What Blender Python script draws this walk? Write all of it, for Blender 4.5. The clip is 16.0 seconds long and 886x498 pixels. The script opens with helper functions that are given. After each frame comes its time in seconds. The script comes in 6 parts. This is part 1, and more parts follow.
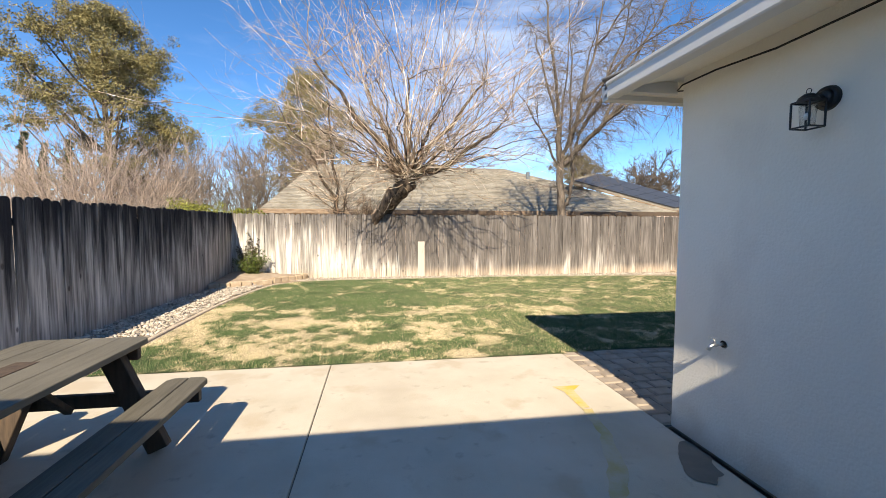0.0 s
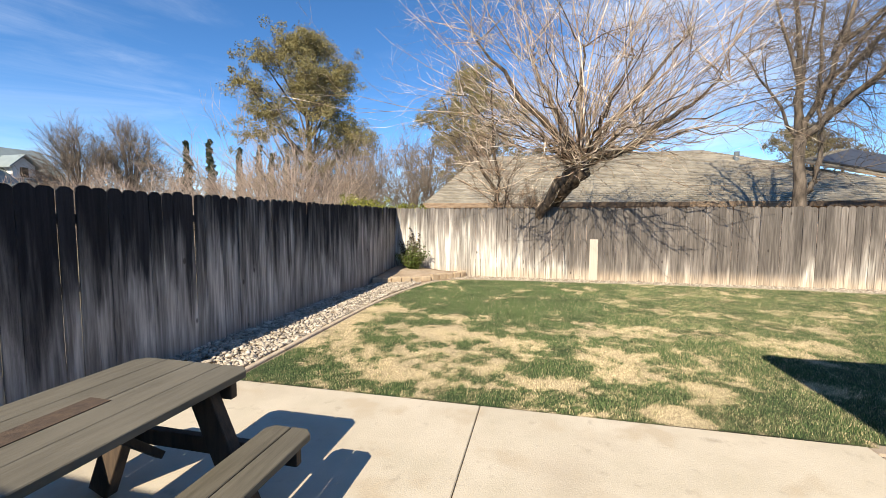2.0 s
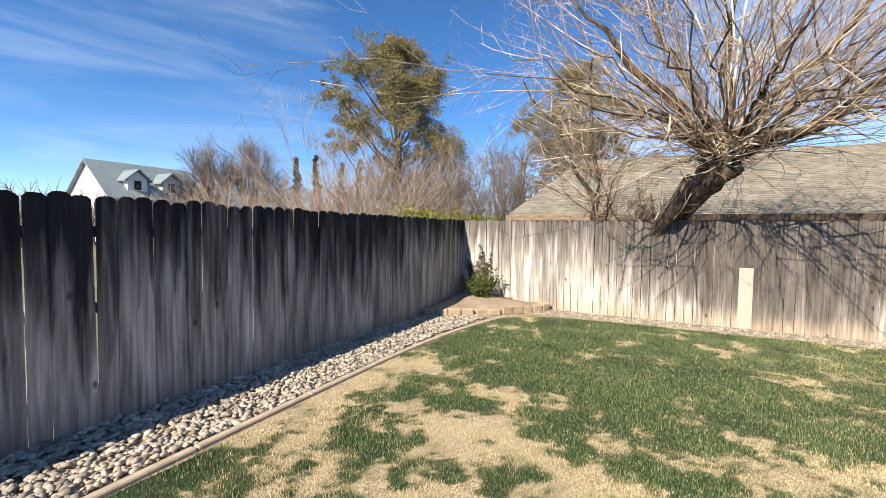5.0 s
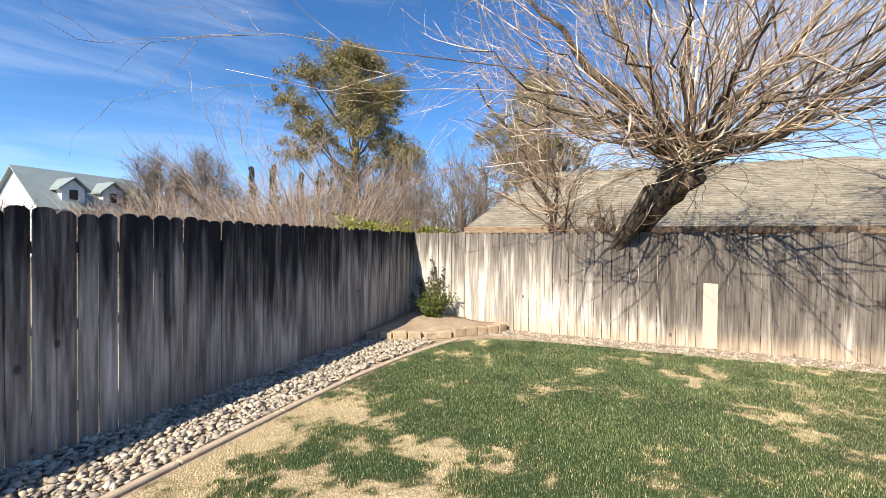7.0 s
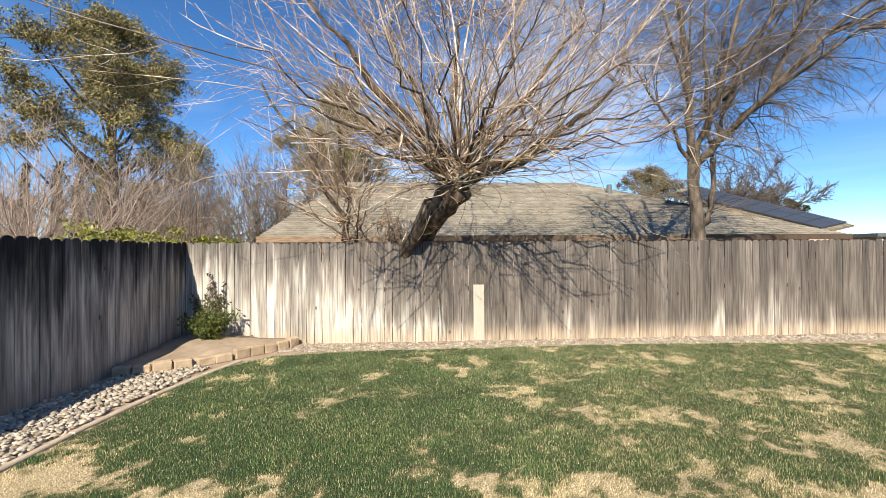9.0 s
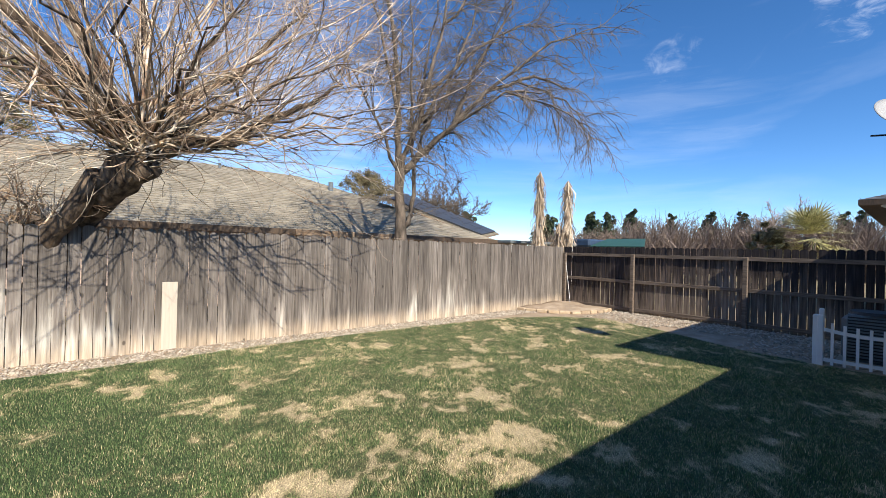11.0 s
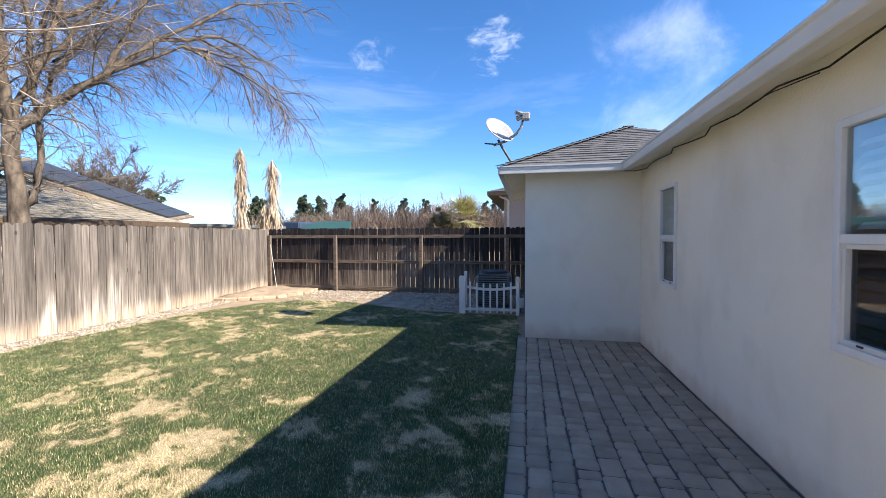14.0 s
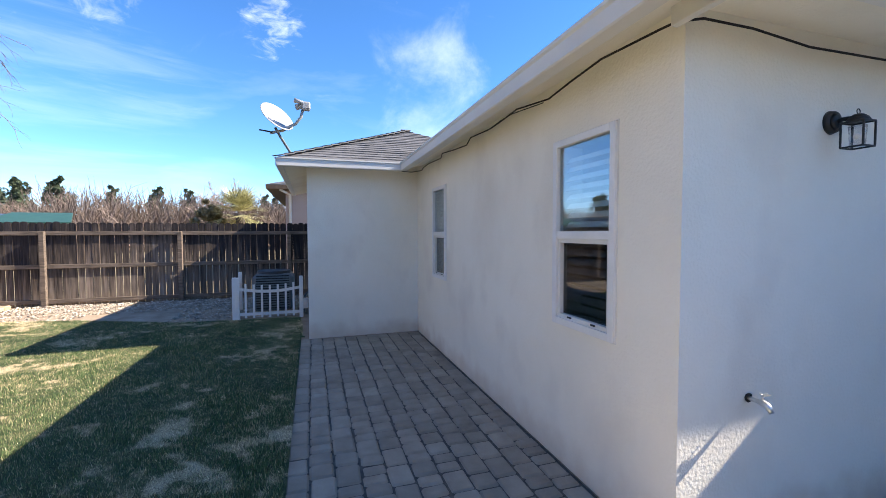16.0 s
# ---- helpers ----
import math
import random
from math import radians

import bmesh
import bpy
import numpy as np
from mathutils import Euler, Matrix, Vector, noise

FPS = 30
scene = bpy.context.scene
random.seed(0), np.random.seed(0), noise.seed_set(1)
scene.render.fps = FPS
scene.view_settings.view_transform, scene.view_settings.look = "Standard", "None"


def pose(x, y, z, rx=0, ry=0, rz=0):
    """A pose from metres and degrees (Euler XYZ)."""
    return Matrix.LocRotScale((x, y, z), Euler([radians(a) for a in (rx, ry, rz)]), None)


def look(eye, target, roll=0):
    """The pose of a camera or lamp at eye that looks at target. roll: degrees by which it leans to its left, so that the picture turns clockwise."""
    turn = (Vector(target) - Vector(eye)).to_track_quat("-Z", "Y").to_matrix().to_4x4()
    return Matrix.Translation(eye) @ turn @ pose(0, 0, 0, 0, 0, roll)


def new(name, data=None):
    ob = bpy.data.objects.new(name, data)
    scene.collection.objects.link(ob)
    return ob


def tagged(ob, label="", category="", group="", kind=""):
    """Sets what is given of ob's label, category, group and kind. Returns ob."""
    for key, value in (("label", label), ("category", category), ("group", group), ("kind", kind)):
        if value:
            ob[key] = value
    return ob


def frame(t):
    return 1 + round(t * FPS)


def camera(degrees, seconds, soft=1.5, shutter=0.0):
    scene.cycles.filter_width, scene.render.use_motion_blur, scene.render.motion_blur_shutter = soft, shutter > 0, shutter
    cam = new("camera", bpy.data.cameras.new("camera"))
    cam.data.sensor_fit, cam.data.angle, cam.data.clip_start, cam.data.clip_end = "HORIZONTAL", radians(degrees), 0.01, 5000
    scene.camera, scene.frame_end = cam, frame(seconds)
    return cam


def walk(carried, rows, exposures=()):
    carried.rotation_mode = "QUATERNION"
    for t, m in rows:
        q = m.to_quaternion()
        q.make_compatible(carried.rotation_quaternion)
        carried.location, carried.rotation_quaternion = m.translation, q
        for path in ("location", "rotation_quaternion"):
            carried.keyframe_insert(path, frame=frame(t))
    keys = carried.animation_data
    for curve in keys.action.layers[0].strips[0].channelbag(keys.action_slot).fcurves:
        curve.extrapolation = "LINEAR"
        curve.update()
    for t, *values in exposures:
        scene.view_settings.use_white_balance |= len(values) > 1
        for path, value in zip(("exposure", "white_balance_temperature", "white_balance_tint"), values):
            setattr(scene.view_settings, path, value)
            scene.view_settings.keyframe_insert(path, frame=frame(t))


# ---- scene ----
cam = camera(94.4, 16.0, 0.8)
PATH = [
    (0, (0.122, -0.106, 1.536), (0.439, 1.865, 1.417), 0.2),
    (0.5, (0.041, 0.106, 1.55), (0.174, 2.098, 1.432), -0.2),
    (1, (0.09, 0.4, 1.549), (-0.065, 2.391, 1.443), 0.1),
    (1.5, (0.116, 0.742, 1.55), (-0.224, 2.709, 1.424), 0.3),
    (2, (0.071, 1.123, 1.565), (-0.384, 3.065, 1.413), 0.1),
    (2.5, (0.09, 1.52, 1.584), (-0.46, 3.437, 1.429), -0.1),
    (3, (0.044, 1.954, 1.556), (-0.595, 3.844, 1.417), -0.2),
    (3.5, (0.02, 2.373, 1.582), (-0.704, 4.233, 1.453), -0.2),
    (4, (0.071, 2.735, 1.598), (-0.742, 4.558, 1.483), 0.0),
    (4.2, (0.082, 2.881, 1.585), (-0.769, 4.687, 1.474), 0.1),
    (6.3, (-0.04, 4.34, 1.632), (-0.979, 6.105, 1.574), 1.2),
    (6.5, (-0.016, 4.375, 1.624), (-0.921, 6.158, 1.576), 1.1),
    (7, (0.033, 4.419, 1.618), (-0.745, 6.262, 1.589), 0.7),
    (7.5, (0.096, 4.439, 1.639), (-0.516, 6.343, 1.623), 0.2),
    (8, (0.162, 4.466, 1.638), (-0.25, 6.423, 1.644), -0.3),
    (8.5, (0.259, 4.473, 1.641), (0.086, 6.465, 1.656), -0.6),
    (9, (0.353, 4.475, 1.637), (0.461, 6.472, 1.652), -0.4),
    (9.5, (0.413, 4.473, 1.646), (0.843, 6.426, 1.651), 0.2),
    (10, (0.463, 4.546, 1.64), (1.227, 6.395, 1.641), 0.9),
    (10.2, (0.485, 4.575, 1.639), (1.376, 6.365, 1.641), 1.2),
    (12.3, (0.599, 4.47, 1.604), (2.283, 5.549, 1.59), 0.3),
    (12.5, (0.621, 4.475, 1.593), (2.347, 5.485, 1.576), 0.1),
    (13, (0.644, 4.383, 1.599), (2.461, 5.218, 1.567), -0.3),
    (13.5, (0.679, 4.316, 1.601), (2.577, 4.944, 1.553), -0.4),
    (14, (0.75, 4.318, 1.6), (2.709, 4.717, 1.538), -0.2),
    (14.5, (0.806, 4.32, 1.588), (2.798, 4.482, 1.517), -0.0),
    (15, (0.855, 4.308, 1.588), (2.852, 4.228, 1.514), -0.0),
    (15.5, (0.895, 4.312, 1.592), (2.862, 3.96, 1.517), -0.1),
    (16, (0.878, 4.275, 1.598), (2.782, 3.668, 1.517), -0.15),
]
walk(cam, [(t, look(eye, target, roll)) for t, eye, target, roll in PATH],
     [(0, 0.84, 6850, 10), (1.5, 0.70, 6750, 9), (3.0, 0.70, 6700, 10), (4.2, 0.64, 6600, 10), (7.0, 0.78, 6650, 10), (9.0, 0.61, 6650, 9), (10.2, 0.56, 6400, 10), (12.5, 0.86, 6350, 11), (14.0, 1.12, 6450, 13), (16.0, 1.42, 6450, 14)])

SUN_DROP = Vector((0.245, 1.278, -1.0))
world = bpy.data.worlds.new("sky")
scene.world = world
world.use_nodes = True


def build_sky():
    nt = world.node_tree
    nt.nodes.clear()
    out, bg = nt.nodes.new("ShaderNodeOutputWorld"), nt.nodes.new("ShaderNodeBackground")
    sky = nt.nodes.new("ShaderNodeTexSky")
    sky.sky_type, sky.sun_disc = "NISHITA", False
    sky.sun_elevation, sky.sun_rotation = radians(37.6), math.pi + 0.176
    sky.altitude = 900
    sky.air_density, sky.dust_density, sky.ozone_density = 0.72, 0.05, 3.2
    co, mp = nt.nodes.new("ShaderNodeTexCoord"), nt.nodes.new("ShaderNodeMapping")
    mp.inputs["Scale"].default_value = (1.2, 1.6, 5.0)
    n = nt.nodes.new("ShaderNodeTexNoise")
    n.inputs["Scale"].default_value, n.inputs["Detail"].default_value, n.inputs["Roughness"].default_value = 1.7, 9, 0.55
    n.inputs["Distortion"].default_value = 0.4
    r = nt.nodes.new("ShaderNodeValToRGB")
    r.color_ramp.elements[0].position, r.color_ramp.elements[1].position = 0.55, 0.9
    r.color_ramp.elements[0].color, r.color_ramp.elements[1].color = (0, 0, 0, 1), (0.18, 0.18, 0.18, 1)
    mix = nt.nodes.new("ShaderNodeMix")
    mix.data_type = "RGBA"
    mix.inputs["B"].default_value = (5.6, 6.0, 6.7, 1)
    nt.links.new(co.outputs["Generated"], mp.inputs["Vector"])
    nt.links.new(mp.outputs["Vector"], n.inputs["Vector"])
    nt.links.new(n.outputs["Fac"], r.inputs["Fac"])
    cover = r.outputs["Color"]

    def cloud(direction, radius, scale, stretch, lo, hi, amount):
        """One cloud: broken noise that thins out with the angle from its middle."""
        dot, near, mp2, n2, body, m1, m2, add = (nt.nodes.new("ShaderNode" + k) for k in ("VectorMath", "MapRange", "Mapping", "TexNoise", "MapRange", "Math", "Math", "Math"))
        dot.operation = "DOT_PRODUCT"
        dot.inputs[1].default_value = Vector(direction).normalized()
        near.interpolation_type = body.interpolation_type = "SMOOTHSTEP"
        near.inputs["From Min"].default_value, near.inputs["From Max"].default_value = math.cos(radians(radius)), 1.0
        mp2.inputs["Scale"].default_value = stretch
        n2.inputs["Scale"].default_value, n2.inputs["Detail"].default_value, n2.inputs["Roughness"].default_value, n2.inputs["Distortion"].default_value = scale, 8, 0.62, 0.5
        body.inputs["From Min"].default_value, body.inputs["From Max"].default_value = lo, hi
        m1.operation = m2.operation = "MULTIPLY"
        m2.inputs[1].default_value = amount
        add.operation, add.use_clamp = "ADD", True
        link = nt.links.new
        link(co.outputs["Generated"], dot.inputs[0])
        link(dot.outputs["Value"], near.inputs["Value"])
        link(co.outputs["Generated"], mp2.inputs["Vector"])
        link(mp2.outputs["Vector"], n2.inputs["Vector"])
        m1.operation = "MULTIPLY_ADD"
        m1.inputs[1].default_value = 0.3
        link(near.outputs["Result"], m1.inputs[0])
        link(n2.outputs["Fac"], m1.inputs[2])
        link(m1.outputs[0], body.inputs["Value"])
        link(body.outputs["Result"], m2.inputs[0])
        link(cover, add.inputs[0])
        link(m2.outputs[0], add.inputs[1])
        return add.outputs[0]
    cover = cloud((0.909, 0.07, 0.413), 5.5, 19, (1, 1, 2.0), 0.68, 1.02, 0.42)
    cover = cloud((0.919, -0.255, 0.30), 13, 4, (1, 1, 1), 0.62, 1.05, 0.42)
    cover = cloud((0.86, 0.331, 0.389), 4, 22, (1, 1, 1.3), 0.70, 1.05, 0.25)
    cover = cloud((0.598, -0.688, 0.412), 6, 24, (1, 1, 1.5), 0.72, 1.0, 0.28)
    cover = cloud((0.85, 0.5, 0.15), 24, 3.0, (1, 1, 9), 0.62, 1.05, 0.12)
    cover = cloud((0.22, 0.95, 0.24), 34, 2.4, (1, 1, 4), 0.60, 0.95, 0.4)
    cover = cloud((-0.85, 0.47, 0.27), 26, 1.6, (1.5, 1, 9), 0.62, 1.05, 0.2)
    nt.links.new(cover, mix.inputs["Factor"])
    hs = nt.nodes.new("ShaderNodeHueSaturation")
    hs.inputs["Saturation"].default_value = 1.2
    nt.links.new(sky.outputs["Color"], hs.inputs["Color"])
    nt.links.new(hs.outputs["Color"], mix.inputs["A"])
    nt.links.new(mix.outputs["Result"], bg.inputs["Color"])
    bg.inputs["Strength"].default_value = 0.137
    nt.links.new(bg.outputs["Background"], out.inputs["Surface"])


build_sky()
sun = new("sun", bpy.data.lights.new("sun", "SUN"))
sun.data.energy, sun.data.angle, sun.data.color = 5.0, radians(0.53), (1.0, 0.90, 0.74)
sun.matrix_world = look((0, 0, 20), Vector((0, 0, 20)) + SUN_DROP)



# ---- materials ----
def mat(name, stops, scale=4.0, stretch=(1, 1, 1), rough=0.85, bump=0.2, fine=60.0, metal=0.0, vary=0.0, island=0.0, spec=0.3, second=None):
    """stops: (position, colour) pairs along a noise; second: (scale, stretch, colour, low, high) lays stains over it."""
    m = bpy.data.materials.new(name)
    m.use_nodes = True
    nt = m.node_tree
    nodes, link = nt.nodes, nt.links.new
    b = nodes["Principled BSDF"]
    b.inputs["Roughness"].default_value, b.inputs["Metallic"].default_value = rough, metal
    b.inputs["Specular IOR Level"].default_value = spec
    geo, mp, n = nodes.new("ShaderNodeNewGeometry"), nodes.new("ShaderNodeMapping"), nodes.new("ShaderNodeTexNoise")
    mp.inputs["Scale"].default_value = stretch
    n.inputs["Scale"].default_value, n.inputs["Detail"].default_value, n.inputs["Roughness"].default_value = scale, 6, 0.62
    link(geo.outputs["Position"], mp.inputs["Vector"])
    link(mp.outputs["Vector"], n.inputs["Vector"])
    r = nodes.new("ShaderNodeValToRGB")
    el = r.color_ramp.elements
    while len(el) < len(stops):
        el.new(0.5)
    for e, (p, c) in zip(el, stops):
        e.position, e.color = p, (*c, 1)
    link(n.outputs["Fac"], r.inputs["Fac"])
    col = r.outputs["Color"]
    if second:
        for sc, st, c, lo, hi in second:
            mp2, n2, r2, mx = nodes.new("ShaderNodeMapping"), nodes.new("ShaderNodeTexNoise"), nodes.new("ShaderNodeMapRange"), nodes.new("ShaderNodeMix")
            mp2.inputs["Scale"].default_value = st
            mp2.inputs["Location"].default_value = (3.1 * sc, 1.7, 0.4)
            n2.inputs["Scale"].default_value, n2.inputs["Detail"].default_value = sc, 5
            r2.inputs["From Min"].default_value, r2.inputs["From Max"].default_value = lo, hi
            mx.data_type = "RGBA"
            mx.inputs["B"].default_value = (*c, 1)
            link(geo.outputs["Position"], mp2.inputs["Vector"])
            link(mp2.outputs["Vector"], n2.inputs["Vector"])
            link(n2.outputs["Fac"], r2.inputs["Value"])
            link(r2.outputs["Result"], mx.inputs["Factor"])
            link(col, mx.inputs["A"])
            col = mx.outputs["Result"]
    if vary or island:
        if vary:
            src = nodes.new("ShaderNodeObjectInfo").outputs["Random"]
        else:
            src = geo.outputs["Random Per Island"]
        mr, hs = nodes.new("ShaderNodeMapRange"), nodes.new("ShaderNodeHueSaturation")
        a = vary or island
        mr.inputs["To Min"].default_value, mr.inputs["To Max"].default_value = 1 - a, 1 + a
        link(src, mr.inputs["Value"])
        link(mr.outputs["Result"], hs.inputs["Value"])
        link(col, hs.inputs["Color"])
        col = hs.outputs["Color"]
    link(col, b.inputs["Base Color"])
    if bump:
        n3, bp = nodes.new("ShaderNodeTexNoise"), nodes.new("ShaderNodeBump")
        mp3 = nodes.new("ShaderNodeMapping")
        mp3.inputs["Scale"].default_value = stretch
        n3.inputs["Scale"].default_value, n3.inputs["Detail"].default_value = fine, 4
        bp.inputs["Strength"].default_value, bp.inputs["Distance"].default_value = bump, 0.01
        link(geo.outputs["Position"], mp3.inputs["Vector"])
        link(mp3.outputs["Vector"], n3.inputs["Vector"])
        link(n3.outputs["Fac"], bp.inputs["Height"])
        link(bp.outputs["Normal"], b.inputs["Normal"])
    return m


def fence_mat(name, body, dark, pale, red, darkness, zmid, pale_low, axis_stretch, along=None, band=None):
    """Weathered boards: streaky grey wood, black mildew from the top down, bleached lower part, dusty reddish foot."""
    m = mat(name, body, 5.0, axis_stretch, 0.9, 0.6, 40.0, vary=0.3)
    nt = m.node_tree
    nodes, link = nt.nodes, nt.links.new
    b = nodes["Principled BSDF"]
    col = b.inputs["Base Color"].links[0].from_socket
    geo = nodes.new("ShaderNodeNewGeometry")
    sep = nodes.new("ShaderNodeSeparateXYZ")
    link(geo.outputs["Position"], sep.inputs["Vector"])
    rnd = nodes.new("ShaderNodeObjectInfo").outputs["Random"]

    def noise_at(scale, st, det=5):
        mp, n = nodes.new("ShaderNodeMapping"), nodes.new("ShaderNodeTexNoise")
        mp.inputs["Scale"].default_value = st
        n.inputs["Scale"].default_value, n.inputs["Detail"].default_value = scale, det
        link(geo.outputs["Position"], mp.inputs["Vector"])
        link(mp.outputs["Vector"], n.inputs["Vector"])
        return n.outputs["Fac"]

    def math_node(op, a, c, d=None):
        n = nodes.new("ShaderNodeMath")
        n.operation = op
        for i, v in enumerate((a, c, d)):
            if v is None:
                continue
            if isinstance(v, (int, float)):
                n.inputs[i].default_value = v
            else:
                link(v, n.inputs[i])
        return n.outputs[0]

    def rng(v, lo, hi):
        r = nodes.new("ShaderNodeMapRange")
        r.interpolation_type = "SMOOTHSTEP"
        r.inputs["From Min"].default_value, r.inputs["From Max"].default_value = lo, hi
        link(v, r.inputs["Value"])
        return r.outputs["Result"]

    def over(a, c, f):
        mx = nodes.new("ShaderNodeMix")
        mx.data_type = "RGBA"
        mx.inputs["B"].default_value = (*c, 1)
        link(a, mx.inputs["A"])
        link(f, mx.inputs["Factor"])
        return mx.outputs["Result"]

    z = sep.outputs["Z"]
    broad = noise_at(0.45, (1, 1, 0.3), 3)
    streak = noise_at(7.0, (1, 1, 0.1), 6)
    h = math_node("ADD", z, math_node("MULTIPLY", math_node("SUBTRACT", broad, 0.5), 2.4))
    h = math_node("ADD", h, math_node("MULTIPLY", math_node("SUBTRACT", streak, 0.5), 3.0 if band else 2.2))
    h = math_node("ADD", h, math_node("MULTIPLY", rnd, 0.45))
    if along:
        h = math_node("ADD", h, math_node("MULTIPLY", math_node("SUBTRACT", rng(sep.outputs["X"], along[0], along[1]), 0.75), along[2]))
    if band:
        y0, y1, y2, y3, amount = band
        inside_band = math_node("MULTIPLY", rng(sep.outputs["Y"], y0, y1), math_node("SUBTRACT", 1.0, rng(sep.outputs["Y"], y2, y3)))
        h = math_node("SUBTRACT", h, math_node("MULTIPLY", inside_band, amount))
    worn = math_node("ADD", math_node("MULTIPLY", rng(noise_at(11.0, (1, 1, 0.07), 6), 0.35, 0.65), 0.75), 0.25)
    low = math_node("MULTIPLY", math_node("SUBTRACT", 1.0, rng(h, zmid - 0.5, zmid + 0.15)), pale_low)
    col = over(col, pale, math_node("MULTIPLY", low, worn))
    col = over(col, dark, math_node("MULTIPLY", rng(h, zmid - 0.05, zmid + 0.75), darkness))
    foot = math_node("ADD", z, math_node("MULTIPLY", noise_at(3.0, (1, 1, 0.6)), 0.3))
    col = over(col, red, math_node("MULTIPLY", math_node("SUBTRACT", 1.0, rng(foot, 0.15, 0.5)), 0.7))
    knot = nodes.new("ShaderNodeTexVoronoi")
    knot.inputs["Scale"].default_value = 3.2
    mp = nodes.new("ShaderNodeMapping")
    mp.inputs["Scale"].default_value = (1, 1, 0.55)
    link(geo.outputs["Position"], mp.inputs["Vector"])
    link(mp.outputs["Vector"], knot.inputs["Vector"])
    col = over(col, (0.05, 0.04, 0.035), math_node("MULTIPLY", math_node("SUBTRACT", 1.0, rng(knot.outputs["Distance"], 0.04, 0.085)), 0.75))
    grain = math_node("MULTIPLY_ADD", rng(noise_at(34.0, (1, 1, 0.05), 3), 0.3, 0.7), 0.5, 0.72)
    board = math_node("MULTIPLY_ADD", math_node("FRACT", math_node("MULTIPLY", rnd, 7.13), 0.0), 0.42, 0.80)
    tone = nodes.new("ShaderNodeHueSaturation")
    link(math_node("MULTIPLY", grain, board), tone.inputs["Value"])
    link(col, tone.inputs["Color"])
    link(tone.outputs["Color"], b.inputs["Base Color"])
    return m


STUCCO = mat("stucco", [(0.3, (0.81, 0.765, 0.66)), (0.7, (0.88, 0.835, 0.735))], 0.9, (1, 1, 1), 0.92, 0.42, 55.0,
             second=[(0.6, (1, 1, 0.6), (0.66, 0.57, 0.45), 0.56, 0.85), (1.7, (1, 1, 0.7), (0.745, 0.695, 0.605), 0.56, 0.76)])


def splash(m, colour, height, amount):
    """Soil splashed up the foot of a wall, with a broken upper edge."""
    nt = m.node_tree
    nodes, link = nt.nodes, nt.links.new
    b = nodes["Principled BSDF"]
    col = b.inputs["Base Color"].links[0].from_socket
    geo, sep, n, add, mr, mul, mx = (nodes.new("ShaderNode" + k) for k in ("NewGeometry", "SeparateXYZ", "TexNoise", "Math", "MapRange", "Math", "Mix"))
    n.inputs["Scale"].default_value, n.inputs["Detail"].default_value = 3.0, 6
    add.operation, add.inputs[1].default_value = "MULTIPLY_ADD", 0.5
    mr.interpolation_type = "SMOOTHSTEP"
    mr.inputs["From Min"].default_value, mr.inputs["From Max"].default_value = 0.25 + height, 0.2
    mul.operation, mul.inputs[1].default_value = "MULTIPLY", amount
    mx.data_type = "RGBA"
    mx.inputs["B"].default_value = (*colour, 1)
    link(geo.outputs["Position"], sep.inputs["Vector"])
    link(geo.outputs["Position"], n.inputs["Vector"])
    link(n.outputs["Fac"], add.inputs[0])
    link(sep.outputs["Z"], add.inputs[2])
    link(add.outputs[0], mr.inputs["Value"])
    link(mr.outputs["Result"], mul.inputs[0])
    link(mul.outputs[0], mx.inputs["Factor"])
    link(col, mx.inputs["A"])
    link(mx.outputs["Result"], b.inputs["Base Color"])


splash(STUCCO, (0.50, 0.37, 0.25), 0.28, 0.5)
TRIM = mat("painted_trim", [(0.3, (0.68, 0.66, 0.62)), (0.7, (0.74, 0.72, 0.68))], 3, (1, 1, 1), 0.55, 0.05, 80)
VINYL = mat("white_vinyl", [(0.3, (0.72, 0.71, 0.69)), (0.7, (0.80, 0.79, 0.77))], 6, (1, 1, 1), 0.4, 0.03, 60)
SLAB = mat("concrete_slab", [(0.3, (0.50, 0.44, 0.335)), (0.55, (0.58, 0.51, 0.40)), (0.75, (0.63, 0.56, 0.45))], 1.3, (1, 1, 1), 0.9, 0.25, 120,
           second=[(9.0, (1, 1, 1), (0.40, 0.34, 0.26), 0.62, 0.8), (0.8, (1, 1.4, 1), (0.44, 0.37, 0.28), 0.55, 0.8), (2.3, (1, 1, 1), (0.50, 0.42, 0.31), 0.58, 0.68)])
CURB = mat("curb_concrete", [(0.3, (0.42, 0.34, 0.25)), (0.7, (0.60, 0.50, 0.38))], 8, (1, 1, 1), 0.92, 0.4, 90)
PAVER = mat("paver_concrete", [(0.3, (0.31, 0.25, 0.19)), (0.7, (0.42, 0.345, 0.265))], 5, (1, 1, 1), 0.9, 0.6, 140, vary=0.14,
            second=[(1.4, (1, 1, 1), (0.18, 0.15, 0.125), 0.6, 0.75)])
JOINT = mat("joint_sand", [(0.3, (0.08, 0.065, 0.055)), (0.7, (0.17, 0.14, 0.115))], 20, (1, 1, 1), 0.95, 0.4, 150)
SOIL = mat("dry_soil", [(0.3, (0.27, 0.20, 0.14)), (0.55, (0.39, 0.305, 0.22)), (0.75, (0.48, 0.39, 0.30))], 2.5, (1, 1, 1), 0.95, 0.9, 45)
STONE = mat("bed_stone", [(0.3, (0.38, 0.28, 0.18)), (0.7, (0.56, 0.45, 0.32))], 6, (1, 1, 1), 0.9, 0.7, 50, vary=0.15)
PEBBLE = mat("river_pebble", [(0.3, (0.23, 0.19, 0.15)), (0.5, (0.42, 0.365, 0.295)), (0.7, (0.60, 0.53, 0.44))], 7, (1, 1, 1), 0.8, 0.25, 80, island=0.35)
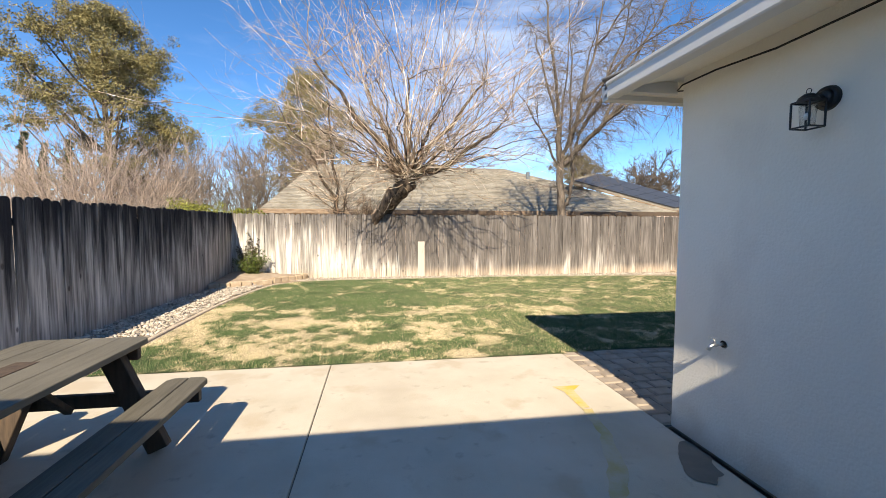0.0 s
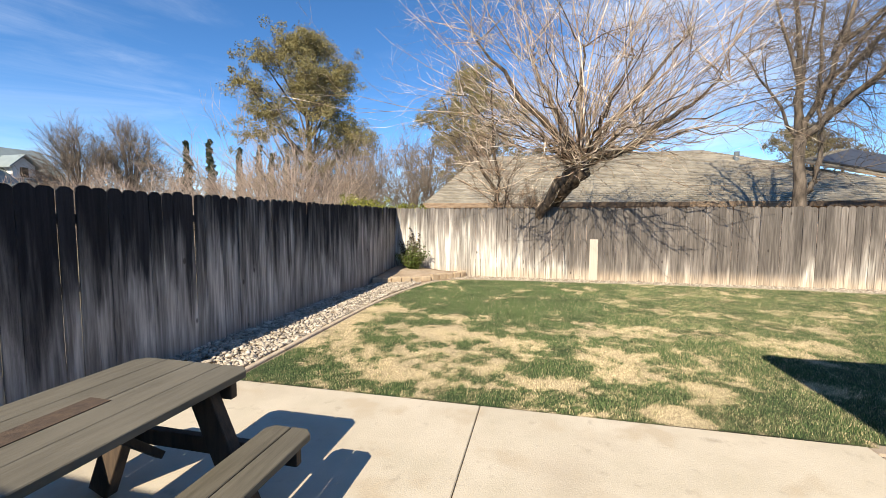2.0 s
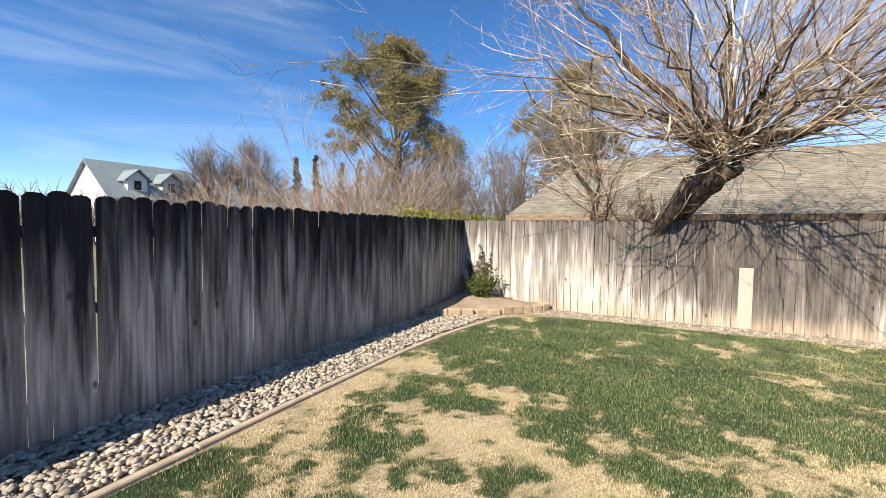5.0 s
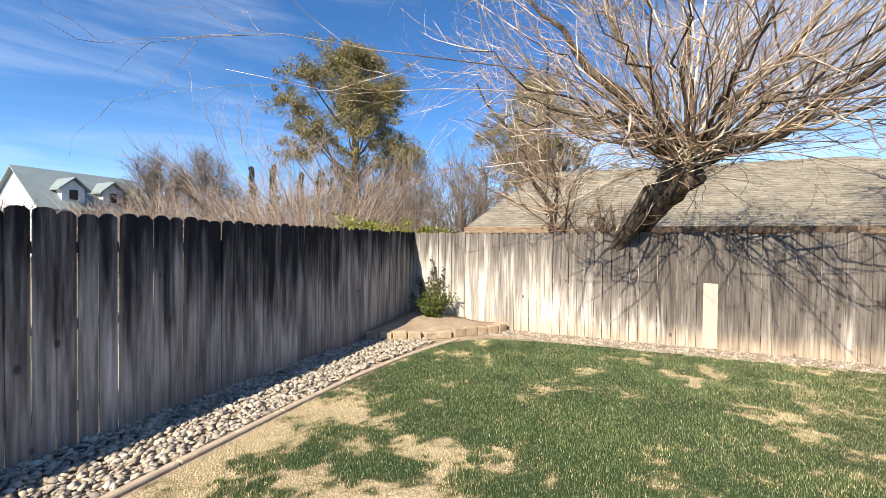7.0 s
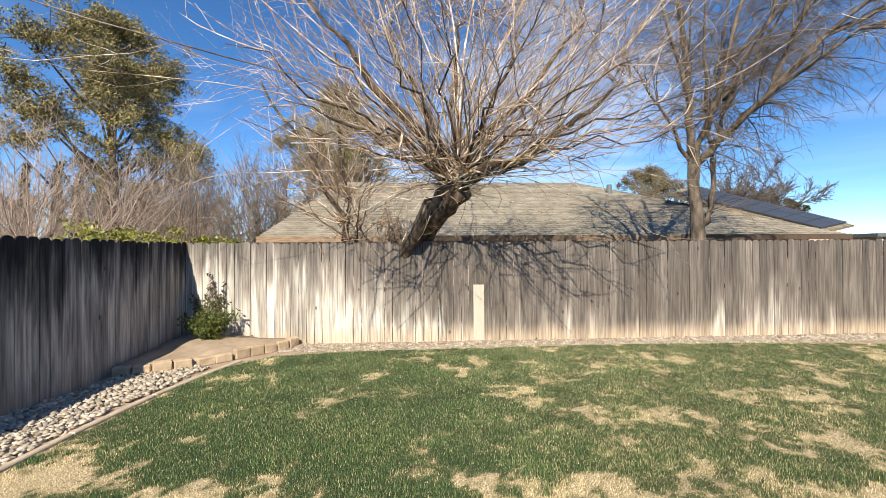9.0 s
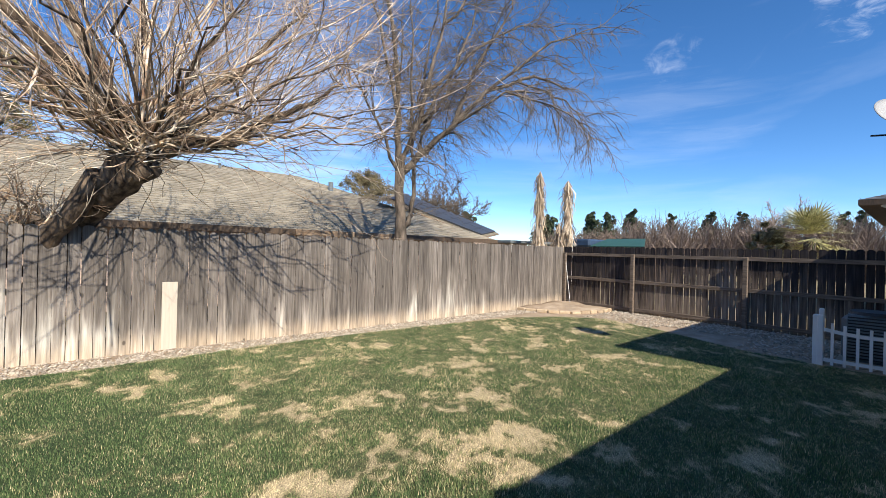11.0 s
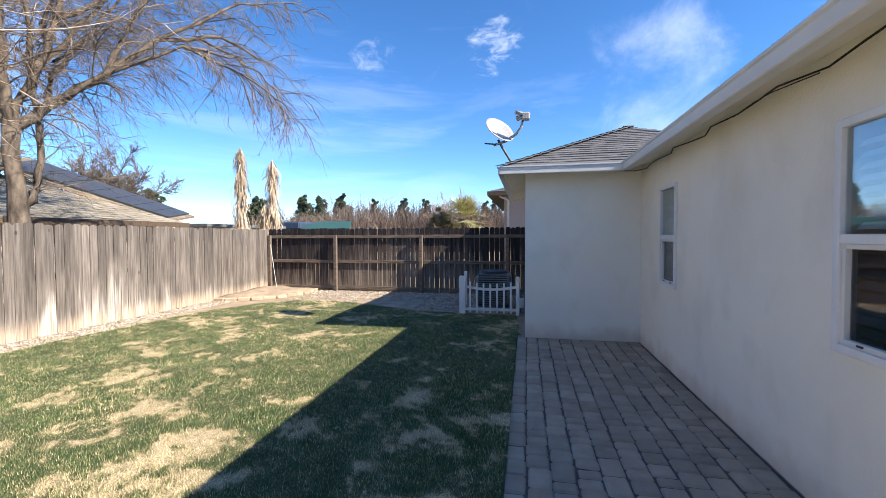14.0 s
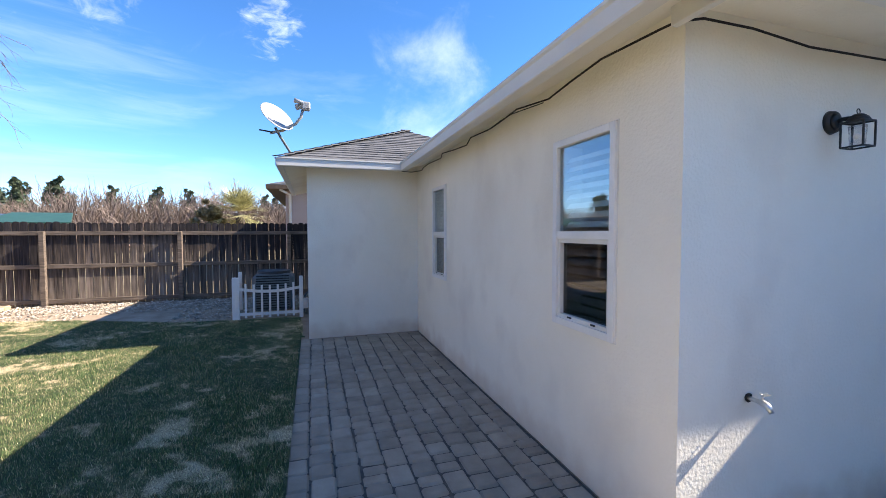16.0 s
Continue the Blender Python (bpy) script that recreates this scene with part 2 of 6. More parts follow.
TABLE = mat("weathered_table_wood", [(0.3, (0.105, 0.093, 0.068)), (0.7, (0.17, 0.152, 0.115))], 3, (14, 1, 6), 0.6, 0.25, 20, vary=0.1,
            second=[(1.2, (1, 1, 1), (0.185, 0.165, 0.125), 0.5, 0.75)])
FRAMEWOOD = mat("table_frame_wood", [(0.3, (0.06, 0.045, 0.035)), (0.7, (0.13, 0.09, 0.06))], 4, (6, 6, 1), 0.75, 0.3, 20)
SUNLIT_RAWWOOD = mat("sunlit_raw_lumber", [(0.3, (0.42, 0.27, 0.12)), (0.7, (0.52, 0.36, 0.18))], 4, (6, 6, 1), 0.75, 0.2, 20)
IRON = mat("black_iron", [(0.3, (0.008, 0.008, 0.009)), (0.7, (0.018, 0.018, 0.02))], 10, (1, 1, 1), 0.45, 0.1, 90, spec=0.5)
CHROME = mat("worn_chrome", [(0.3, (0.55, 0.54, 0.52)), (0.7, (0.75, 0.74, 0.72))], 30, (1, 1, 1), 0.28, 0.1, 90, metal=1.0)
CABLE = mat("black_cable", [(0.3, (0.012, 0.011, 0.01)), (0.7, (0.025, 0.022, 0.02))], 10, (1, 1, 1), 0.6, 0, 90)
METAL_GREY = mat("ac_paint", [(0.3, (0.10, 0.12, 0.13)), (0.7, (0.15, 0.17, 0.18))], 10, (1, 1, 1), 0.5, 0.1, 60)
DISH = mat("dish_enamel", [(0.3, (0.33, 0.33, 0.33)), (0.7, (0.40, 0.40, 0.39))], 5, (1, 1, 1), 0.35, 0.02, 60)
SHINGLE = mat("asphalt_shingle_grey", [(0.3, (0.10, 0.102, 0.11)), (0.7, (0.16, 0.162, 0.17))], 9, (1, 1, 1), 0.95, 0.6, 90, island=0.15)
SHINGLE_OLD = mat("weathered_shingle", [(0.3, (0.25, 0.22, 0.17)), (0.7, (0.38, 0.34, 0.27))], 1.6, (1, 1, 1), 0.95, 0.6, 60, island=0.14,
                  second=[(5.0, (1, 4, 4), (0.17, 0.15, 0.115), 0.5, 0.7)])
ROOF_TIN = mat("pale_metal_roof", [(0.3, (0.22, 0.26, 0.26)), (0.7, (0.28, 0.33, 0.33))], 1, (1, 1, 1), 0.5, 0.1, 5)
WHITE_WALL = mat("white_siding", [(0.3, (0.72, 0.72, 0.72)), (0.7, (0.8, 0.8, 0.79))], 1, (1, 1, 1), 0.8, 0.1, 5)
PINK_WALL = mat("neighbour_stucco", [(0.3, (0.48, 0.37, 0.31)), (0.7, (0.55, 0.43, 0.36))], 1, (1, 1, 1), 0.9, 0.2, 25)
FASCIA_OLD = mat("peeling_fascia", [(0.3, (0.16, 0.10, 0.06)), (0.7, (0.38, 0.28, 0.19))], 3, (1, 1, 8), 0.8, 0.2, 25)
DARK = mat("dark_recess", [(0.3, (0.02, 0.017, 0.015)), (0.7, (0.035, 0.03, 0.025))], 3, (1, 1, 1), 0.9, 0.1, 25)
SOLAR = mat("solar_glass", [(0.3, (0.045, 0.048, 0.055)), (0.7, (0.06, 0.065, 0.075))], 3, (1, 1, 1), 0.5, 0.0, 25, spec=0.3)
BARK = mat("willow_bark", [(0.4, (0.035, 0.025, 0.018)), (0.68, (0.20, 0.145, 0.10))], 9, (1, 1, 0.3), 0.9, 0.9, 30)
TWIG = mat("pale_shoots", [(0.35, (0.17, 0.10, 0.065)), (0.5, (0.38, 0.28, 0.19)), (0.64, (0.74, 0.64, 0.52))], 3.0, (1, 1, 1), 0.75, 0.1, 40, island=0.75)
BARK2 = mat("grey_bark", [(0.35, (0.06, 0.048, 0.038)), (0.65, (0.22, 0.175, 0.135))], 9, (1, 1, 0.3), 0.9, 0.9, 30)
TWIG2 = mat("grey_twigs", [(0.3, (0.12, 0.095, 0.075)), (0.7, (0.27, 0.22, 0.175))], 2, (1, 1, 1), 0.85, 0.1, 40, island=0.3)
TWIG3 = mat("pinkish_twigs", [(0.3, (0.24, 0.17, 0.13)), (0.7, (0.55, 0.44, 0.36))], 2, (1, 1, 1), 0.85, 0.1, 40, island=0.3)
TWIG4 = mat("brown_brush", [(0.3, (0.15, 0.11, 0.085)), (0.7, (0.28, 0.215, 0.17))], 0.2, (1, 1, 1), 0.9, 0.0, 40, island=0.3)
LEAF_EUC = mat("olive_leaves", [(0.3, (0.16, 0.14, 0.065)), (0.6, (0.27, 0.225, 0.09)), (0.75, (0.34, 0.27, 0.11))], 0.5, (1, 1, 1), 0.7, 0, 40, island=0.4)
LEAF_OAK = mat("oak_leaves", [(0.3, (0.14, 0.115, 0.06)), (0.7, (0.24, 0.20, 0.11))], 0.5, (1, 1, 1), 0.7, 0, 40, island=0.4)
LEAF_GREEN = mat("glossy_leaves", [(0.3, (0.13, 0.145, 0.02)), (0.7, (0.30, 0.28, 0.06))], 3, (1, 1, 1), 0.45, 0, 40, island=0.5)
LEAF_SHRUB = mat("shrub_leaves", [(0.3, (0.05, 0.075, 0.012)), (0.7, (0.12, 0.15, 0.03))], 3, (1, 1, 1), 0.45, 0, 40, island=0.5)
LEAF_DARK = mat("conifer_leaves", [(0.3, (0.04, 0.058, 0.03)), (0.7, (0.085, 0.105, 0.055))], 1, (1, 1, 1), 0.8, 0, 40, island=0.4)
THATCH = mat("dead_fronds", [(0.3, (0.34, 0.25, 0.17)), (0.7, (0.62, 0.51, 0.38))], 3, (1, 1, 0.3), 0.9, 0.2, 40, island=0.35)
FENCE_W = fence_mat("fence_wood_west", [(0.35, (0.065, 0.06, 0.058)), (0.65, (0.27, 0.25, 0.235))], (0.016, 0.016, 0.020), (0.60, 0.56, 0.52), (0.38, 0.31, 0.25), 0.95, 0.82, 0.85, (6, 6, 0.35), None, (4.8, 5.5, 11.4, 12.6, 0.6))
FENCE_N = fence_mat("fence_wood_north", [(0.3, (0.15, 0.125, 0.105)), (0.7, (0.36, 0.325, 0.285))], (0.085, 0.072, 0.064), (0.74, 0.70, 0.62), (0.54, 0.43, 0.31), 0.6, 0.66, 0.95, (6, 6, 0.35), (-2.2, 1.2, 1.3))
RAIL_E = mat("rail_wood_east", [(0.3, (0.09, 0.07, 0.055)), (0.7, (0.24, 0.19, 0.15))], 5, (6, 0.6, 6), 0.9, 0.4, 40)
FENCE_E = fence_mat("fence_wood_east", [(0.35, (0.03, 0.026, 0.026)), (0.65, (0.15, 0.115, 0.095))], (0.016, 0.015, 0.020), (0.26, 0.21, 0.17), (0.25, 0.19, 0.14), 0.8, 0.95, 0.7, (6, 6, 0.35))


def glass_mat(name, tint, ior=1.9):
    m = bpy.data.materials.new(name)
    m.use_nodes = True
    nt = m.node_tree
    b = nt.nodes["Principled BSDF"]
    out = nt.nodes["Material Output"]
    g, t, mx, f = nt.nodes.new("ShaderNodeBsdfGlossy"), nt.nodes.new("ShaderNodeBsdfTransparent"), nt.nodes.new("ShaderNodeMixShader"), nt.nodes.new("ShaderNodeLayerWeight")
    pw, ad = nt.nodes.new("ShaderNodeMath"), nt.nodes.new("ShaderNodeMath")
    pw.operation, ad.operation, ad.use_clamp = "POWER", "MULTIPLY_ADD", True
    pw.inputs[1].default_value, ad.inputs[1].default_value, ad.inputs[2].default_value = 3.0, 0.9, (ior - 1) * 0.09
    g.inputs["Roughness"].default_value = 0.03
    t.inputs["Color"].default_value = tint
    f.inputs["Blend"].default_value = 0.5
    nt.nodes.remove(b)
    nt.links.new(f.outputs["Facing"], pw.inputs[0])
    nt.links.new(pw.outputs[0], ad.inputs[0])
    nt.links.new(ad.outputs[0], mx.inputs["Fac"])
    nt.links.new(t.outputs["BSDF"], mx.inputs[1])
    nt.links.new(g.outputs["BSDF"], mx.inputs[2])
    nt.links.new(mx.outputs["Shader"], out.inputs["Surface"])
    return m


PANE = glass_mat("window_glass", (0.85, 0.9, 0.9, 1), 2.6)
SCREEN = glass_mat("screened_glass", (0.42, 0.43, 0.43, 1), 1.5)
LAMPGLASS = glass_mat("lamp_glass", (0.93, 0.93, 0.93, 1))


def grass_mat(name, blade):
    m = mat(name, [(0.3, (0.5, 0.5, 0.5)), (0.7, (0.5, 0.5, 0.5))], 4, (1, 1, 1), 0.75 if blade else 0.95, 0 if blade else 0.7, 60, spec=0.25)
    nt = m.node_tree
    b = nt.nodes["Principled BSDF"]
    at, r = nt.nodes.new("ShaderNodeAttribute"), nt.nodes.new("ShaderNodeValToRGB")
    at.attribute_name = "dry"
    el = r.color_ramp.elements
    el.new(0.5), el.new(0.7)
    cols = [(0.0, (0.082, 0.138, 0.05)), (0.35, (0.20, 0.24, 0.105)), (0.6, (0.47, 0.40, 0.225)), (1.0, (0.73, 0.61, 0.40))]
    if not blade:
        cols = [(0.0, (0.042, 0.07, 0.028)), (0.45, (0.13, 0.13, 0.06)), (0.62, (0.36, 0.295, 0.17)), (1.0, (0.54, 0.44, 0.28))]
    for e, (p, c) in zip(el, cols):
        e.position, e.color = p, (*c, 1)
    nt.links.new(at.outputs["Fac"], r.inputs["Fac"])
    hs, mr, geo = nt.nodes.new("ShaderNodeHueSaturation"), nt.nodes.new("ShaderNodeMapRange"), nt.nodes.new("ShaderNodeNewGeometry")
    nt.links.new(r.outputs["Color"], hs.inputs["Color"])
    if blade:
        mr.inputs["To Min"].default_value, mr.inputs["To Max"].default_value = 0.55, 1.5
        nt.links.new(geo.outputs["Random Per Island"], mr.inputs["Value"])
        nt.links.new(mr.outputs["Result"], hs.inputs["Value"])
    else:
        speck = nt.nodes.new("ShaderNodeTexNoise")
        speck.inputs["Scale"].default_value, speck.inputs["Detail"].default_value = 95, 3
        mr.inputs["From Min"].default_value, mr.inputs["From Max"].default_value = 0.35, 0.65
        mr.inputs["To Min"].default_value, mr.inputs["To Max"].default_value = 0.3, 1.3
        nt.links.new(geo.outputs["Position"], speck.inputs["Vector"])
        nt.links.new(speck.outputs["Fac"], mr.inputs["Value"])
        nt.links.new(mr.outputs["Result"], hs.inputs["Value"])
    nt.links.new(hs.outputs["Color"], b.inputs["Base Color"])
    return m


LAWN, BLADE = grass_mat("lawn_thatch", False), grass_mat("grass_blades", True)
LEAF_VINE = mat("dying_vine_leaves", [(0.3, (0.045, 0.035, 0.022)), (0.7, (0.12, 0.09, 0.05))], 3, (1, 1, 1), 0.7, 0, 40, island=0.5)
LEAF_PALM = mat("palm_fronds", [(0.3, (0.26, 0.25, 0.09)), (0.7, (0.52, 0.47, 0.24))], 3, (1, 1, 1), 0.5, 0, 40, island=0.4)
GROUND = mat("dry_ground", [(0.3, (0.16, 0.13, 0.07)), (0.7, (0.30, 0.25, 0.15))], 0.6, (1, 1, 1), 0.95, 0.4, 8)


# ---- mesh helpers ----
def obj(name, verts, faces, m, parent=None, smooth=False):
    me = bpy.data.meshes.new(name)
    me.from_pydata([tuple(v) for v in verts], [], faces)
    me.materials.append(m)
    if smooth:
        me.shade_smooth()
    ob = new(name, me)
    ob.parent = parent
    return ob


def part(name, bm, m, parent=None, label="", smooth=False):
    me = bpy.data.meshes.new(name)
    bmesh.ops.recalc_face_normals(bm, faces=bm.faces)
    bm.to_mesh(me)
    bm.free()
    me.materials.append(m)
    if smooth:
        me.shade_smooth()
    ob = new(name, me)
    ob.parent = parent
    if label:
        tagged(ob, label)
    return ob


def empty(name, at=(0, 0, 0), rz=0.0):
    e = new(name)
    e.matrix_basis = pose(*at, 0, 0, rz)
    return e


def add_box(bm, lo, hi, bevel=0.0, turn=None):
    """Adds a box from lo to hi to bm; turn: a matrix laid on it."""
    lo, hi = Vector(lo), Vector(hi)
    r = bmesh.ops.create_cube(bm, size=1.0)
    vs = r["verts"]
    c, s = (lo + hi) / 2, hi - lo
    for v in vs:
        v.co = Vector((v.co.x * s.x, v.co.y * s.y, v.co.z * s.z)) + c
    if bevel:
        es = list({e for v in vs for e in v.link_edges})
        r = bmesh.ops.bevel(bm, geom=es, offset=bevel, segments=1, affect="EDGES")
        vs = list({v for f in r["faces"] for v in f.verts} | {v for v in vs if v.is_valid})
    if turn is not None:
        for v in vs:
            v.co = turn @ v.co
    return vs


def box(name, lo, hi, m, parent=None, bevel=0.0, label=""):
    bm = bmesh.new()
    add_box(bm, lo, hi, bevel)
    return part(name, bm, m, parent, label)


def add_beam(bm, a, b, w, h, up=(0, 0, 1), bevel=0.004):
    """A beam of section w by h from a to b."""
    a, b = Vector(a), Vector(b)
    d = b - a
    zax = d.normalized()
    xax = Vector(up).cross(zax).normalized()
    yax = zax.cross(xax)
    m = Matrix((xax, yax, zax)).transposed().to_4x4()
    m.translation = a
    add_box(bm, (-w / 2, -h / 2, 0), (w / 2, h / 2, d.length), bevel, m)


def beam(name, a, b, w, h, m, parent=None, up=(0, 0, 1)):
    bm = bmesh.new()
    add_beam(bm, a, b, w, h, up)
    return part(name, bm, m, parent)


class Tubes:
    """Gathers many tapering tubes and makes one mesh of them."""
    def __init__(self):
        self.v, self.f = [], []

    def add(self, pts, radii, sides=4):
        n0 = len(self.v)
        for i, p in enumerate(pts):
            a = pts[max(i - 1, 0)]
            b = pts[min(i + 1, len(pts) - 1)]
            d = (b - a).normalized()
            u = d.cross(Vector((0.31, 0.17, 0.93)) if abs(d.z) < 0.9 else Vector((1, 0.2, 0))).normalized()
            w = d.cross(u)
            for k in range(sides):
                t = 2 * math.pi * k / sides
                self.v.append(p + (u * math.cos(t) + w * math.sin(t)) * radii[i])
        for i in range(len(pts) - 1):
            for k in range(sides):
                a, b = n0 + i * sides + k, n0 + i * sides + (k + 1) % sides
                self.f.append((a, b, b + sides, a + sides))
        self.f.append(tuple(n0 + (len(pts) - 1) * sides + k for k in range(sides)))

    def make(self, name, m, parent=None, smooth=True):
        return obj(name, self.v, self.f, m, parent, smooth)


def tube(name, pts, r, m, parent=None, sides=8):
    t = Tubes()
    t.add([Vector(p) for p in pts], [r] * len(pts) if isinstance(r, (int, float)) else r, sides)
    return t.make(name, m, parent)


def add_disc(bm, at, r1, r2, depth, turn, seg=20):
    """A cone or cylinder standing along its own z, under the turn."""
    bmesh.ops.create_cone(bm, cap_ends=True, segments=seg, radius1=r1, radius2=r2, depth=depth, matrix=Matrix.Translation(at) @ turn)


RX90, RY90 = pose(0, 0, 0, 90), pose(0, 0, 0, 0, 90)

# ---- ground ----
HORIZON = 1500
tagged(obj("ground", [(-HORIZON, -HORIZON, -0.06), (HORIZON, -HORIZON, -0.06), (HORIZON, HORIZON, -0.06), (-HORIZON, HORIZON, -0.06)], [(0, 1, 2, 3)], GROUND),
       "dry bare ground around the yards", "ground", kind="structure")
tagged(box("yard_soil", (-3.9, -1.2, -0.055), (12.1, 12.15, -0.012), SOIL), "bare brown soil under the yard", "soil", kind="structure")

LAWN_EDGE = [(-2.74, 4.41), (2.35, 4.41), (2.35, 4.47), (7.28, 4.47), (7.4, 4.42), (9.0, 4.5), (9.2, 6.6), (9.9, 8.2), (10.3, 9.7), (9.6, 10.5), (8.4, 11.1), (5.5, 11.42),
             (2.5, 11.45), (-0.8, 11.3), (-2.0, 11.1), (-2.45, 10.5), (-2.62, 9.6), (-2.78, 8.0)]
PATCHES = [(4.5, 10.02, 0.55, 0.2, 1.0), (3.6, 10.5, 0.5, 0.2, 0.8), (3.4, 11.2, 0.5, 0.2, 0.6), (7.15, 9.28, 0.5, 0.22, 1.1), (5.5, 7.4, 0.4, 0.25, 0.6), (3.45, 6.88, 0.28, 0.24, 1.3),
           (3.97, 7.4, 0.35, 0.3, 0.5), (3.4, 8.25, 0.35, 0.25, 0.5), (1.36, 9.2, 0.3, 0.22, 1.0), (1.65, 8.2, 0.4, 0.25, 0.7), (2.04, 7.75, 0.3, 0.2, 0.6), (0.71, 7.42, 0.4, 0.25, 0.8),
           (1.3, 7.1, 0.45, 0.25, 0.9), (-0.14, 8.0, 0.35, 0.2, 0.4), (0.53, 8.45, 0.3, 0.15, 0.4), (-0.8, 7.3, 0.5, 0.25, 0.8), (-1.6, 7.5, 0.4, 0.3, 0.7), (-0.3, 7.2, 0.3, 0.2, 0.7),
           (-0.75, 6.5, 0.6, 0.3, 0.9), (0.14, 6.5, 0.45, 0.25, 0.9), (-0.8, 4.95, 0.6, 0.3, 0.9), (0.35, 5.0, 0.5, 0.28, 0.9), (-1.4, 5.55, 0.45, 0.3, 0.6), (1.0, 4.6, 0.6, 0.15, 0.8),
           (4.65, 5.8, 0.45, 0.25, 0.6), (3.75, 5.05, 0.5, 0.25, 0.6), (4.7, 4.72, 0.9, 0.18, 0.8), (6.4, 4.7, 0.8, 0.18, 0.9), (7.6, 4.75, 0.8, 0.3, 1.2), (9.3, 9.2, 0.9, 0.5, 1.2), (8.9, 10.4, 0.8, 0.35, 0.9)]
GREENS = [(-1.0, 6.0, 0.4, 0.18, 0.7), (-0.1, 5.95, 0.35, 0.16, 0.7), (-2.2, 4.8, 0.5, 0.3, 1.0), (-1.55, 4.6, 0.4, 0.2, 0.9), (0.35, 5.55, 0.3, 0.18, 0.8), (1.0, 5.3, 0.5, 0.25, 0.7), (-1.9, 6.2, 0.35, 0.3, 0.8),
          (-0.6, 5.5, 0.35, 0.15, 0.6), (-1.3, 8.6, 1.0, 0.7, 0.8), (0.3, 9.6, 1.4, 0.6, 0.5), (5.5, 6.3, 0.8, 0.5, 0.5), (7.3, 6.2, 1.2, 0.9, 0.8)]


def inside(x, y, poly):
    hit = np.zeros(np.shape(x), bool)
    for (x1, y1), (x2, y2) in zip(poly, poly[1:] + poly[:1]):
        if y1 == y2:
            continue
        hit ^= ((y1 > y) != (y2 > y)) & (x < (x2 - x1) * (y - y1) / (y2 - y1) + x1)
    return hit


def value_noise(x, y, scale, seed):
    rng = np.random.default_rng(seed)
    g = rng.random((256, 256))
    x, y = np.asarray(x) * scale + 50, np.asarray(y) * scale + 50
    xi, yi = np.floor(x).astype(int), np.floor(y).astype(int)
    fx, fy = x - xi, y - yi
    fx, fy = fx * fx * (3 - 2 * fx), fy * fy * (3 - 2 * fy)
    a, b, c, d = g[xi % 256, yi % 256], g[(xi + 1) % 256, yi % 256], g[xi % 256, (yi + 1) % 256], g[(xi + 1) % 256, (yi + 1) % 256]
    return (a * (1 - fx) + b * fx) * (1 - fy) + (c * (1 - fx) + d * fx) * fy


def dryness(x, y):
    """0 in green turf to 1 in dormant straw, in clumps a hand to a stride wide."""
    wx, wy = x + 0.12 * (value_noise(x, y, 6.0, 21) - 0.5), y + 0.12 * (value_noise(x, y, 6.0, 22) - 0.5)
    n = 0.36 * value_noise(wx, wy, 2.6, 1) + 0.30 * value_noise(wx, wy, 6.5, 2) + 0.20 * value_noise(x, y, 15.0, 3) + 0.14 * value_noise(x, y, 33.0, 4)
    b = np.full(np.shape(x), -0.10)
    mottled = np.clip((x + 2.4) / 0.5, 0, 1) * np.clip((1.9 - x) / 0.9, 0, 1) * np.clip((7.1 - y) / 0.5, 0, 1)
    b = b + 0.065 * mottled - 0.06 * np.clip((y - 7.4) / 1.0, 0, 1) * np.clip((3.0 - x) / 2.0, 0, 1)
    b = b + 0.24 * np.exp(-(((x + 2.75) / 0.42) ** 2)) * np.clip((9.6 - y) / 1.5, 0, 1) * np.clip((y - 5.3) / 0.8, 0, 1)
    b = b + 0.05 * np.clip((x - 2.6) / 1.0, 0, 1) * np.clip((5.4 - y) / 0.8, 0, 1)
    b = b - 0.035 * np.clip((x - 2.6) / 1.0, 0, 1) * np.clip((7.0 - y) / 0.8, 0, 1)
    for px, py, rx, ry, k in PATCHES:
        b = b + 0.115 * k * np.exp(-(((x - px) / rx) ** 2 + ((y - py) / ry) ** 2))
    for px, py, rx, ry, k in GREENS:
        b = b - 0.13 * k * np.exp(-(((x - px) / rx) ** 2 + ((y - py) / ry) ** 2))
    d = np.clip((n - 0.5 + b + 0.09 * (value_noise(x, y, 60.0, 23) - 0.5)) / 0.20 + 0.5, 0, 1)
    fine = value_noise(x, y, 11.0, 5) * 0.5 + value_noise(x, y, 27.0, 6) * 0.5
    k = 0.5 * np.clip((x - 0.6) / 1.6, 0, 1)
    return np.clip(d * (1 - 0.5 * k) + k * 1.3 * (fine - 0.25), 0, 1)


def attribute(me, values):
    me.attributes.new("dry", "FLOAT", "POINT").data.foreach_set("value", np.asarray(values, np.float32))


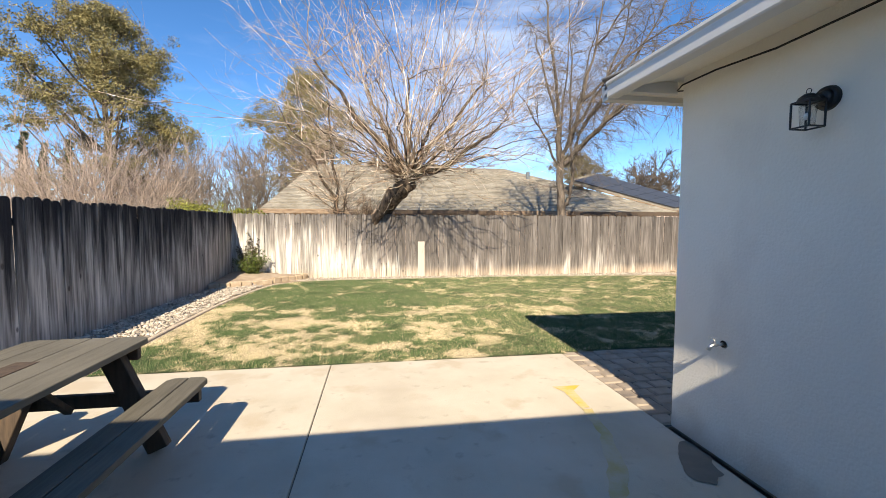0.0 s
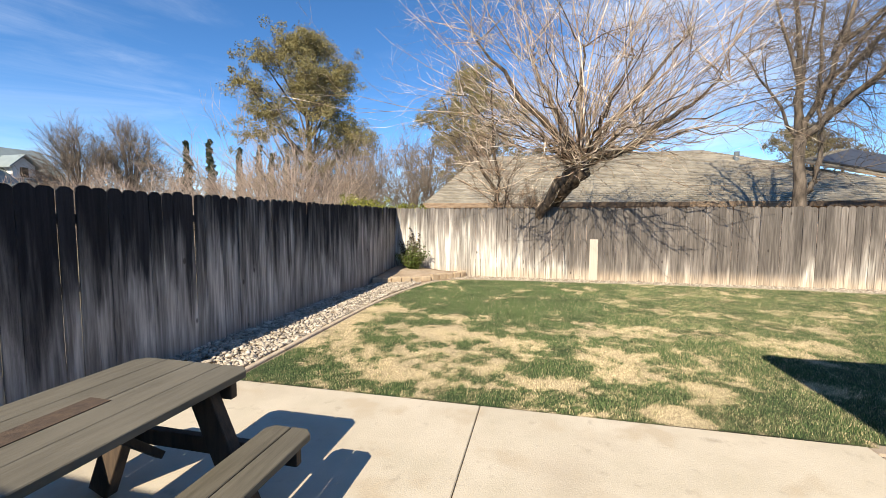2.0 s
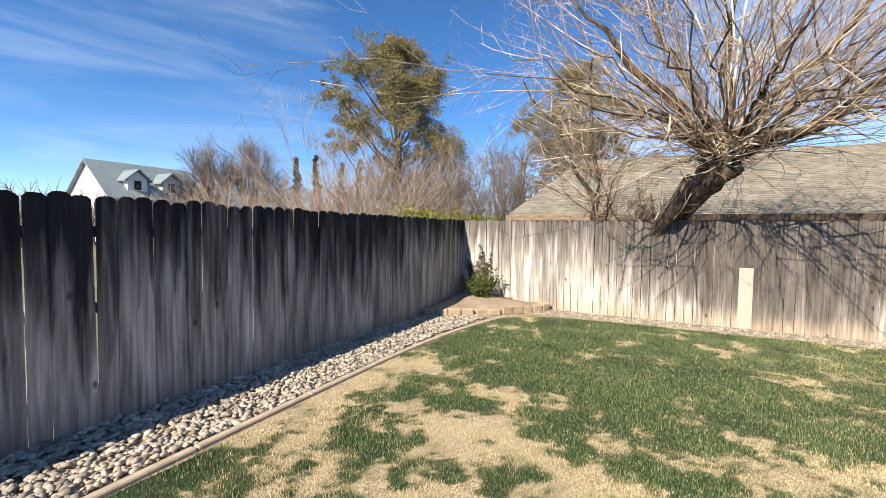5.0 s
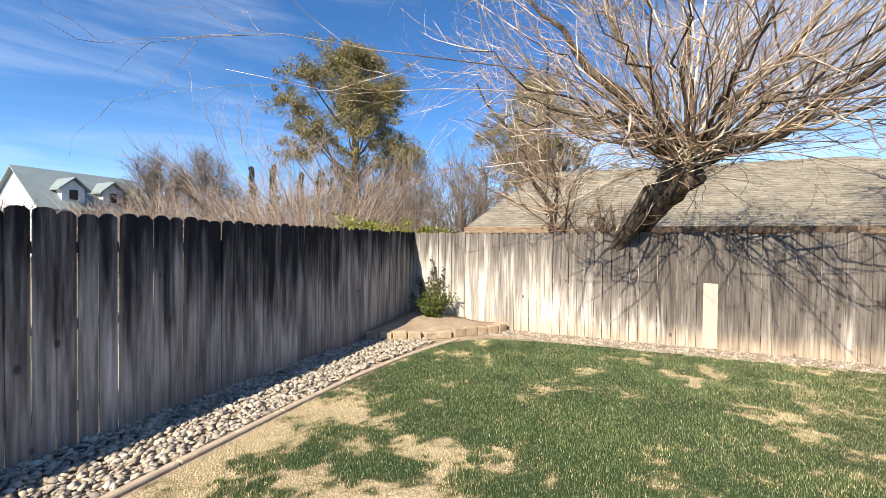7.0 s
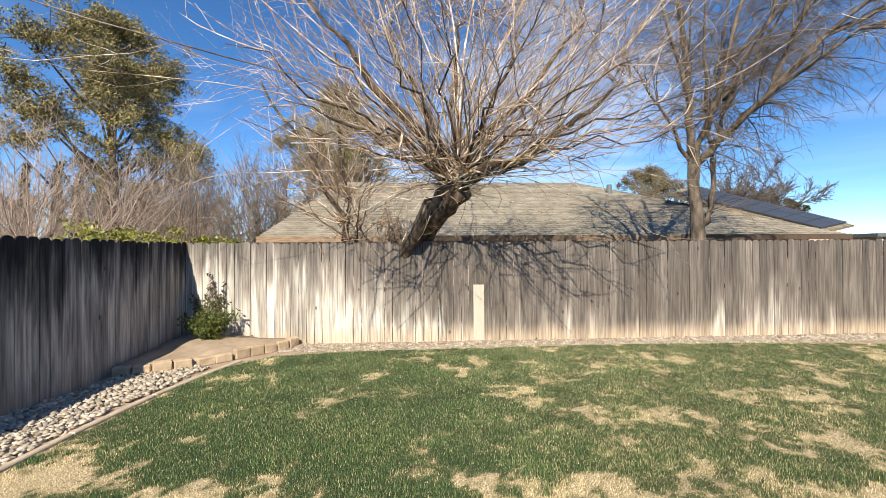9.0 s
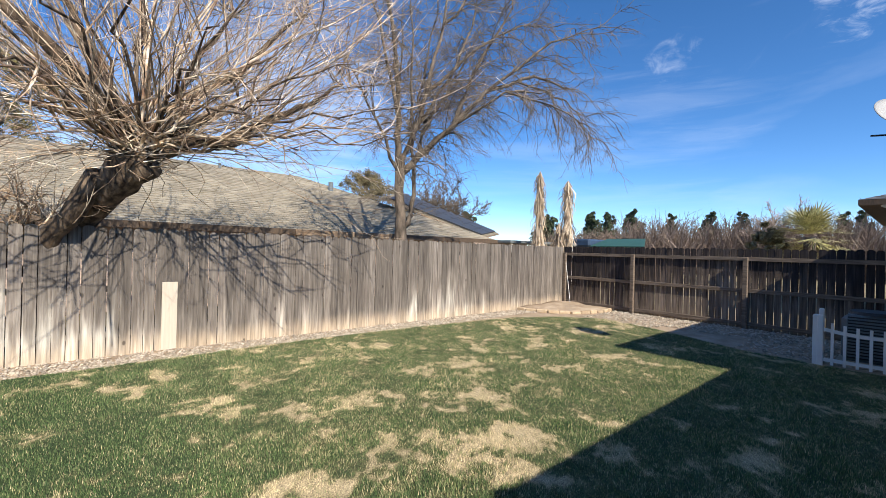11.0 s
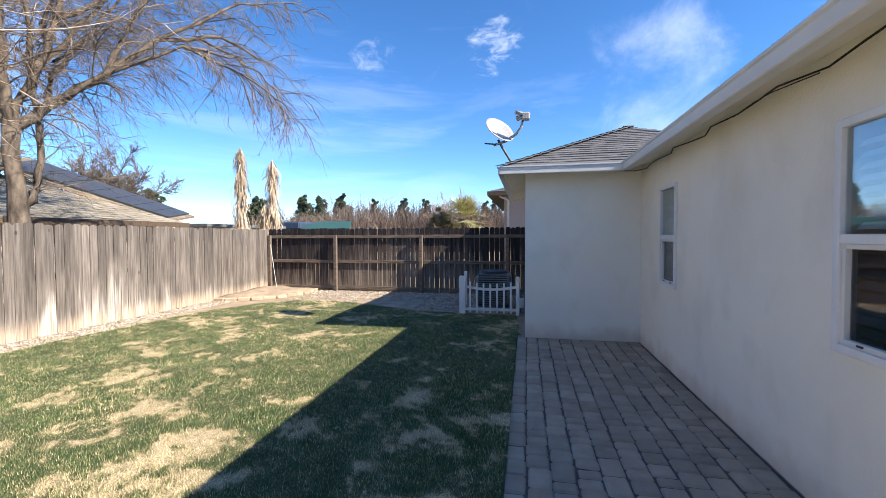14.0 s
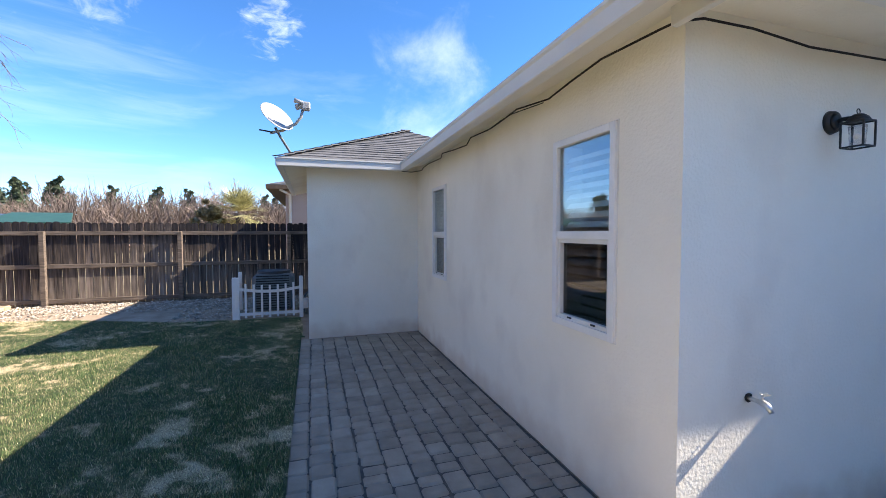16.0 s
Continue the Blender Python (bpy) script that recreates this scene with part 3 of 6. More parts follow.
def build_lawn():
    step = 0.05
    xs, ys = np.arange(-3.0, 10.6, step), np.arange(4.3, 11.6, step)
    gx, gy = np.meshgrid(xs, ys, indexing="ij")
    keep = inside(gx + step / 2, gy + step / 2, LAWN_EDGE)
    z = 0.004 + 0.014 * value_noise(gx, gy, 2.5, 7)
    ny = len(ys)
    faces = [(i * ny + j, (i + 1) * ny + j, (i + 1) * ny + j + 1, i * ny + j + 1) for i in range(len(xs) - 1) for j in range(ny - 1) if keep[i, j]]
    lawn = tagged(obj("lawn", np.stack([gx.ravel(), gy.ravel(), z.ravel()], 1).tolist(), faces, LAWN, None, True), "patchy lawn, green with straw-coloured dormant spots", "lawn", kind="structure")
    attribute(lawn.data, dryness(gx.ravel(), gy.ravel()))
    rng = np.random.default_rng(5)
    n = 1150000
    x, y = rng.uniform(-2.9, 10.5, n), rng.uniform(4.38, 11.5, n)
    d0 = np.hypot(x - 0.6, y - 3.6)
    ok = inside(x, y, LAWN_EDGE) & (rng.random(n) < np.clip(1.25 - d0 / 12, 0.35, 1))
    x, y = x[ok], y[ok]
    n = len(x)
    d = dryness(x, y)
    h = rng.uniform(0.008, 0.027, n) * (1.15 - 0.45 * d) * (0.75 + 0.6 * value_noise(x, y, 5, 9))
    a, lean, w = rng.uniform(0, 2 * math.pi, n), rng.uniform(0.1, 1.1, n) * (0.6 + 0.8 * d), rng.uniform(0.0015, 0.0031, n)
    b = rng.uniform(0, 2 * math.pi, n)
    z0 = np.full(n, 0.004)
    v = np.empty((n, 3, 3), np.float32)
    v[:, 0] = np.stack([x - w * np.cos(a), y - w * np.sin(a), z0], 1)
    v[:, 1] = np.stack([x + w * np.cos(a), y + w * np.sin(a), z0], 1)
    v[:, 2] = np.stack([x + lean * h * np.cos(b), y + lean * h * np.sin(b), z0 + h + 0.008], 1)
    me = bpy.data.meshes.new("grass")
    me.vertices.add(3 * n)
    me.vertices.foreach_set("co", v.ravel())
    me.loops.add(3 * n)
    me.loops.foreach_set("vertex_index", np.arange(3 * n, dtype=np.int32))
    me.polygons.add(n)
    me.polygons.foreach_set("loop_start", np.arange(0, 3 * n, 3, dtype=np.int32))
    me.update(calc_edges=True)
    jig = np.clip(d + rng.normal(0, 0.30, n), 0, 1)
    jig = np.where(rng.random(n) < 0.015 + 0.07 * value_noise(x, y, 4.0, 8), rng.uniform(0.6, 1.0, n), jig)
    attribute(me, np.repeat(jig, 3))
    me.materials.append(BLADE)
    tagged(new("grass", me), "short lawn grass, green and dry blades mixed", "grass", kind="stuff")


build_lawn()


def slab(name, lo, hi, top, label, m=SLAB):
    return tagged(box(name, (*lo, -0.05), (*hi, top), m, None, 0.006), label, "patio slab", kind="structure")


slab("patio_slab", (-2.84, -0.8), (-0.382, 4.4), 0.012, "sunlit tan concrete patio slab")
slab("patio_slab_2", (-0.374, -0.8), (2.28, 4.4), 0.012, "tan concrete patio slab with yellow paint marks")
box("slab_joint", (-0.384, -0.8, -0.05), (-0.372, 4.4, -0.004), JOINT)["kind"] = "structure"


def build_curb():
    line = [(-2.84, 4.42), (-2.86, 5.3), (-2.87, 6.4), (-2.87, 7.4), (-2.84, 8.4), (-2.74, 9.4), (-2.58, 10.2), (-2.4, 10.9)]
    for i, (a, b) in enumerate(zip(line, line[1:])):
        bm = bmesh.new()
        add_beam(bm, (a[0], a[1], -0.01), (b[0], b[1] - 0.008, -0.012), 0.07, 0.06, (0, 0, 1), 0.01)
        tagged(part("mow_curb", bm, CURB), "low tan concrete mowing curb beside the gravel", "curb", "mowing curb pieces", "structure")


build_curb()


def ico():
    bm = bmesh.new()
    bmesh.ops.create_icosphere(bm, subdivisions=1, radius=1.0)
    bm.verts.ensure_lookup_table()
    v = np.array([w.co[:] for w in bm.verts])
    f = np.array([[w.index for w in p.verts] for p in bm.faces])
    bm.free()
    return v, f


ICO_V, ICO_F = ico()


def pebbles(name, xs, ys, zs, ss, seed, m, label):
    """Many pebbles in one mesh, each a squashed and turned ball."""
    rng = np.random.default_rng(seed)
    n = len(xs)
    k = rng.uniform(0.8, 1.15, (n, 12, 1))
    v = ICO_V[None] * k * np.stack([ss * rng.uniform(0.8, 1.35, n), ss * rng.uniform(0.6, 0.95, n), ss * rng.uniform(0.35, 0.65, n)], 1)[:, None, :]
    a = rng.uniform(0, 6.3, n)
    c, s = np.cos(a)[:, None], np.sin(a)[:, None]
    tilt = rng.normal(0, 0.25, (n, 1))
    x, y, z = v[..., 0], v[..., 1], v[..., 2]
    z = z + tilt * x
    w = np.stack([x * c - y * s, x * s + y * c, z], -1) + np.stack([xs, ys, zs], 1)[:, None, :]
    f = (ICO_F[None] + 12 * np.arange(n)[:, None, None]).reshape(-1, 3)
    me = bpy.data.meshes.new(name)
    me.vertices.add(12 * n)
    me.vertices.foreach_set("co", w.astype(np.float32).ravel())
    me.loops.add(3 * len(f))
    me.loops.foreach_set("vertex_index", f.astype(np.int32).ravel())
    me.polygons.add(len(f))
    me.polygons.foreach_set("loop_start", np.arange(0, 3 * len(f), 3, dtype=np.int32))
    me.update(calc_edges=True)
    me.shade_smooth()
    me.materials.append(m)
    return tagged(new(name, me), label, "gravel", kind="stuff")


def build_gravel():
    rng = np.random.default_rng(11)
    n = 8200
    y = rng.uniform(1.0, 10.6, n)
    x = rng.uniform(-3.86, -2.92, n) + 0.3 * np.clip((y - 9) / 2, 0, 1)
    s = rng.uniform(0.016, 0.040, n)
    pebbles("river_gravel", x, y, rng.uniform(-0.005, 0.022, n), s, 12, PEBBLE, "rounded tan and grey river pebbles along the fence")
    n = 6500
    x = rng.uniform(-2.2, 11.3, n)
    y = 12.03 - rng.random(n) ** 0.8 * 0.62
    pebbles("fine_gravel", x, y, rng.uniform(-0.01, 0.006, n), rng.uniform(0.010, 0.028, n), 13, PEBBLE, "fine pale gravel strip at the fence foot")
    n = 5200
    x = rng.uniform(9.35, 12.0, n)
    y = rng.uniform(4.4, 10.3, n)
    k = ((x > 10.6 - 0.5 * (y > 8.5)) | (y < 6.8)) & (rng.random(n) < 0.55 + 0.45 * (x > 11.0))
    pebbles("side_gravel", x[k], y[k], rng.uniform(-0.01, 0.012, k.sum()), rng.uniform(0.014, 0.036, k.sum()), 14, PEBBLE, "pale river gravel by the back fence")


build_gravel()


# ---- house ----
EAVE_Z, SLOPE = 2.63, 0.455
WX, WY, BX, BY, SY = 2.35, 2.65, 7.31, 4.34, -0.82


def wall_run(name, a, b, z0, z1, thick, openings, m, label):
    """A wall from a to b, thick towards its own left, with openings (s0, s1, z0, z1) along it."""
    a, b = Vector((*a, 0)), Vector((*b, 0))
    d = (b - a).normalized()
    nrm = Vector((-d.y, d.x, 0))
    length = (b - a).length
    bm = bmesh.new()
    mx = Matrix((d, nrm, Vector((0, 0, 1)))).transposed().to_4x4()
    mx.translation = a
    s = 0.0
    for s0, s1, h0, h1 in sorted(openings):
        add_box(bm, (s, 0, z0), (s0, thick, z1), 0, mx)
        add_box(bm, (s0, 0, z0), (s1, thick, h0), 0, mx)
        add_box(bm, (s0, 0, h1), (s1, thick, z1), 0, mx)
        s = s1
    add_box(bm, (s, 0, z0), (length, thick, z1), 0, mx)
    bmesh.ops.remove_doubles(bm, verts=bm.verts, dist=0.0001)
    return tagged(part(name, bm, m), label, "house wall", kind="structure")


W1, W2 = (2.77, 3.385, 0.968, 2.215), (5.83, 6.41, 0.982, 2.205)
wall_run("wall_north", (BX + 0.2, WY), (WX, WY), 0.0, 2.72, 0.2, [(BX + 0.2 - W2[1] + 0.03, BX + 0.2 - W2[0] - 0.03, W2[2] + 0.03, W2[3] - 0.03), (BX + 0.2 - W1[1] + 0.03, BX + 0.2 - W1[0] - 0.03, W1[2] + 0.03, W1[3] - 0.03)],
         STUCCO, "cream stucco house wall with two windows")
wall_run("wall_west", (WX, WY - 0.2), (WX, SY - 0.2), 0.0, 2.70, 0.2, [], STUCCO, "white-looking stucco side wall with lamp and tap")
wall_run("wall_wing_west", (BX, BY), (BX, WY + 0.002), 0.0, 2.70, 0.2, [], STUCCO, "cream stucco wall of the projecting room")
wall_run("wall_wing_north", (11.3, BY), (BX + 0.2, BY), 0.0, 2.70, 0.2, [], STUCCO, "cream stucco wall facing the lawn")
wall_run("wall_wing_east", (11.5, -5.0), (11.5, BY), 0.0, 2.70, 0.2, [], STUCCO, "cream stucco end wall")
wall_run("wall_patio", (WX, SY), (-3.3, SY), 0.0, 2.70, 0.2, [(2.0, 3.8, 0.03, 2.1)], STUCCO, "cream stucco patio wall")
wall_run("wall_far_west", (-3.3, SY - 0.2), (-3.3, -5.0), 0.0, 2.70, 0.2, [], STUCCO, "cream stucco side wall")
wall_run("wall_south", (-3.3, -5.0), (11.5, -5.0), 0.0, 2.70, 0.2, [], STUCCO, "cream stucco back wall")
tagged(box("house_floor", (-3.25, -4.95, 0.0), (WX, SY - 0.2, 0.05), SLAB), "concrete house floor", "floor", kind="structure")
tagged(box("ceiling", (WX + 0.2, -4.95, 2.45), (11.3, WY - 0.2, 2.5), WHITE_WALL), "white plaster ceiling", "ceiling", kind="structure")
box("patio_door", (-1.45, SY - 0.09, 0.03), (0.35, SY - 0.04, 2.1), VINYL)["kind"] = "structure"


def courses(bm, e0, e1, r1, r0, step=0.14, thick=0.012):
    """Overlapping shingle courses on the roof face with eave e0-e1 and ridge r0-r1, split into tabs by chance."""
    e0, e1, r0, r1 = Vector(e0), Vector(e1), Vector(r0), Vector(r1)
    n = (e1 - e0).cross(r1 + r0 - e0 - e1).normalized()
    if n.z < 0:
        n = -n
    rows = max(2, int(((r0 + r1) / 2 - (e0 + e1) / 2).length / step))
    rng = random.Random(3)
    for i in range(rows):
        t0, t1 = i / rows, (i + 1.15) / rows
        a, b = e0.lerp(r0, t0), e1.lerp(r1, t0)
        c, d = e1.lerp(r1, min(t1, 1)), e0.lerp(r0, min(t1, 1))
        length = (b - a).length
        s = 0.0
        while s < length - 0.01:
            s2 = min(length, s + rng.uniform(0.25, 0.6))
            u, w = s / max(length, 0.01), s2 / max(length, 0.01)
            k = thick * rng.uniform(0.8, 1.5)
            p, q = a.lerp(b, u), a.lerp(b, w)
            x, y = d.lerp(c, w), d.lerp(c, u)
            vs = [bm.verts.new(v) for v in (p, q, q + n * k, p + n * k, x + n * 0.001, y + n * 0.001)]
            bm.faces.new((vs[0], vs[1], vs[2], vs[3]))
            bm.faces.new((vs[3], vs[2], vs[4], vs[5]))
            s = s2


def roof_plate(bm, pts, thick=0.03):
    a = [bm.verts.new(Vector(p) - Vector((0, 0, 0.004))) for p in pts]
    b = [bm.verts.new(Vector(p) - Vector((0, 0, thick))) for p in pts]
    bm.faces.new(a)
    bm.faces.new(b[::-1])
    for i in range(len(a)):
        j = (i + 1) % len(a)
        bm.faces.new((a[i], b[i], b[j], a[j]))


def build_house_roof():
    wx, wy, bx, by, sy = 1.91, 2.97, 6.95, 4.71, -0.49
    ry, rz = 2.40, EAVE_Z + SLOPE * 2.31
    ex = 11.9
    house = empty("roof", (0, 0, 0))
    tagged(house, "grey asphalt shingle hip roof with pale gutters", "roof", kind="structure")
    wing = [((bx, by, EAVE_Z), (bx, by - 4.62, EAVE_Z), (bx + 2.31, ry, rz), (bx + 2.31, ry, rz)),
            ((ex, by, EAVE_Z), (bx, by, EAVE_Z), (bx + 2.31, ry, rz), (ex, ry, rz)),
            ((bx, by - 4.62, EAVE_Z), (ex, by - 4.62, EAVE_Z), (ex, ry, rz), (bx + 2.31, ry, rz))]
    mz = EAVE_Z + SLOPE * 4.2
    cy = wy - 4.2
    main = [((ex, wy, EAVE_Z), (wx, wy, EAVE_Z), (wx + 4.2, cy, mz - 0.0), (ex, cy, mz)),
            ((wx, wy, EAVE_Z), (wx, cy - 4.2, EAVE_Z), (wx + 4.2, cy, mz), (wx + 4.2, cy, mz)),
            ((wx, cy - 4.2, EAVE_Z), (ex, cy - 4.2, EAVE_Z), (ex, cy, mz), (wx + 4.2, cy, mz)),
            ((wx + 1, sy, EAVE_Z), (-3.7, sy, EAVE_Z), (-1.3, sy - 2.47, EAVE_Z + SLOPE * 2.4), (wx + 3, sy - 2.47, EAVE_Z + SLOPE * 2.4)),
            ((-3.7, sy, EAVE_Z), (-3.7, sy - 4.94, EAVE_Z), (-1.3, sy - 2.47, EAVE_Z + SLOPE * 2.4), (-1.3, sy - 2.47, EAVE_Z + SLOPE * 2.4)),
            ((-3.7, sy - 4.94, EAVE_Z), (wx + 1, sy - 4.94, EAVE_Z), (wx + 3, sy - 2.47, EAVE_Z + SLOPE * 2.4), (-1.3, sy - 2.47, EAVE_Z + SLOPE * 2.4))]
    bm, pl = bmesh.new(), bmesh.new()
    for q in wing + main:
        courses(bm, *q)
        pts = [Vector(p) for p in q]
        if (pts[2] - pts[3]).length < 0.01:
            pts = pts[:3]
        roof_plate(pl, pts)
    tagged(part("shingle_layer", bm, SHINGLE, house), kind="stuff")
    part("roof_deck", pl, TRIM, house)
    caps = bmesh.new()
    for a, b in (((bx, by, EAVE_Z), (bx + 2.31, ry, rz)), ((bx + 2.31, ry, rz), (ex, ry, rz)), ((wx, wy, EAVE_Z), (wx + 4.2, cy, mz))):
        a, b = Vector(a), Vector(b)
        k = int((b - a).length / 0.2)
        for i in range(k):
            p, q = a.lerp(b, i / k), a.lerp(b, (i + 1.1) / k)
            add_beam(caps, p + Vector((0, 0, 0.028)), q + Vector((0, 0, 0.012)), 0.2, 0.014, (0, 0, 1), 0.002)
    part("ridge_cap", caps, SHINGLE, house)
    runs = [((wx, wy), (bx, wy), (0, -1)), ((bx, wy), (bx, by), (1, 0)), ((bx, by), (ex, by), (0, -1)), ((wx, wy - 0.085), (wx, sy), (1, 0)), ((wx, sy), (-3.7, sy), (0, -1))]
    prof = [(-0.042, 0.006), (-0.042, -0.012), (-0.03, -0.026), (-0.028, -0.106), (-0.02, -0.114), (0.06, -0.114), (0.06, -0.006), (-0.012, -0.002), (-0.03, 0.006)]
    for a, b, inn in runs:
        ends = []
        bm = bmesh.new()
        for p in (a, b):
            ends.append([bm.verts.new((p[0] + inn[0] * q, p[1] + inn[1] * q, EAVE_Z + h)) for q, h in prof])
        for i in range(len(prof)):
            j = (i + 1) % len(prof)
            bm.faces.new((ends[0][i], ends[0][j], ends[1][j], ends[1][i]))
        bm.faces.new(ends[0])
        bm.faces.new(ends[1][::-1])
        part("gutter", bm, TRIM, house, "pale painted metal gutter and fascia")
    sof = bmesh.new()
    for q in ([(wx, wy), (bx, wy), (bx, WY - 0.05), (WX + 0.05, WY - 0.05)], [(bx, wy), (bx, by), (BX + 0.05, BY - 0.05), (BX + 0.05, WY)], [(bx, by), (ex, by), (ex, BY - 0.05), (BX + 0.05, BY - 0.05)],
              [(wx, sy), (wx, wy), (WX + 0.05, WY - 0.05), (WX + 0.05, SY - 0.05)], [(-3.7, sy), (wx, sy), (WX + 0.05, SY - 0.05), (-3.3, SY - 0.05)]):
        hs = [EAVE_Z - 0.09, EAVE_Z - 0.09, EAVE_Z + 0.0, EAVE_Z + 0.0]
        lo = [sof.verts.new((x, y, h)) for (x, y), h in zip(q, hs)]
        hi = [sof.verts.new((x, y, h + 0.02)) for (x, y), h in zip(q, hs)]
        sof.faces.new(lo)
        sof.faces.new(hi[::-1])
        for i in range(4):
            j = (i + 1) % 4
            sof.faces.new((lo[i], lo[j], hi[j], hi[i]))
    part("soffit", sof, STUCCO, house, "painted sloping soffit boards")



build_house_roof()
box("eave_bracket", (1.98, 2.70, 2.51), (WX - 0.002, 2.74, 2.60), TRIM, bpy.data.objects["roof"], 0.004, "short painted lookout under the eave corner")


def window(name, x0, x1, z0, z1, y, label):
    """A single-hung window with a pale surround, two sashes, panes and a blind behind."""
    w = tagged(empty(name, ((x0 + x1) / 2, y, z0)), label, "window", kind="structure")
    hw, h = (x1 - x0) / 2, z1 - z0
    mid = h * 0.485
    bm = bmesh.new()
    f = 0.045
    for lo, hi in (((-hw, -0.03, 0), (-hw + f, 0.022, h)), ((hw - f, -0.03, 0), (hw, 0.022, h)), ((-hw + f, -0.03, h - f), (hw - f, 0.0215, h)), ((-hw + f, -0.03, 0), (hw - f, 0.0215, f)),
                   ((-hw + f, -0.035, mid - 0.02), (hw - f, 0.016, mid + 0.03))):
        add_box(bm, lo, hi, 0.003)
    part("window_frame", bm, VINYL, w, "white vinyl window frame")
    # Thin ring just greyer than the wall, painted as the frame's shadow gap.
    bm = bmesh.new()
    o = 0.007
    for lo, hi in (((-hw - o, -0.01, -o), (-hw, 0.004, h + o)), ((hw, -0.01, -o), (hw + o, 0.004, h + o)), ((-hw, -0.01, h), (hw, 0.004, h + o)), ((-hw, -0.01, -o), (hw, 0.004, 0))):
        add_box(bm, lo, hi)
    part("frame_shadow_line", bm, TRIM, w, "thin grey line painted as the shadow gap round the frame")
    bm = bmesh.new()
    s = 0.028
    xa, xb, za, zb = -hw + f, hw - f, f, mid - 0.02
    for lo, hi in (((xa, -0.04, za), (xa + s, 0.006, zb)), ((xb - s, -0.04, za), (xb, 0.006, zb)), ((xa + s, -0.04, zb - s), (xb - s, 0.0055, zb)), ((xa + s, -0.04, za), (xb - s, 0.0055, za + s))):
        add_box(bm, lo, hi, 0.002)
    part("lower_sash", bm, TRIM, w, "grey-white sliding sash")
    box("upper_pane", (-hw + f, -0.012, mid + 0.03), (hw - f, -0.007, h - f), PANE, w).visible_shadow = False
    box("lower_pane", (xa + s, -0.028, za + s), (xb - s, -0.023, zb - s), SCREEN, w).visible_shadow = False
    for sx in (-0.12, 0.12):
        box("sash_latch", (sx - 0.02, -0.004, za + 0.012), (sx + 0.02, 0.012, za + 0.022), IRON, w)
    bm = bmesh.new()
    for i in range(int((h - 0.1) / 0.062)):
        z = 0.06 + i * 0.062
        add_box(bm, (-hw + 0.06, -0.026, -0.0015), (hw - 0.06, 0.026, 0.0015), 0, pose(0, -0.065, z, -48))
    part("blind", bm, WHITE_WALL, w, "closed white slat blind behind the glass")
    # Near-black sheet stands in for the shade of the unlit room behind.
    box("room_shade_sheet", (-hw, -0.9, 0), (hw, -0.85, h), DARK, w)
    return w


window("window_1", *W1, WY, "white single-hung window with blinds in stucco wall")
window("window_2", *W2, WY, "smaller white single-hung window near the inner corner")


def wall_lamp():
    e = tagged(empty("wall_lamp", (WX, 1.65, 2.172)), "black iron lantern wall lamp on the stucco", "wall lamp")
    bm = bmesh.new()
    add_disc(bm, (-0.012, 0, 0), 0.062, 0.055, 0.024, pose(0, 0, 0, 0, -90), 24)
    add_disc(bm, (-0.03, 0, 0), 0.045, 0.03, 0.014, pose(0, 0, 0, 0, -90), 24)
    part("backplate", bm, IRON, e, "round black backplate", True)
    tube("arm", [(-0.02, 0, 0.0), (-0.06, 0, 0.005), (-0.10, 0, 0.0)], 0.011, IRON, e)
    c = -0.118
    hw, z0, z1 = 0.046, -0.15, -0.025
    cage = empty("cage")
    cage.parent = e
    tagged(cage, "open black iron cage")
    bars = []
    for k in (-1, 1):
        bars += [((c + k * hw, q * hw, z0), (c + k * hw, q * hw, z1), (1, 0, 0)) for q in (-1, 1)]
        for z in (z0, z1):
            bars += [((c - hw, k * hw, z), (c + hw, k * hw, z), (0, 0, 1)), ((c + k * hw, -hw, z), (c + k * hw, hw, z), (0, 0, 1))]
    for a, b, up in bars:
        bm = bmesh.new()
        add_beam(bm, a, b, 0.008, 0.008, up, 0.001)
        part("bar", bm, IRON, cage)
    bm = bmesh.new()
    add_disc(bm, (c, 0, z1 + 0.012), 0.052, 0.04, 0.022, Matrix(), 16)
    add_disc(bm, (c, 0, z1 + 0.03), 0.042, 0.02, 0.018, Matrix(), 16)
    part("cap", bm, IRON, e, "stepped black cap", True)
    tube("ring", [Vector((c, 0.013 * math.sin(t * 0.63), z1 + 0.053 + 0.013 * math.cos(t * 0.63))) for t in range(11)], 0.0022, IRON, e, 6)
    bm = bmesh.new()
    add_disc(bm, (c, 0, z0 + 0.055), 0.03, 0.037, 0.1, Matrix(), 20)
    part("glass_cup", bm, LAMPGLASS, e, "clear seeded glass cup", True)
    bm = bmesh.new()
    bmesh.ops.create_uvsphere(bm, u_segments=12, v_segments=8, radius=0.017, matrix=Matrix.Translation((c, 0, z0 + 0.055)))
    part("bulb", bm, VINYL, e, "unlit frosted bulb", True)


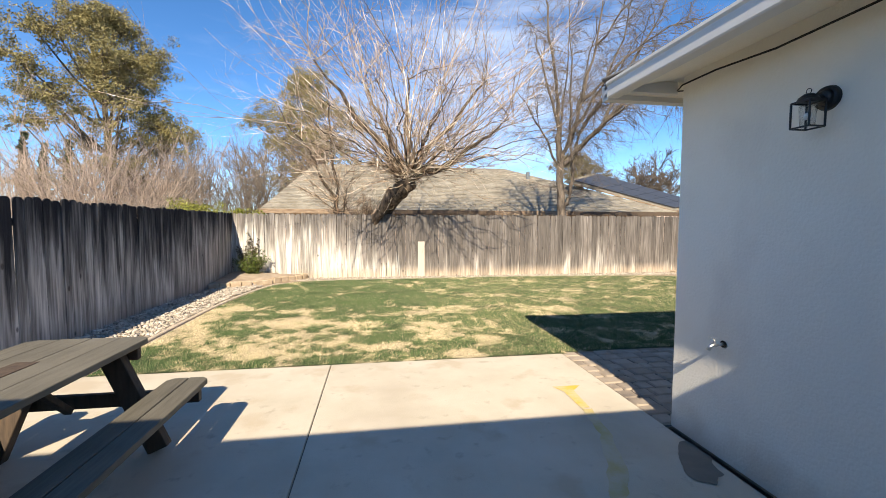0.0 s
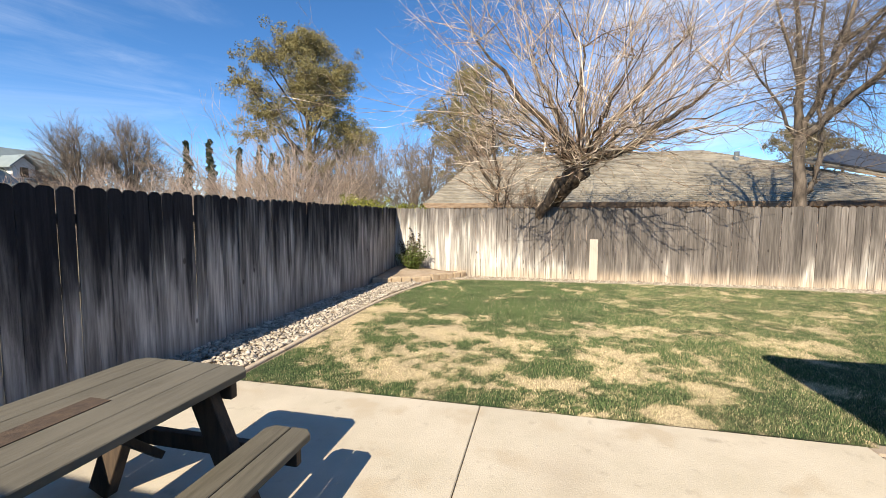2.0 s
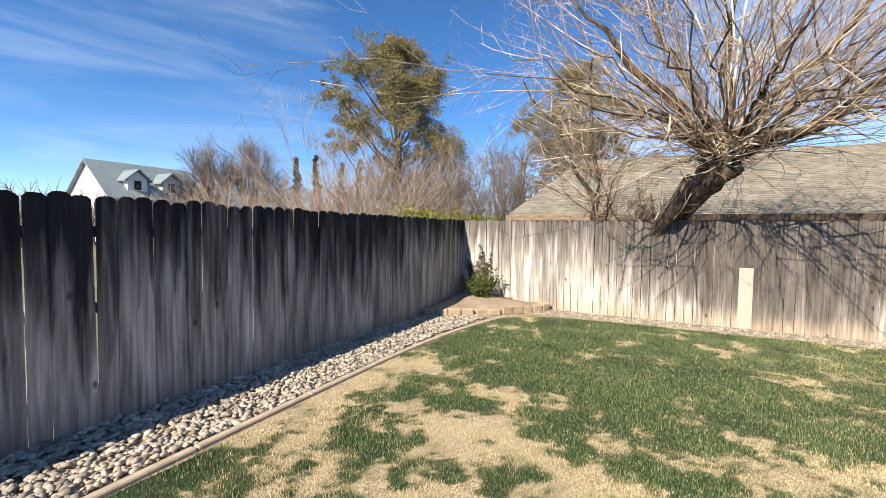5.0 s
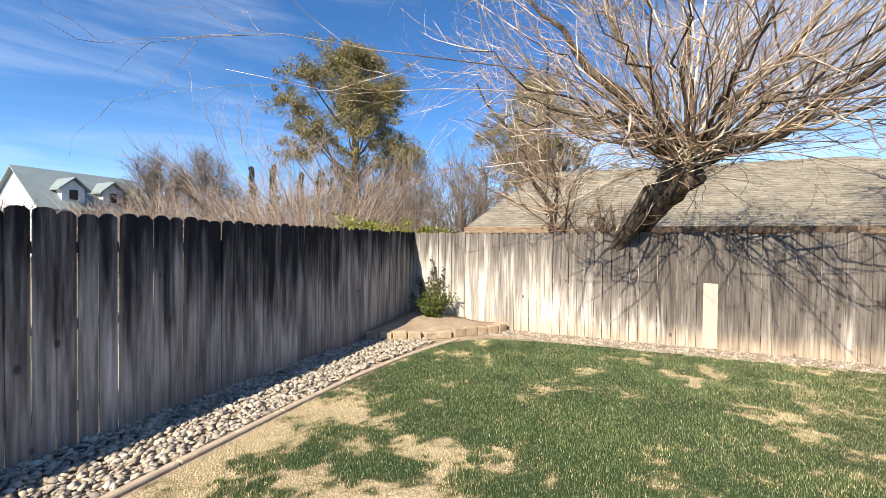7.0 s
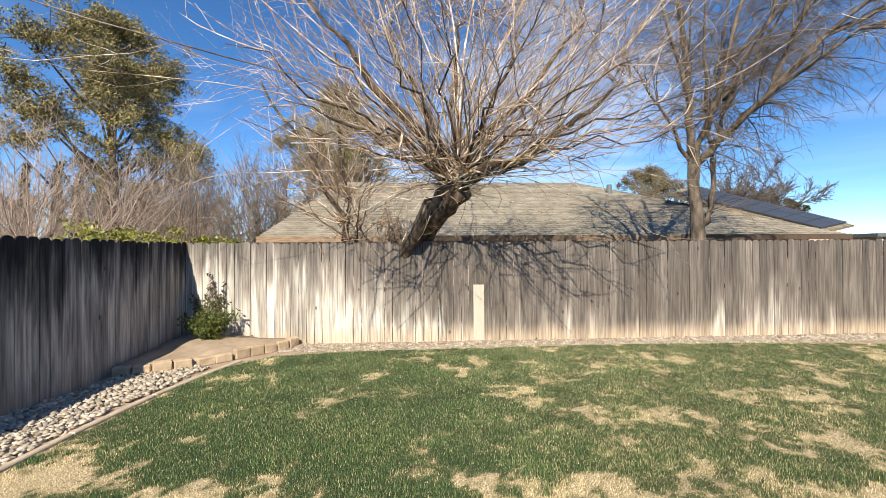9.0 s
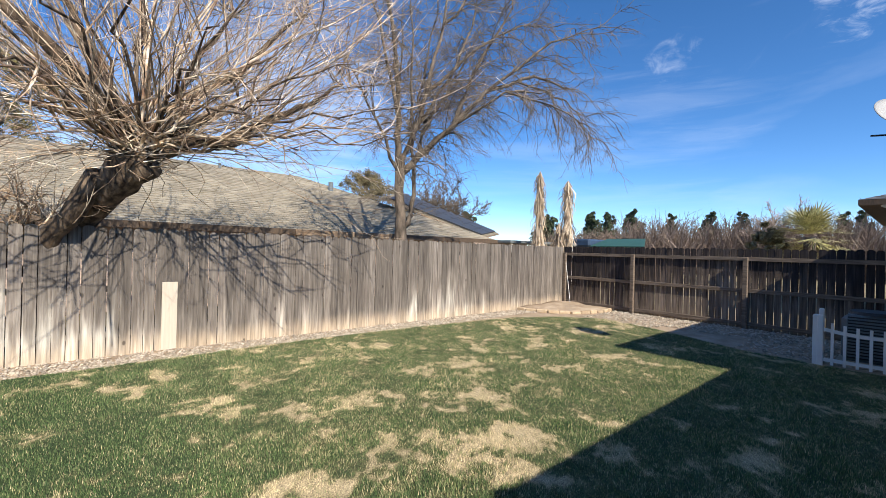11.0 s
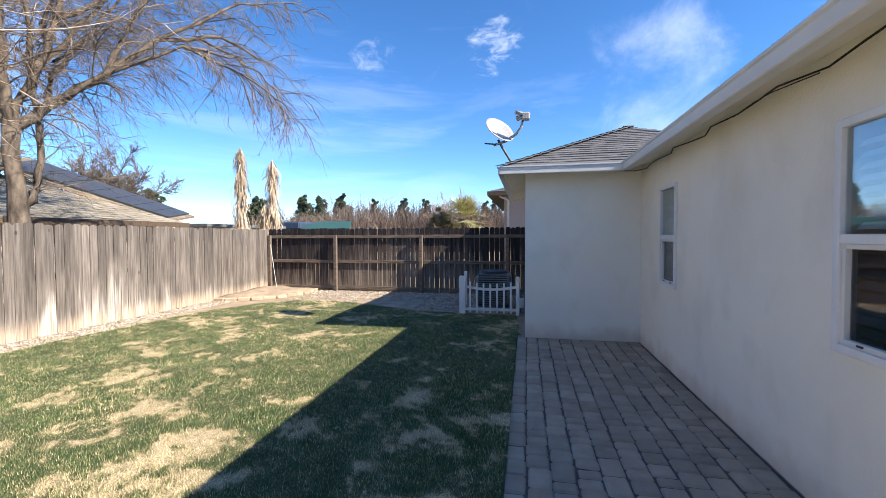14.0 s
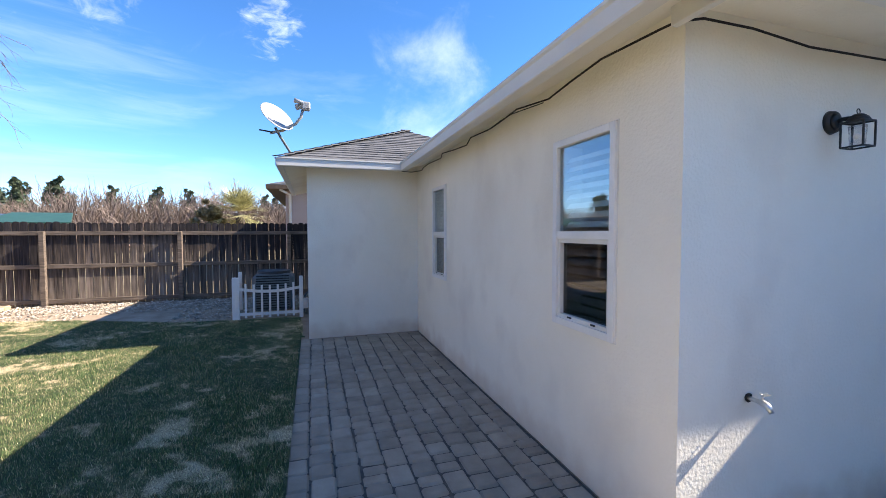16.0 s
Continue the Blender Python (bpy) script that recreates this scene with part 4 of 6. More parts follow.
def tap():
    e = tagged(empty("garden_tap", (WX, 2.2, 0.765)), "chrome garden tap on the stucco wall", "tap")
    t = Tubes()
    t.add([Vector(p) for p in ((0, 0, 0), (-0.045, 0, 0), (-0.075, 0, 0.0), (-0.1, 0.0, -0.008), (-0.118, 0, -0.035))], [0.011, 0.011, 0.017, 0.014, 0.013], 10)
    t.make("spout", CHROME, e)
    bm = bmesh.new()
    add_disc(bm, (-0.004, 0, 0), 0.024, 0.02, 0.008, RY90, 16)
    part("flange", bm, DARK, e)
    tube("stem", [(-0.07, 0, 0.01), (-0.082, 0, 0.04)], 0.007, CHROME, e)
    bm = bmesh.new()
    for k in range(5):
        a = 2 * math.pi * k / 5
        add_beam(bm, (-0.083, 0, 0.042), (-0.083 + 0.024 * math.cos(a), 0.024 * math.sin(a), 0.045), 0.007, 0.006, (0, 0, 1), 0.001)
    add_disc(bm, (-0.083, 0, 0.043), 0.009, 0.009, 0.01, Matrix(), 10)
    part("handle", bm, CHROME, e, "star-shaped chrome handle")


def eave_cable():
    pts = [Vector((2.30, -0.3, 2.52)), Vector((2.31, 1.2, 2.53)), Vector((2.305, 1.9, 2.515)), Vector((2.30, 2.3, 2.545)), Vector((2.30, 2.60, 2.545)), Vector((2.34, 2.71, 2.535))]
    for i in range(16):
        s = i / 15
        pts.append(Vector((2.45 + 4.7 * s, 2.70 + 0.09 * math.sin(s * 17) ** 2, 2.55 - 0.035 * abs(math.sin(s * 9)))))
    pts.append(Vector((7.2, 3.3, 2.56)))
    t = Tubes()
    t.add(pts, [0.006] * len(pts), 6)
    t.add([p + Vector((0.05, 0.012, -0.012 - 0.01 * math.sin(i * 2.0))) for i, p in enumerate(pts[9:13])], [0.004] * 4, 5)
    tagged(t.make("eave_cable", CABLE), "black cables sagging under the eave", "cable")


def dish():
    e = tagged(empty("satellite_dish", (7.60, 4.52, 2.66)), "white satellite dish on the roof corner", "satellite dish")
    bm = bmesh.new()
    face = look((0.10, 0.26, 0.68), (-0.62, -0.34, 1.43))
    rings, seg = 6, 28
    grid = []
    for i in range(rings + 1):
        r = i / rings
        grid.append([bm.verts.new(face @ Vector((0.25 * r * math.cos(2 * math.pi * k / seg), 0.29 * r * math.sin(2 * math.pi * k / seg), -0.055 * r * r))) for k in range(seg)])
    for i in range(rings):
        for k in range(seg):
            j = (k + 1) % seg
            bm.faces.new((grid[i][k], grid[i][j], grid[i + 1][j], grid[i + 1][k]))
    bmesh.ops.remove_doubles(bm, verts=bm.verts, dist=0.0005)
    bmesh.ops.solidify(bm, geom=bm.faces[:], thickness=0.008)
    part("reflector", bm, DISH, e, "white oval reflector", True)
    tube("mast", [(0.22, 0.0, 0.1), (0.12, 0.2, 0.42), (0.12, 0.27, 0.55)], 0.02, METAL_GREY, e)
    tube("feed_arm", [(0.1, 0.34, 0.46), (0.06, 0.16, 0.50), (0.0, -0.03, 0.60), (-0.03, -0.11, 0.70), (-0.03, -0.14, 0.82)], 0.022, DISH, e)
    tube("side_horn", [(-0.08, -0.14, 0.9), (-0.12, -0.02, 0.92)], [0.028, 0.036], DISH, e, 12)
    box("receiver", (-0.12, -0.25, 0.80), (0.01, -0.12, 0.92), DISH, e, 0.02)
    tube("receiver_horn", [(-0.06, -0.15, 0.87), (-0.03, -0.04, 0.84)], [0.035, 0.045], DISH, e, 12)
    beam("crossbar", (-0.02, 0.48, 0.47), (0.1, 0.28, 0.47), 0.02, 0.02, IRON, e)
    box("foot_plate", (0.14, -0.06, 0.09), (0.3, 0.06, 0.105), METAL_GREY, e)


wall_lamp()
tap()
eave_cable()
dish()


# ---- picnic table ----
def plank(name, x0, x1, y0, y1, z, t, parent, cut=0.0, side=0):
    """A plank along y; side -1 or 1 clips that side's two end corners."""
    pts = [(x0, y0), (x1, y0), (x1, y1), (x0, y1)]
    if cut and side > 0:
        pts = [(x0, y0), (x1 - cut, y0), (x1, y0 + cut), (x1, y1 - cut), (x1 - cut, y1), (x0, y1)]
    if cut and side < 0:
        pts = [(x0 + cut, y0), (x1, y0), (x1, y1), (x0 + cut, y1), (x0, y1 - cut), (x0, y0 + cut)]
    bm = bmesh.new()
    lo = [bm.verts.new((x, y, z - t)) for x, y in pts]
    hi = [bm.verts.new((x, y, z)) for x, y in pts]
    bm.faces.new(lo[::-1])
    bm.faces.new(hi)
    n = len(pts)
    for i in range(n):
        bm.faces.new((lo[i], lo[(i + 1) % n], hi[(i + 1) % n], hi[i]))
    bmesh.ops.bevel(bm, geom=bm.edges[:], offset=0.004, segments=1, affect="EDGES")
    return part(name, bm, TABLE, parent)


def picnic_table():
    e = tagged(empty("picnic_table", (-1.81, 2.09, 0.012)), "weathered brown wooden picnic table with attached benches on the patio", "picnic table")
    L = 0.92
    top = empty("tabletop", (0, 0, 0))
    top.parent = e
    tagged(top, "tabletop of wide weathered planks")
    xs = [-0.375, -0.19, 0.0, 0.185, 0.375]
    for i in range(4):
        plank("plank", xs[i] + 0.003, xs[i + 1] - 0.003, -L, L, 0.738 + 0.001 * (i % 2), 0.038, top, 0.05, -1 if i == 0 else (1 if i == 3 else 0))
    for sx, nm in ((1, "bench"), (-1, "bench")):
        b = empty(nm, (0, 0, 0))
        b.parent = e
        tagged(b, "narrow bench of two weathered planks")
        a0, a1, a2 = (0.47, 0.605, 0.74) if sx > 0 else (-0.74, -0.605, -0.47)
        plank("plank", a0, a1 - 0.004, -L, L, 0.43, 0.038, b, 0.04, -1)
        plank("plank", a1 + 0.004, a2, -L, L, 0.431, 0.038, b, 0.04, 1)
    for y in (-0.74, 0.74):
        for sx in (-1, 1):
            beam("leg", (sx * 0.20, y, 0.70), (sx * 0.485, y, 0.02), 0.13, 0.07, FRAMEWOOD, e, (0, 1, 0))
        beam("bench_beam", (-0.72, y + 0.065 * (1 if y > 0 else -1), 0.345), (0.72, y + 0.065 * (1 if y > 0 else -1), 0.345), 0.045, 0.09, FRAMEWOOD, e)
        beam("top_cleat", (-0.35, y + 0.065 * (1 if y > 0 else -1), 0.655), (0.35, y + 0.065 * (1 if y > 0 else -1), 0.655), 0.045, 0.085, FRAMEWOOD, e)
        s = 1 if y < 0 else -1
        # Near brace is bright raw lumber with the sunlight put into its colour.
        beam("brace", (0, y + s * 0.06, 0.33), (0, y + s * 0.42, 0.68), 0.038, 0.045, SUNLIT_RAWWOOD if y < 0 else FRAMEWOOD, e, (1, 0, 0))

    box("repair_strip", (-0.08, 0.02, 0.7395), (0.04, 0.42, 0.742), FRAMEWOOD, e, 0.0, "dark filled strip in the tabletop")
    for kx, ky in ((-0.1, -0.05), (-0.24, 0.08)):
        bm = bmesh.new()
        add_disc(bm, (kx, ky, 0.7395), 0.02, 0.018, 0.003, Matrix.Diagonal((0.8, 1.6, 1, 1)), 12)
        part("knot", bm, DARK, e)


picnic_table()


# ---- picket enclosure, condenser, stick ----
def picket_panel(name, a, b, n, dip):
    a, b = Vector(a), Vector(b)
    e = tagged(empty(name, a), "low white vinyl picket screen with a dipping top", "picket fence", "picket screens round the condenser")
    d = b - a
    u = d.normalized()
    for p in (Vector(), d):
        bm = bmesh.new()
        q = Matrix.Rotation(math.atan2(u.y, u.x), 4, "Z")
        q.translation = p
        add_box(bm, (-0.035, -0.035, 0), (0.035, 0.035, 0.78), 0.006, q)
        add_box(bm, (-0.03, -0.03, 0.78), (0.03, 0.03, 0.79), 0.004, q)
        part("post", bm, VINYL, e)
    side = Vector((-u.y, u.x, 0)) * 0.015
    for z in (0.09, 0.56):
        v, f, segs = [], [], 10
        for i in range(segs + 1):
            t = i / segs
            c = d * t + Vector((0, 0, z + 0.02 - (dip * math.sin(math.pi * t) if z > 0.3 else 0)))
            v += [c - side - Vector((0, 0, 0.025)), c + side - Vector((0, 0, 0.025)), c + side + Vector((0, 0, 0.025)), c - side + Vector((0, 0, 0.025))]
            if i:
                k = 4 * i
                f += [(k - 4 + q, k - 4 + (q + 1) % 4, k + (q + 1) % 4, k + q) for q in range(4)]
        obj("rail", v, f + [(0, 1, 2, 3), (4 * segs, 4 * segs + 1, 4 * segs + 2, 4 * segs + 3)], VINYL, e)
    for i in range(n):
        s = (i + 1) / (n + 1)
        p = d * s
        top = 0.70 - dip * math.sin(math.pi * s)
        q = Matrix.Rotation(math.atan2(u.y, u.x), 4, "Z")
        q.translation = p
        bm = bmesh.new()
        add_box(bm, (-0.018, -0.026, 0.04), (0.018, -0.014, top), 0.003, q)
        part("picket", bm, VINYL, e)
    return e


picket_panel("picket_screen", (9.12, 5.59, -0.01), (9.13, 4.49, -0.01), 7, 0.06)
picket_panel("picket_screen", (9.16, 5.65, -0.01), (10.3, 5.72, -0.01), 7, 0.06)


def condenser():
    e = tagged(empty("air_conditioner", (9.85, 5.02, -0.01)), "grey outdoor air conditioner with a round fan grille", "air conditioner")
    bm = bmesh.new()
    add_box(bm, (-0.36, -0.38, 0.08), (0.36, 0.38, 0.80), 0.07)
    part("body", bm, METAL_GREY, e)
    box("pad", (-0.42, -0.44, 0.0), (0.42, 0.44, 0.078), CURB, e, 0.01)
    bm = bmesh.new()
    add_disc(bm, (0, 0, 0.825), 0.33, 0.31, 0.05, Matrix(), 28)
    part("fan_shroud", bm, IRON, e, smooth=False)
    for z in np.linspace(0.14, 0.76, 14):
        box("louvre", (-0.367, -0.3, z - 0.006), (-0.358, 0.3, z + 0.012), DARK, e)
    e2 = tagged(empty("pipe_set", (9.5, 4.45, 0)), "grey pipes and box beside the wall", "pipe")
    tube("pipe", [(0, 0, 0.0), (0, -0.02, 0.35), (0.05, -0.08, 0.42)], 0.02, METAL_GREY, e2)
    box("meter_box", (-0.1, -0.08, 0.1), (0.02, 0.03, 0.3), VINYL, e2, 0.01)


condenser()
tube_ob = tagged(tube("leaning_stick", [(11.62, 11.55, 0.05), (11.80, 11.86, 1.36)], 0.007, VINYL, None, 6), "thin pale pole leaning in the fence corner", "pole")


# ---- garden beds ----
def bed(name, line, corner, label, h=0.11):
    e = tagged(empty(name, (line[0][0], line[0][1], 0)), label, "garden bed")
    rng = random.Random(len(line))
    total = []
    for a, b in zip(line, line[1:]):
        n = max(1, round(math.dist(a, b) / 0.29))
        for i in range(n):
            total.append(((a[0] + (b[0] - a[0]) * i / n, a[1] + (b[1] - a[1]) * i / n), (a[0] + (b[0] - a[0]) * (i + 1) / n, a[1] + (b[1] - a[1]) * (i + 1) / n)))
    o = Vector((line[0][0], line[0][1], 0))
    for a, b in total:
        bm = bmesh.new()
        k = h * rng.uniform(0.85, 1.1)
        a3, b3 = Vector((*a, -0.02 + k / 2)) - o, Vector((*b, -0.02 + k / 2)) - o
        g = (b3 - a3).normalized() * 0.008
        j = Vector((rng.uniform(-0.02, 0.02), rng.uniform(-0.02, 0.02), 0))
        add_beam(bm, a3 + g + j, b3 - g + j, 0.15, k, (0, 0, 1), 0.016)
        for v in bm.verts:
            v.co += Vector((rng.uniform(-1, 1), rng.uniform(-1, 1), rng.uniform(-0.5, 1))) * 0.005
        part("stone", bm, STONE, e)
    pts = [Vector((x, y, 0)) for x, y in list(line) + corner]
    c = sum(pts, Vector()) / len(pts)
    bm = bmesh.new()
    mid = bm.verts.new((c.x, c.y, h * 1.15))
    ring = [bm.verts.new((p.x, p.y, h * 0.75 if i < len(line) else h * 1.5)) for i, p in enumerate(pts)]
    low = [bm.verts.new((p.x, p.y, -0.03)) for p in pts]
    for i in range(len(ring)):
        j = (i + 1) % len(ring)
        bm.faces.new((ring[i], ring[j], mid))
        bm.faces.new((low[i], low[j], ring[j], ring[i]))
    bmesh.ops.subdivide_edges(bm, edges=[x for x in bm.edges if x.calc_length() > 0.3], cuts=5, use_grid_fill=True)
    for v in bm.verts:
        if v.co.z > 0.05:
            v.co.z += 0.045 * (noise.noise(v.co * 4) + 0.6 * noise.noise(v.co * 11))
    tagged(part("bed_soil", bm, SOIL, None, "", True), "loose tan soil in the corner bed", "soil", kind="structure")


bed("stone_edging", [(-3.80, 10.25), (-3.36, 10.38), (-2.95, 10.66), (-2.58, 11.04), (-2.25, 11.42), (-1.98, 11.78), (-1.88, 12.0)], [(-3.83, 12.03)], "curved row of tan edging stones round the corner bed", 0.15)
bed("stone_edging", [(9.72, 12.0), (9.75, 11.75), (9.95, 11.2), (10.35, 10.75), (10.9, 10.5), (11.4, 10.42), (11.9, 10.45)], [(11.92, 12.03)], "low row of tan edging stones in the far corner", 0.09)


# ---- leaves and trees ----
def leaf_cloud(centres, sizes, per, leaf, seed, name, m, parent=None, flat=1.0, aspect=0.45):
    rng = np.random.default_rng(seed)
    c = np.repeat(np.asarray(centres, float), per, 0)
    s = np.repeat(np.asarray(sizes, float), per)
    n = len(c)
    d = rng.normal(size=(n, 3))
    d /= np.linalg.norm(d, axis=1)[:, None]
    p = c + d * (s * rng.random(n) ** 0.45)[:, None] * np.array([1, 1, flat])
    a = rng.normal(size=(n, 3))
    a /= np.linalg.norm(a, axis=1)[:, None]
    b = np.cross(a, rng.normal(size=(n, 3)))
    b /= np.linalg.norm(b, axis=1)[:, None]
    l = (leaf * rng.uniform(0.6, 1.3, n))[:, None]
    v = np.stack([p - a * l, p + b * l * aspect, p + a * l, p - b * l * aspect], 1)
    me = bpy.data.meshes.new(name)
    me.vertices.add(4 * n)
    me.vertices.foreach_set("co", v.astype(np.float32).ravel())
    me.loops.add(4 * n)
    me.loops.foreach_set("vertex_index", np.arange(4 * n, dtype=np.int32))
    me.polygons.add(n)
    me.polygons.foreach_set("loop_start", np.arange(0, 4 * n, 4, dtype=np.int32))
    me.update(calc_edges=True)
    me.materials.append(m)
    ob = new(name, me)
    ob.parent = parent
    return ob


def wander(rng, start, direction, length, segs, jitter, bend=Vector((0, 0, 0))):
    pts, d = [start.copy()], direction.normalized()
    for i in range(segs):
        d = (d + Vector((rng.gauss(0, jitter), rng.gauss(0, jitter), rng.gauss(0, jitter))) + bend / segs).normalized()
        pts.append(pts[-1] + d * length / segs)
    return pts


def side_twigs(rng, T, pts, r, count, length, jit=0.12, bend=Vector((0, 0, 0)), spread=0.8, lo=0.25, deeper=0, rmin=0.003):
    for _ in range(count):
        i = rng.uniform(lo, 0.97) * (len(pts) - 1)
        k = int(i)
        p = pts[k].lerp(pts[min(k + 1, len(pts) - 1)], i - k)
        d = (pts[min(k + 1, len(pts) - 1)] - pts[max(k - 1, 0)]).normalized()
        side = Vector((rng.gauss(0, 1), rng.gauss(0, 1), rng.gauss(0, 1)))
        side = (side - side.project(d)).normalized()
        l = length * rng.uniform(0.4, 1.2)
        q = wander(rng, p, d + side * spread * rng.uniform(0.5, 1.2), l, 4, jit, bend)
        rr = max(rmin, r * 0.45)
        T.add(q, [rr, rr * 0.85, rr * 0.7, rr * 0.5, rr * 0.25], 3)
        if deeper:
            side_twigs(rng, T, q, rr, deeper, length * 0.5, jit, bend, spread, 0.2, 0, rmin * 0.8)


def willow():
    rng = random.Random(21)
    e = tagged(empty("pollard_willow", (0.0, 12.45, -0.05)), "leafless pollarded tree with fanning pale shoots above the fence", "tree")
    o = Vector((0.0, 12.45, -0.05))
    head = Vector((0.95, 11.25, 2.85)) - o
    trunk = Tubes()
    pts = [Vector((-0.1, 0, 0)), Vector((0.0, 0.0, 1.0)), Vector((0.2, 0.0, 1.75)), Vector((0.46, -0.3, 2.1)), Vector((0.68, -0.75, 2.4)), head + Vector((-0.06, 0.06, -0.12)), head + Vector((0.06, 0, 0.16))]
    trunk.add(pts, [0.27, 0.24, 0.21, 0.19, 0.20, 0.25, 0.13], 14)
    ob = trunk.make("trunk", BARK, e)
    limbs = []

    def limb(a, b, r0, r1, segs=6, j=0.045, m=BARK, name="limb", sag=0.0):
        q = [a]
        for i in range(1, segs + 1):
            q.append(a.lerp(b, i / segs) + Vector((rng.gauss(0, j), rng.gauss(0, j), rng.gauss(0, j))) * (i < segs) + Vector((0, 0, sag * math.sin(math.pi * i / segs))))
        t = Tubes()
        t.add(q, [r0 + (r1 - r0) * i / segs for i in range(segs + 1)], 8)
        t.make(name, m, e)
        limbs.append((q, r1))

    limb(Vector((-0.15, -0.05, 1.2)), head + Vector((-0.4, 0.25, -0.35)), 0.12, 0.14, 5, 0.03, BARK, "burl")
    limb(Vector((0.5, -0.5, 2.15)), head + Vector((0.12, -0.05, -0.2)), 0.13, 0.17, 4, 0.05, BARK, "burl")
    limb(Vector((-0.35, -0.1, 1.3)), Vector((-0.15, -0.15, 1.95)), 0.13, 0.07, 4, 0.04, BARK, "burl")
    limb(Vector((-0.6, 0, 0.3)), Vector((-0.95, -0.1, 2.0)), 0.10, 0.09, 5, 0.03, BARK, "burl")
    limb(head, head + Vector((-2.4, -0.1, 2.9)), 0.12, 0.02, 8)
    limb(head, head + Vector((-1.2, 0.4, 2.6)), 0.09, 0.02, 8)
    limb(head, head + Vector((0.05, 0.4, 2.8)), 0.09, 0.02, 8)
    limb(head + Vector((0, 0, -0.05)), head + Vector((1.35, 0.2, 0.5)), 0.12, 0.09)
    limb(head + Vector((1.35, 0.2, 0.5)), head + Vector((2.9, 0.1, 1.7)), 0.08, 0.02, 8)
    limb(head, head + Vector((1.2, 0.5, 2.5)), 0.08, 0.02, 8)
    limb(head, head + Vector((2.3, 0.3, 2.8)), 0.08, 0.02, 8)
    for dx, dy, dz, r in ((-2.4, -1.5, 1.5, 0.034), (-1.8, -1.6, 0.6, 0.032), (-1.0, -1.6, 1.6, 0.038), (-0.3, -1.5, 2.2, 0.036), (0.4, -1.6, 1.2, 0.038), (1.0, -1.5, 0.6, 0.032), (1.8, -1.4, 1.5, 0.038),
                          (2.7, -1.5, 1.0, 0.034), (-0.7, -1.2, 2.9, 0.032), (0.9, -1.3, 2.8, 0.034), (-2.0, -0.8, 2.4, 0.034), (-2.6, -0.8, 0.8, 0.032), (3.0, -0.9, 0.6, 0.032)):
        limb(head + Vector((0.12 * dx, 0, 0.05)), head + Vector((dx * 1.15, dy * 1.4, dz * 0.75)), r * 0.75, 0.005, 9, 0.07, BARK, "limb", 0.15)
    for k in range(13):
        dx, dy, dz = -2.5 + 5.3 * (k + rng.random()) / 13, rng.uniform(-2.5, -1.4), rng.uniform(0.0, 0.9)
        limb(head + Vector((0.08 * dx, 0, 0)), head + Vector((dx, dy, dz)), rng.uniform(0.014, 0.024), 0.005, 8, 0.07, TWIG, "limb", 0.12)
    limb(Vector((-1.15, 0.0, 0)), Vector((-1.05, -0.1, 2.3)), 0.085, 0.06, 5, 0.03)
    limb(Vector((-1.05, -0.1, 2.3)), Vector((-2.6, -0.2, 4.9)), 0.05, 0.015, 8)
    limb(Vector((-1.05, -0.1, 2.3)), Vector((-1.3, 0.1, 5.6)), 0.045, 0.015, 8)
    T = Tubes()
    hubs = [(head, 135, 6.8), (head, 10, 3.0), (head + Vector((1.35, 0.2, 0.5)), 48, 4.4), (head + Vector((-1.2, 0.4, 2.6)), 22, 2.8), (head + Vector((0.05, 0.4, 2.8)), 22, 2.8),
            (head + Vector((-2.4, -0.1, 2.9)), 20, 2.4), (head + Vector((1.2, 0.5, 2.5)), 22, 2.8), (head + Vector((2.3, 0.3, 2.8)), 20, 2.4), (head + Vector((2.9, 0.1, 1.7)), 22, 2.4), (Vector((-0.95, -0.1, 1.95)), 24, 1.5), (Vector((-0.35, -0.1, 1.8)), 30, 0.7), (Vector((0.1, -0.2, 1.9)), 26, 0.6), (Vector((-1.05, -0.1, 2.2)), 26, 2.2), (Vector((-1.08, -0.1, 2.75)), 34, 2.8), (Vector((-1.6, -0.1, 3.4)), 14, 2.0)]
    for c, n, ln in hubs:
        for i in range(n):
            az = rng.uniform(0, 2 * math.pi)
            el = math.asin(rng.uniform(0.0, 0.3) if rng.random() < 0.1 else rng.uniform(0.25, 1.0))
            d = Vector((math.cos(az) * math.cos(el) * 1.1, math.sin(az) * math.cos(el) * 0.75, math.sin(el)))
            l = ln * rng.uniform(0.4, 1.1) * (0.5 if el < 0.35 else 1.0)
            r = rng.choice((rng.uniform(0.005, 0.010), rng.uniform(0.006, 0.013), rng.uniform(0.009, 0.021))) * (l / ln) ** 0.5
            start = c + Vector((rng.gauss(0, 0.13), rng.gauss(0, 0.12), rng.gauss(0, 0.08)))
            q = wander(rng, start, d, l, 9, 0.125, Vector((0, 0, 0.25 if el > 0.5 else 0.02)))
            T.add(q, [r * (1 - 0.82 * k / 9) + 0.0014 for k in range(10)], 4)
            side_twigs(rng, T, q, r, rng.randint(5, 9), l * 0.24, 0.17, Vector((0, 0, 0.0)), 0.9, 0.12, 3, 0.0028)
    for q, r in limbs:
        side_twigs(rng, T, q, 0.02, 7, 1.1, 0.12, Vector((0, 0, 0.3)), 0.9, 0.2, 3, 0.0035)
    for i in range(60):
        az = rng.uniform(0, 2 * math.pi)
        q = wander(rng, head + Vector((rng.gauss(0, 0.3), rng.gauss(0, 0.15), rng.gauss(-0.02, 0.12))), Vector((math.cos(az), math.sin(az) * 0.7, rng.uniform(-0.4, 0.4))), rng.uniform(0.5, 1.9), 6, 0.2)
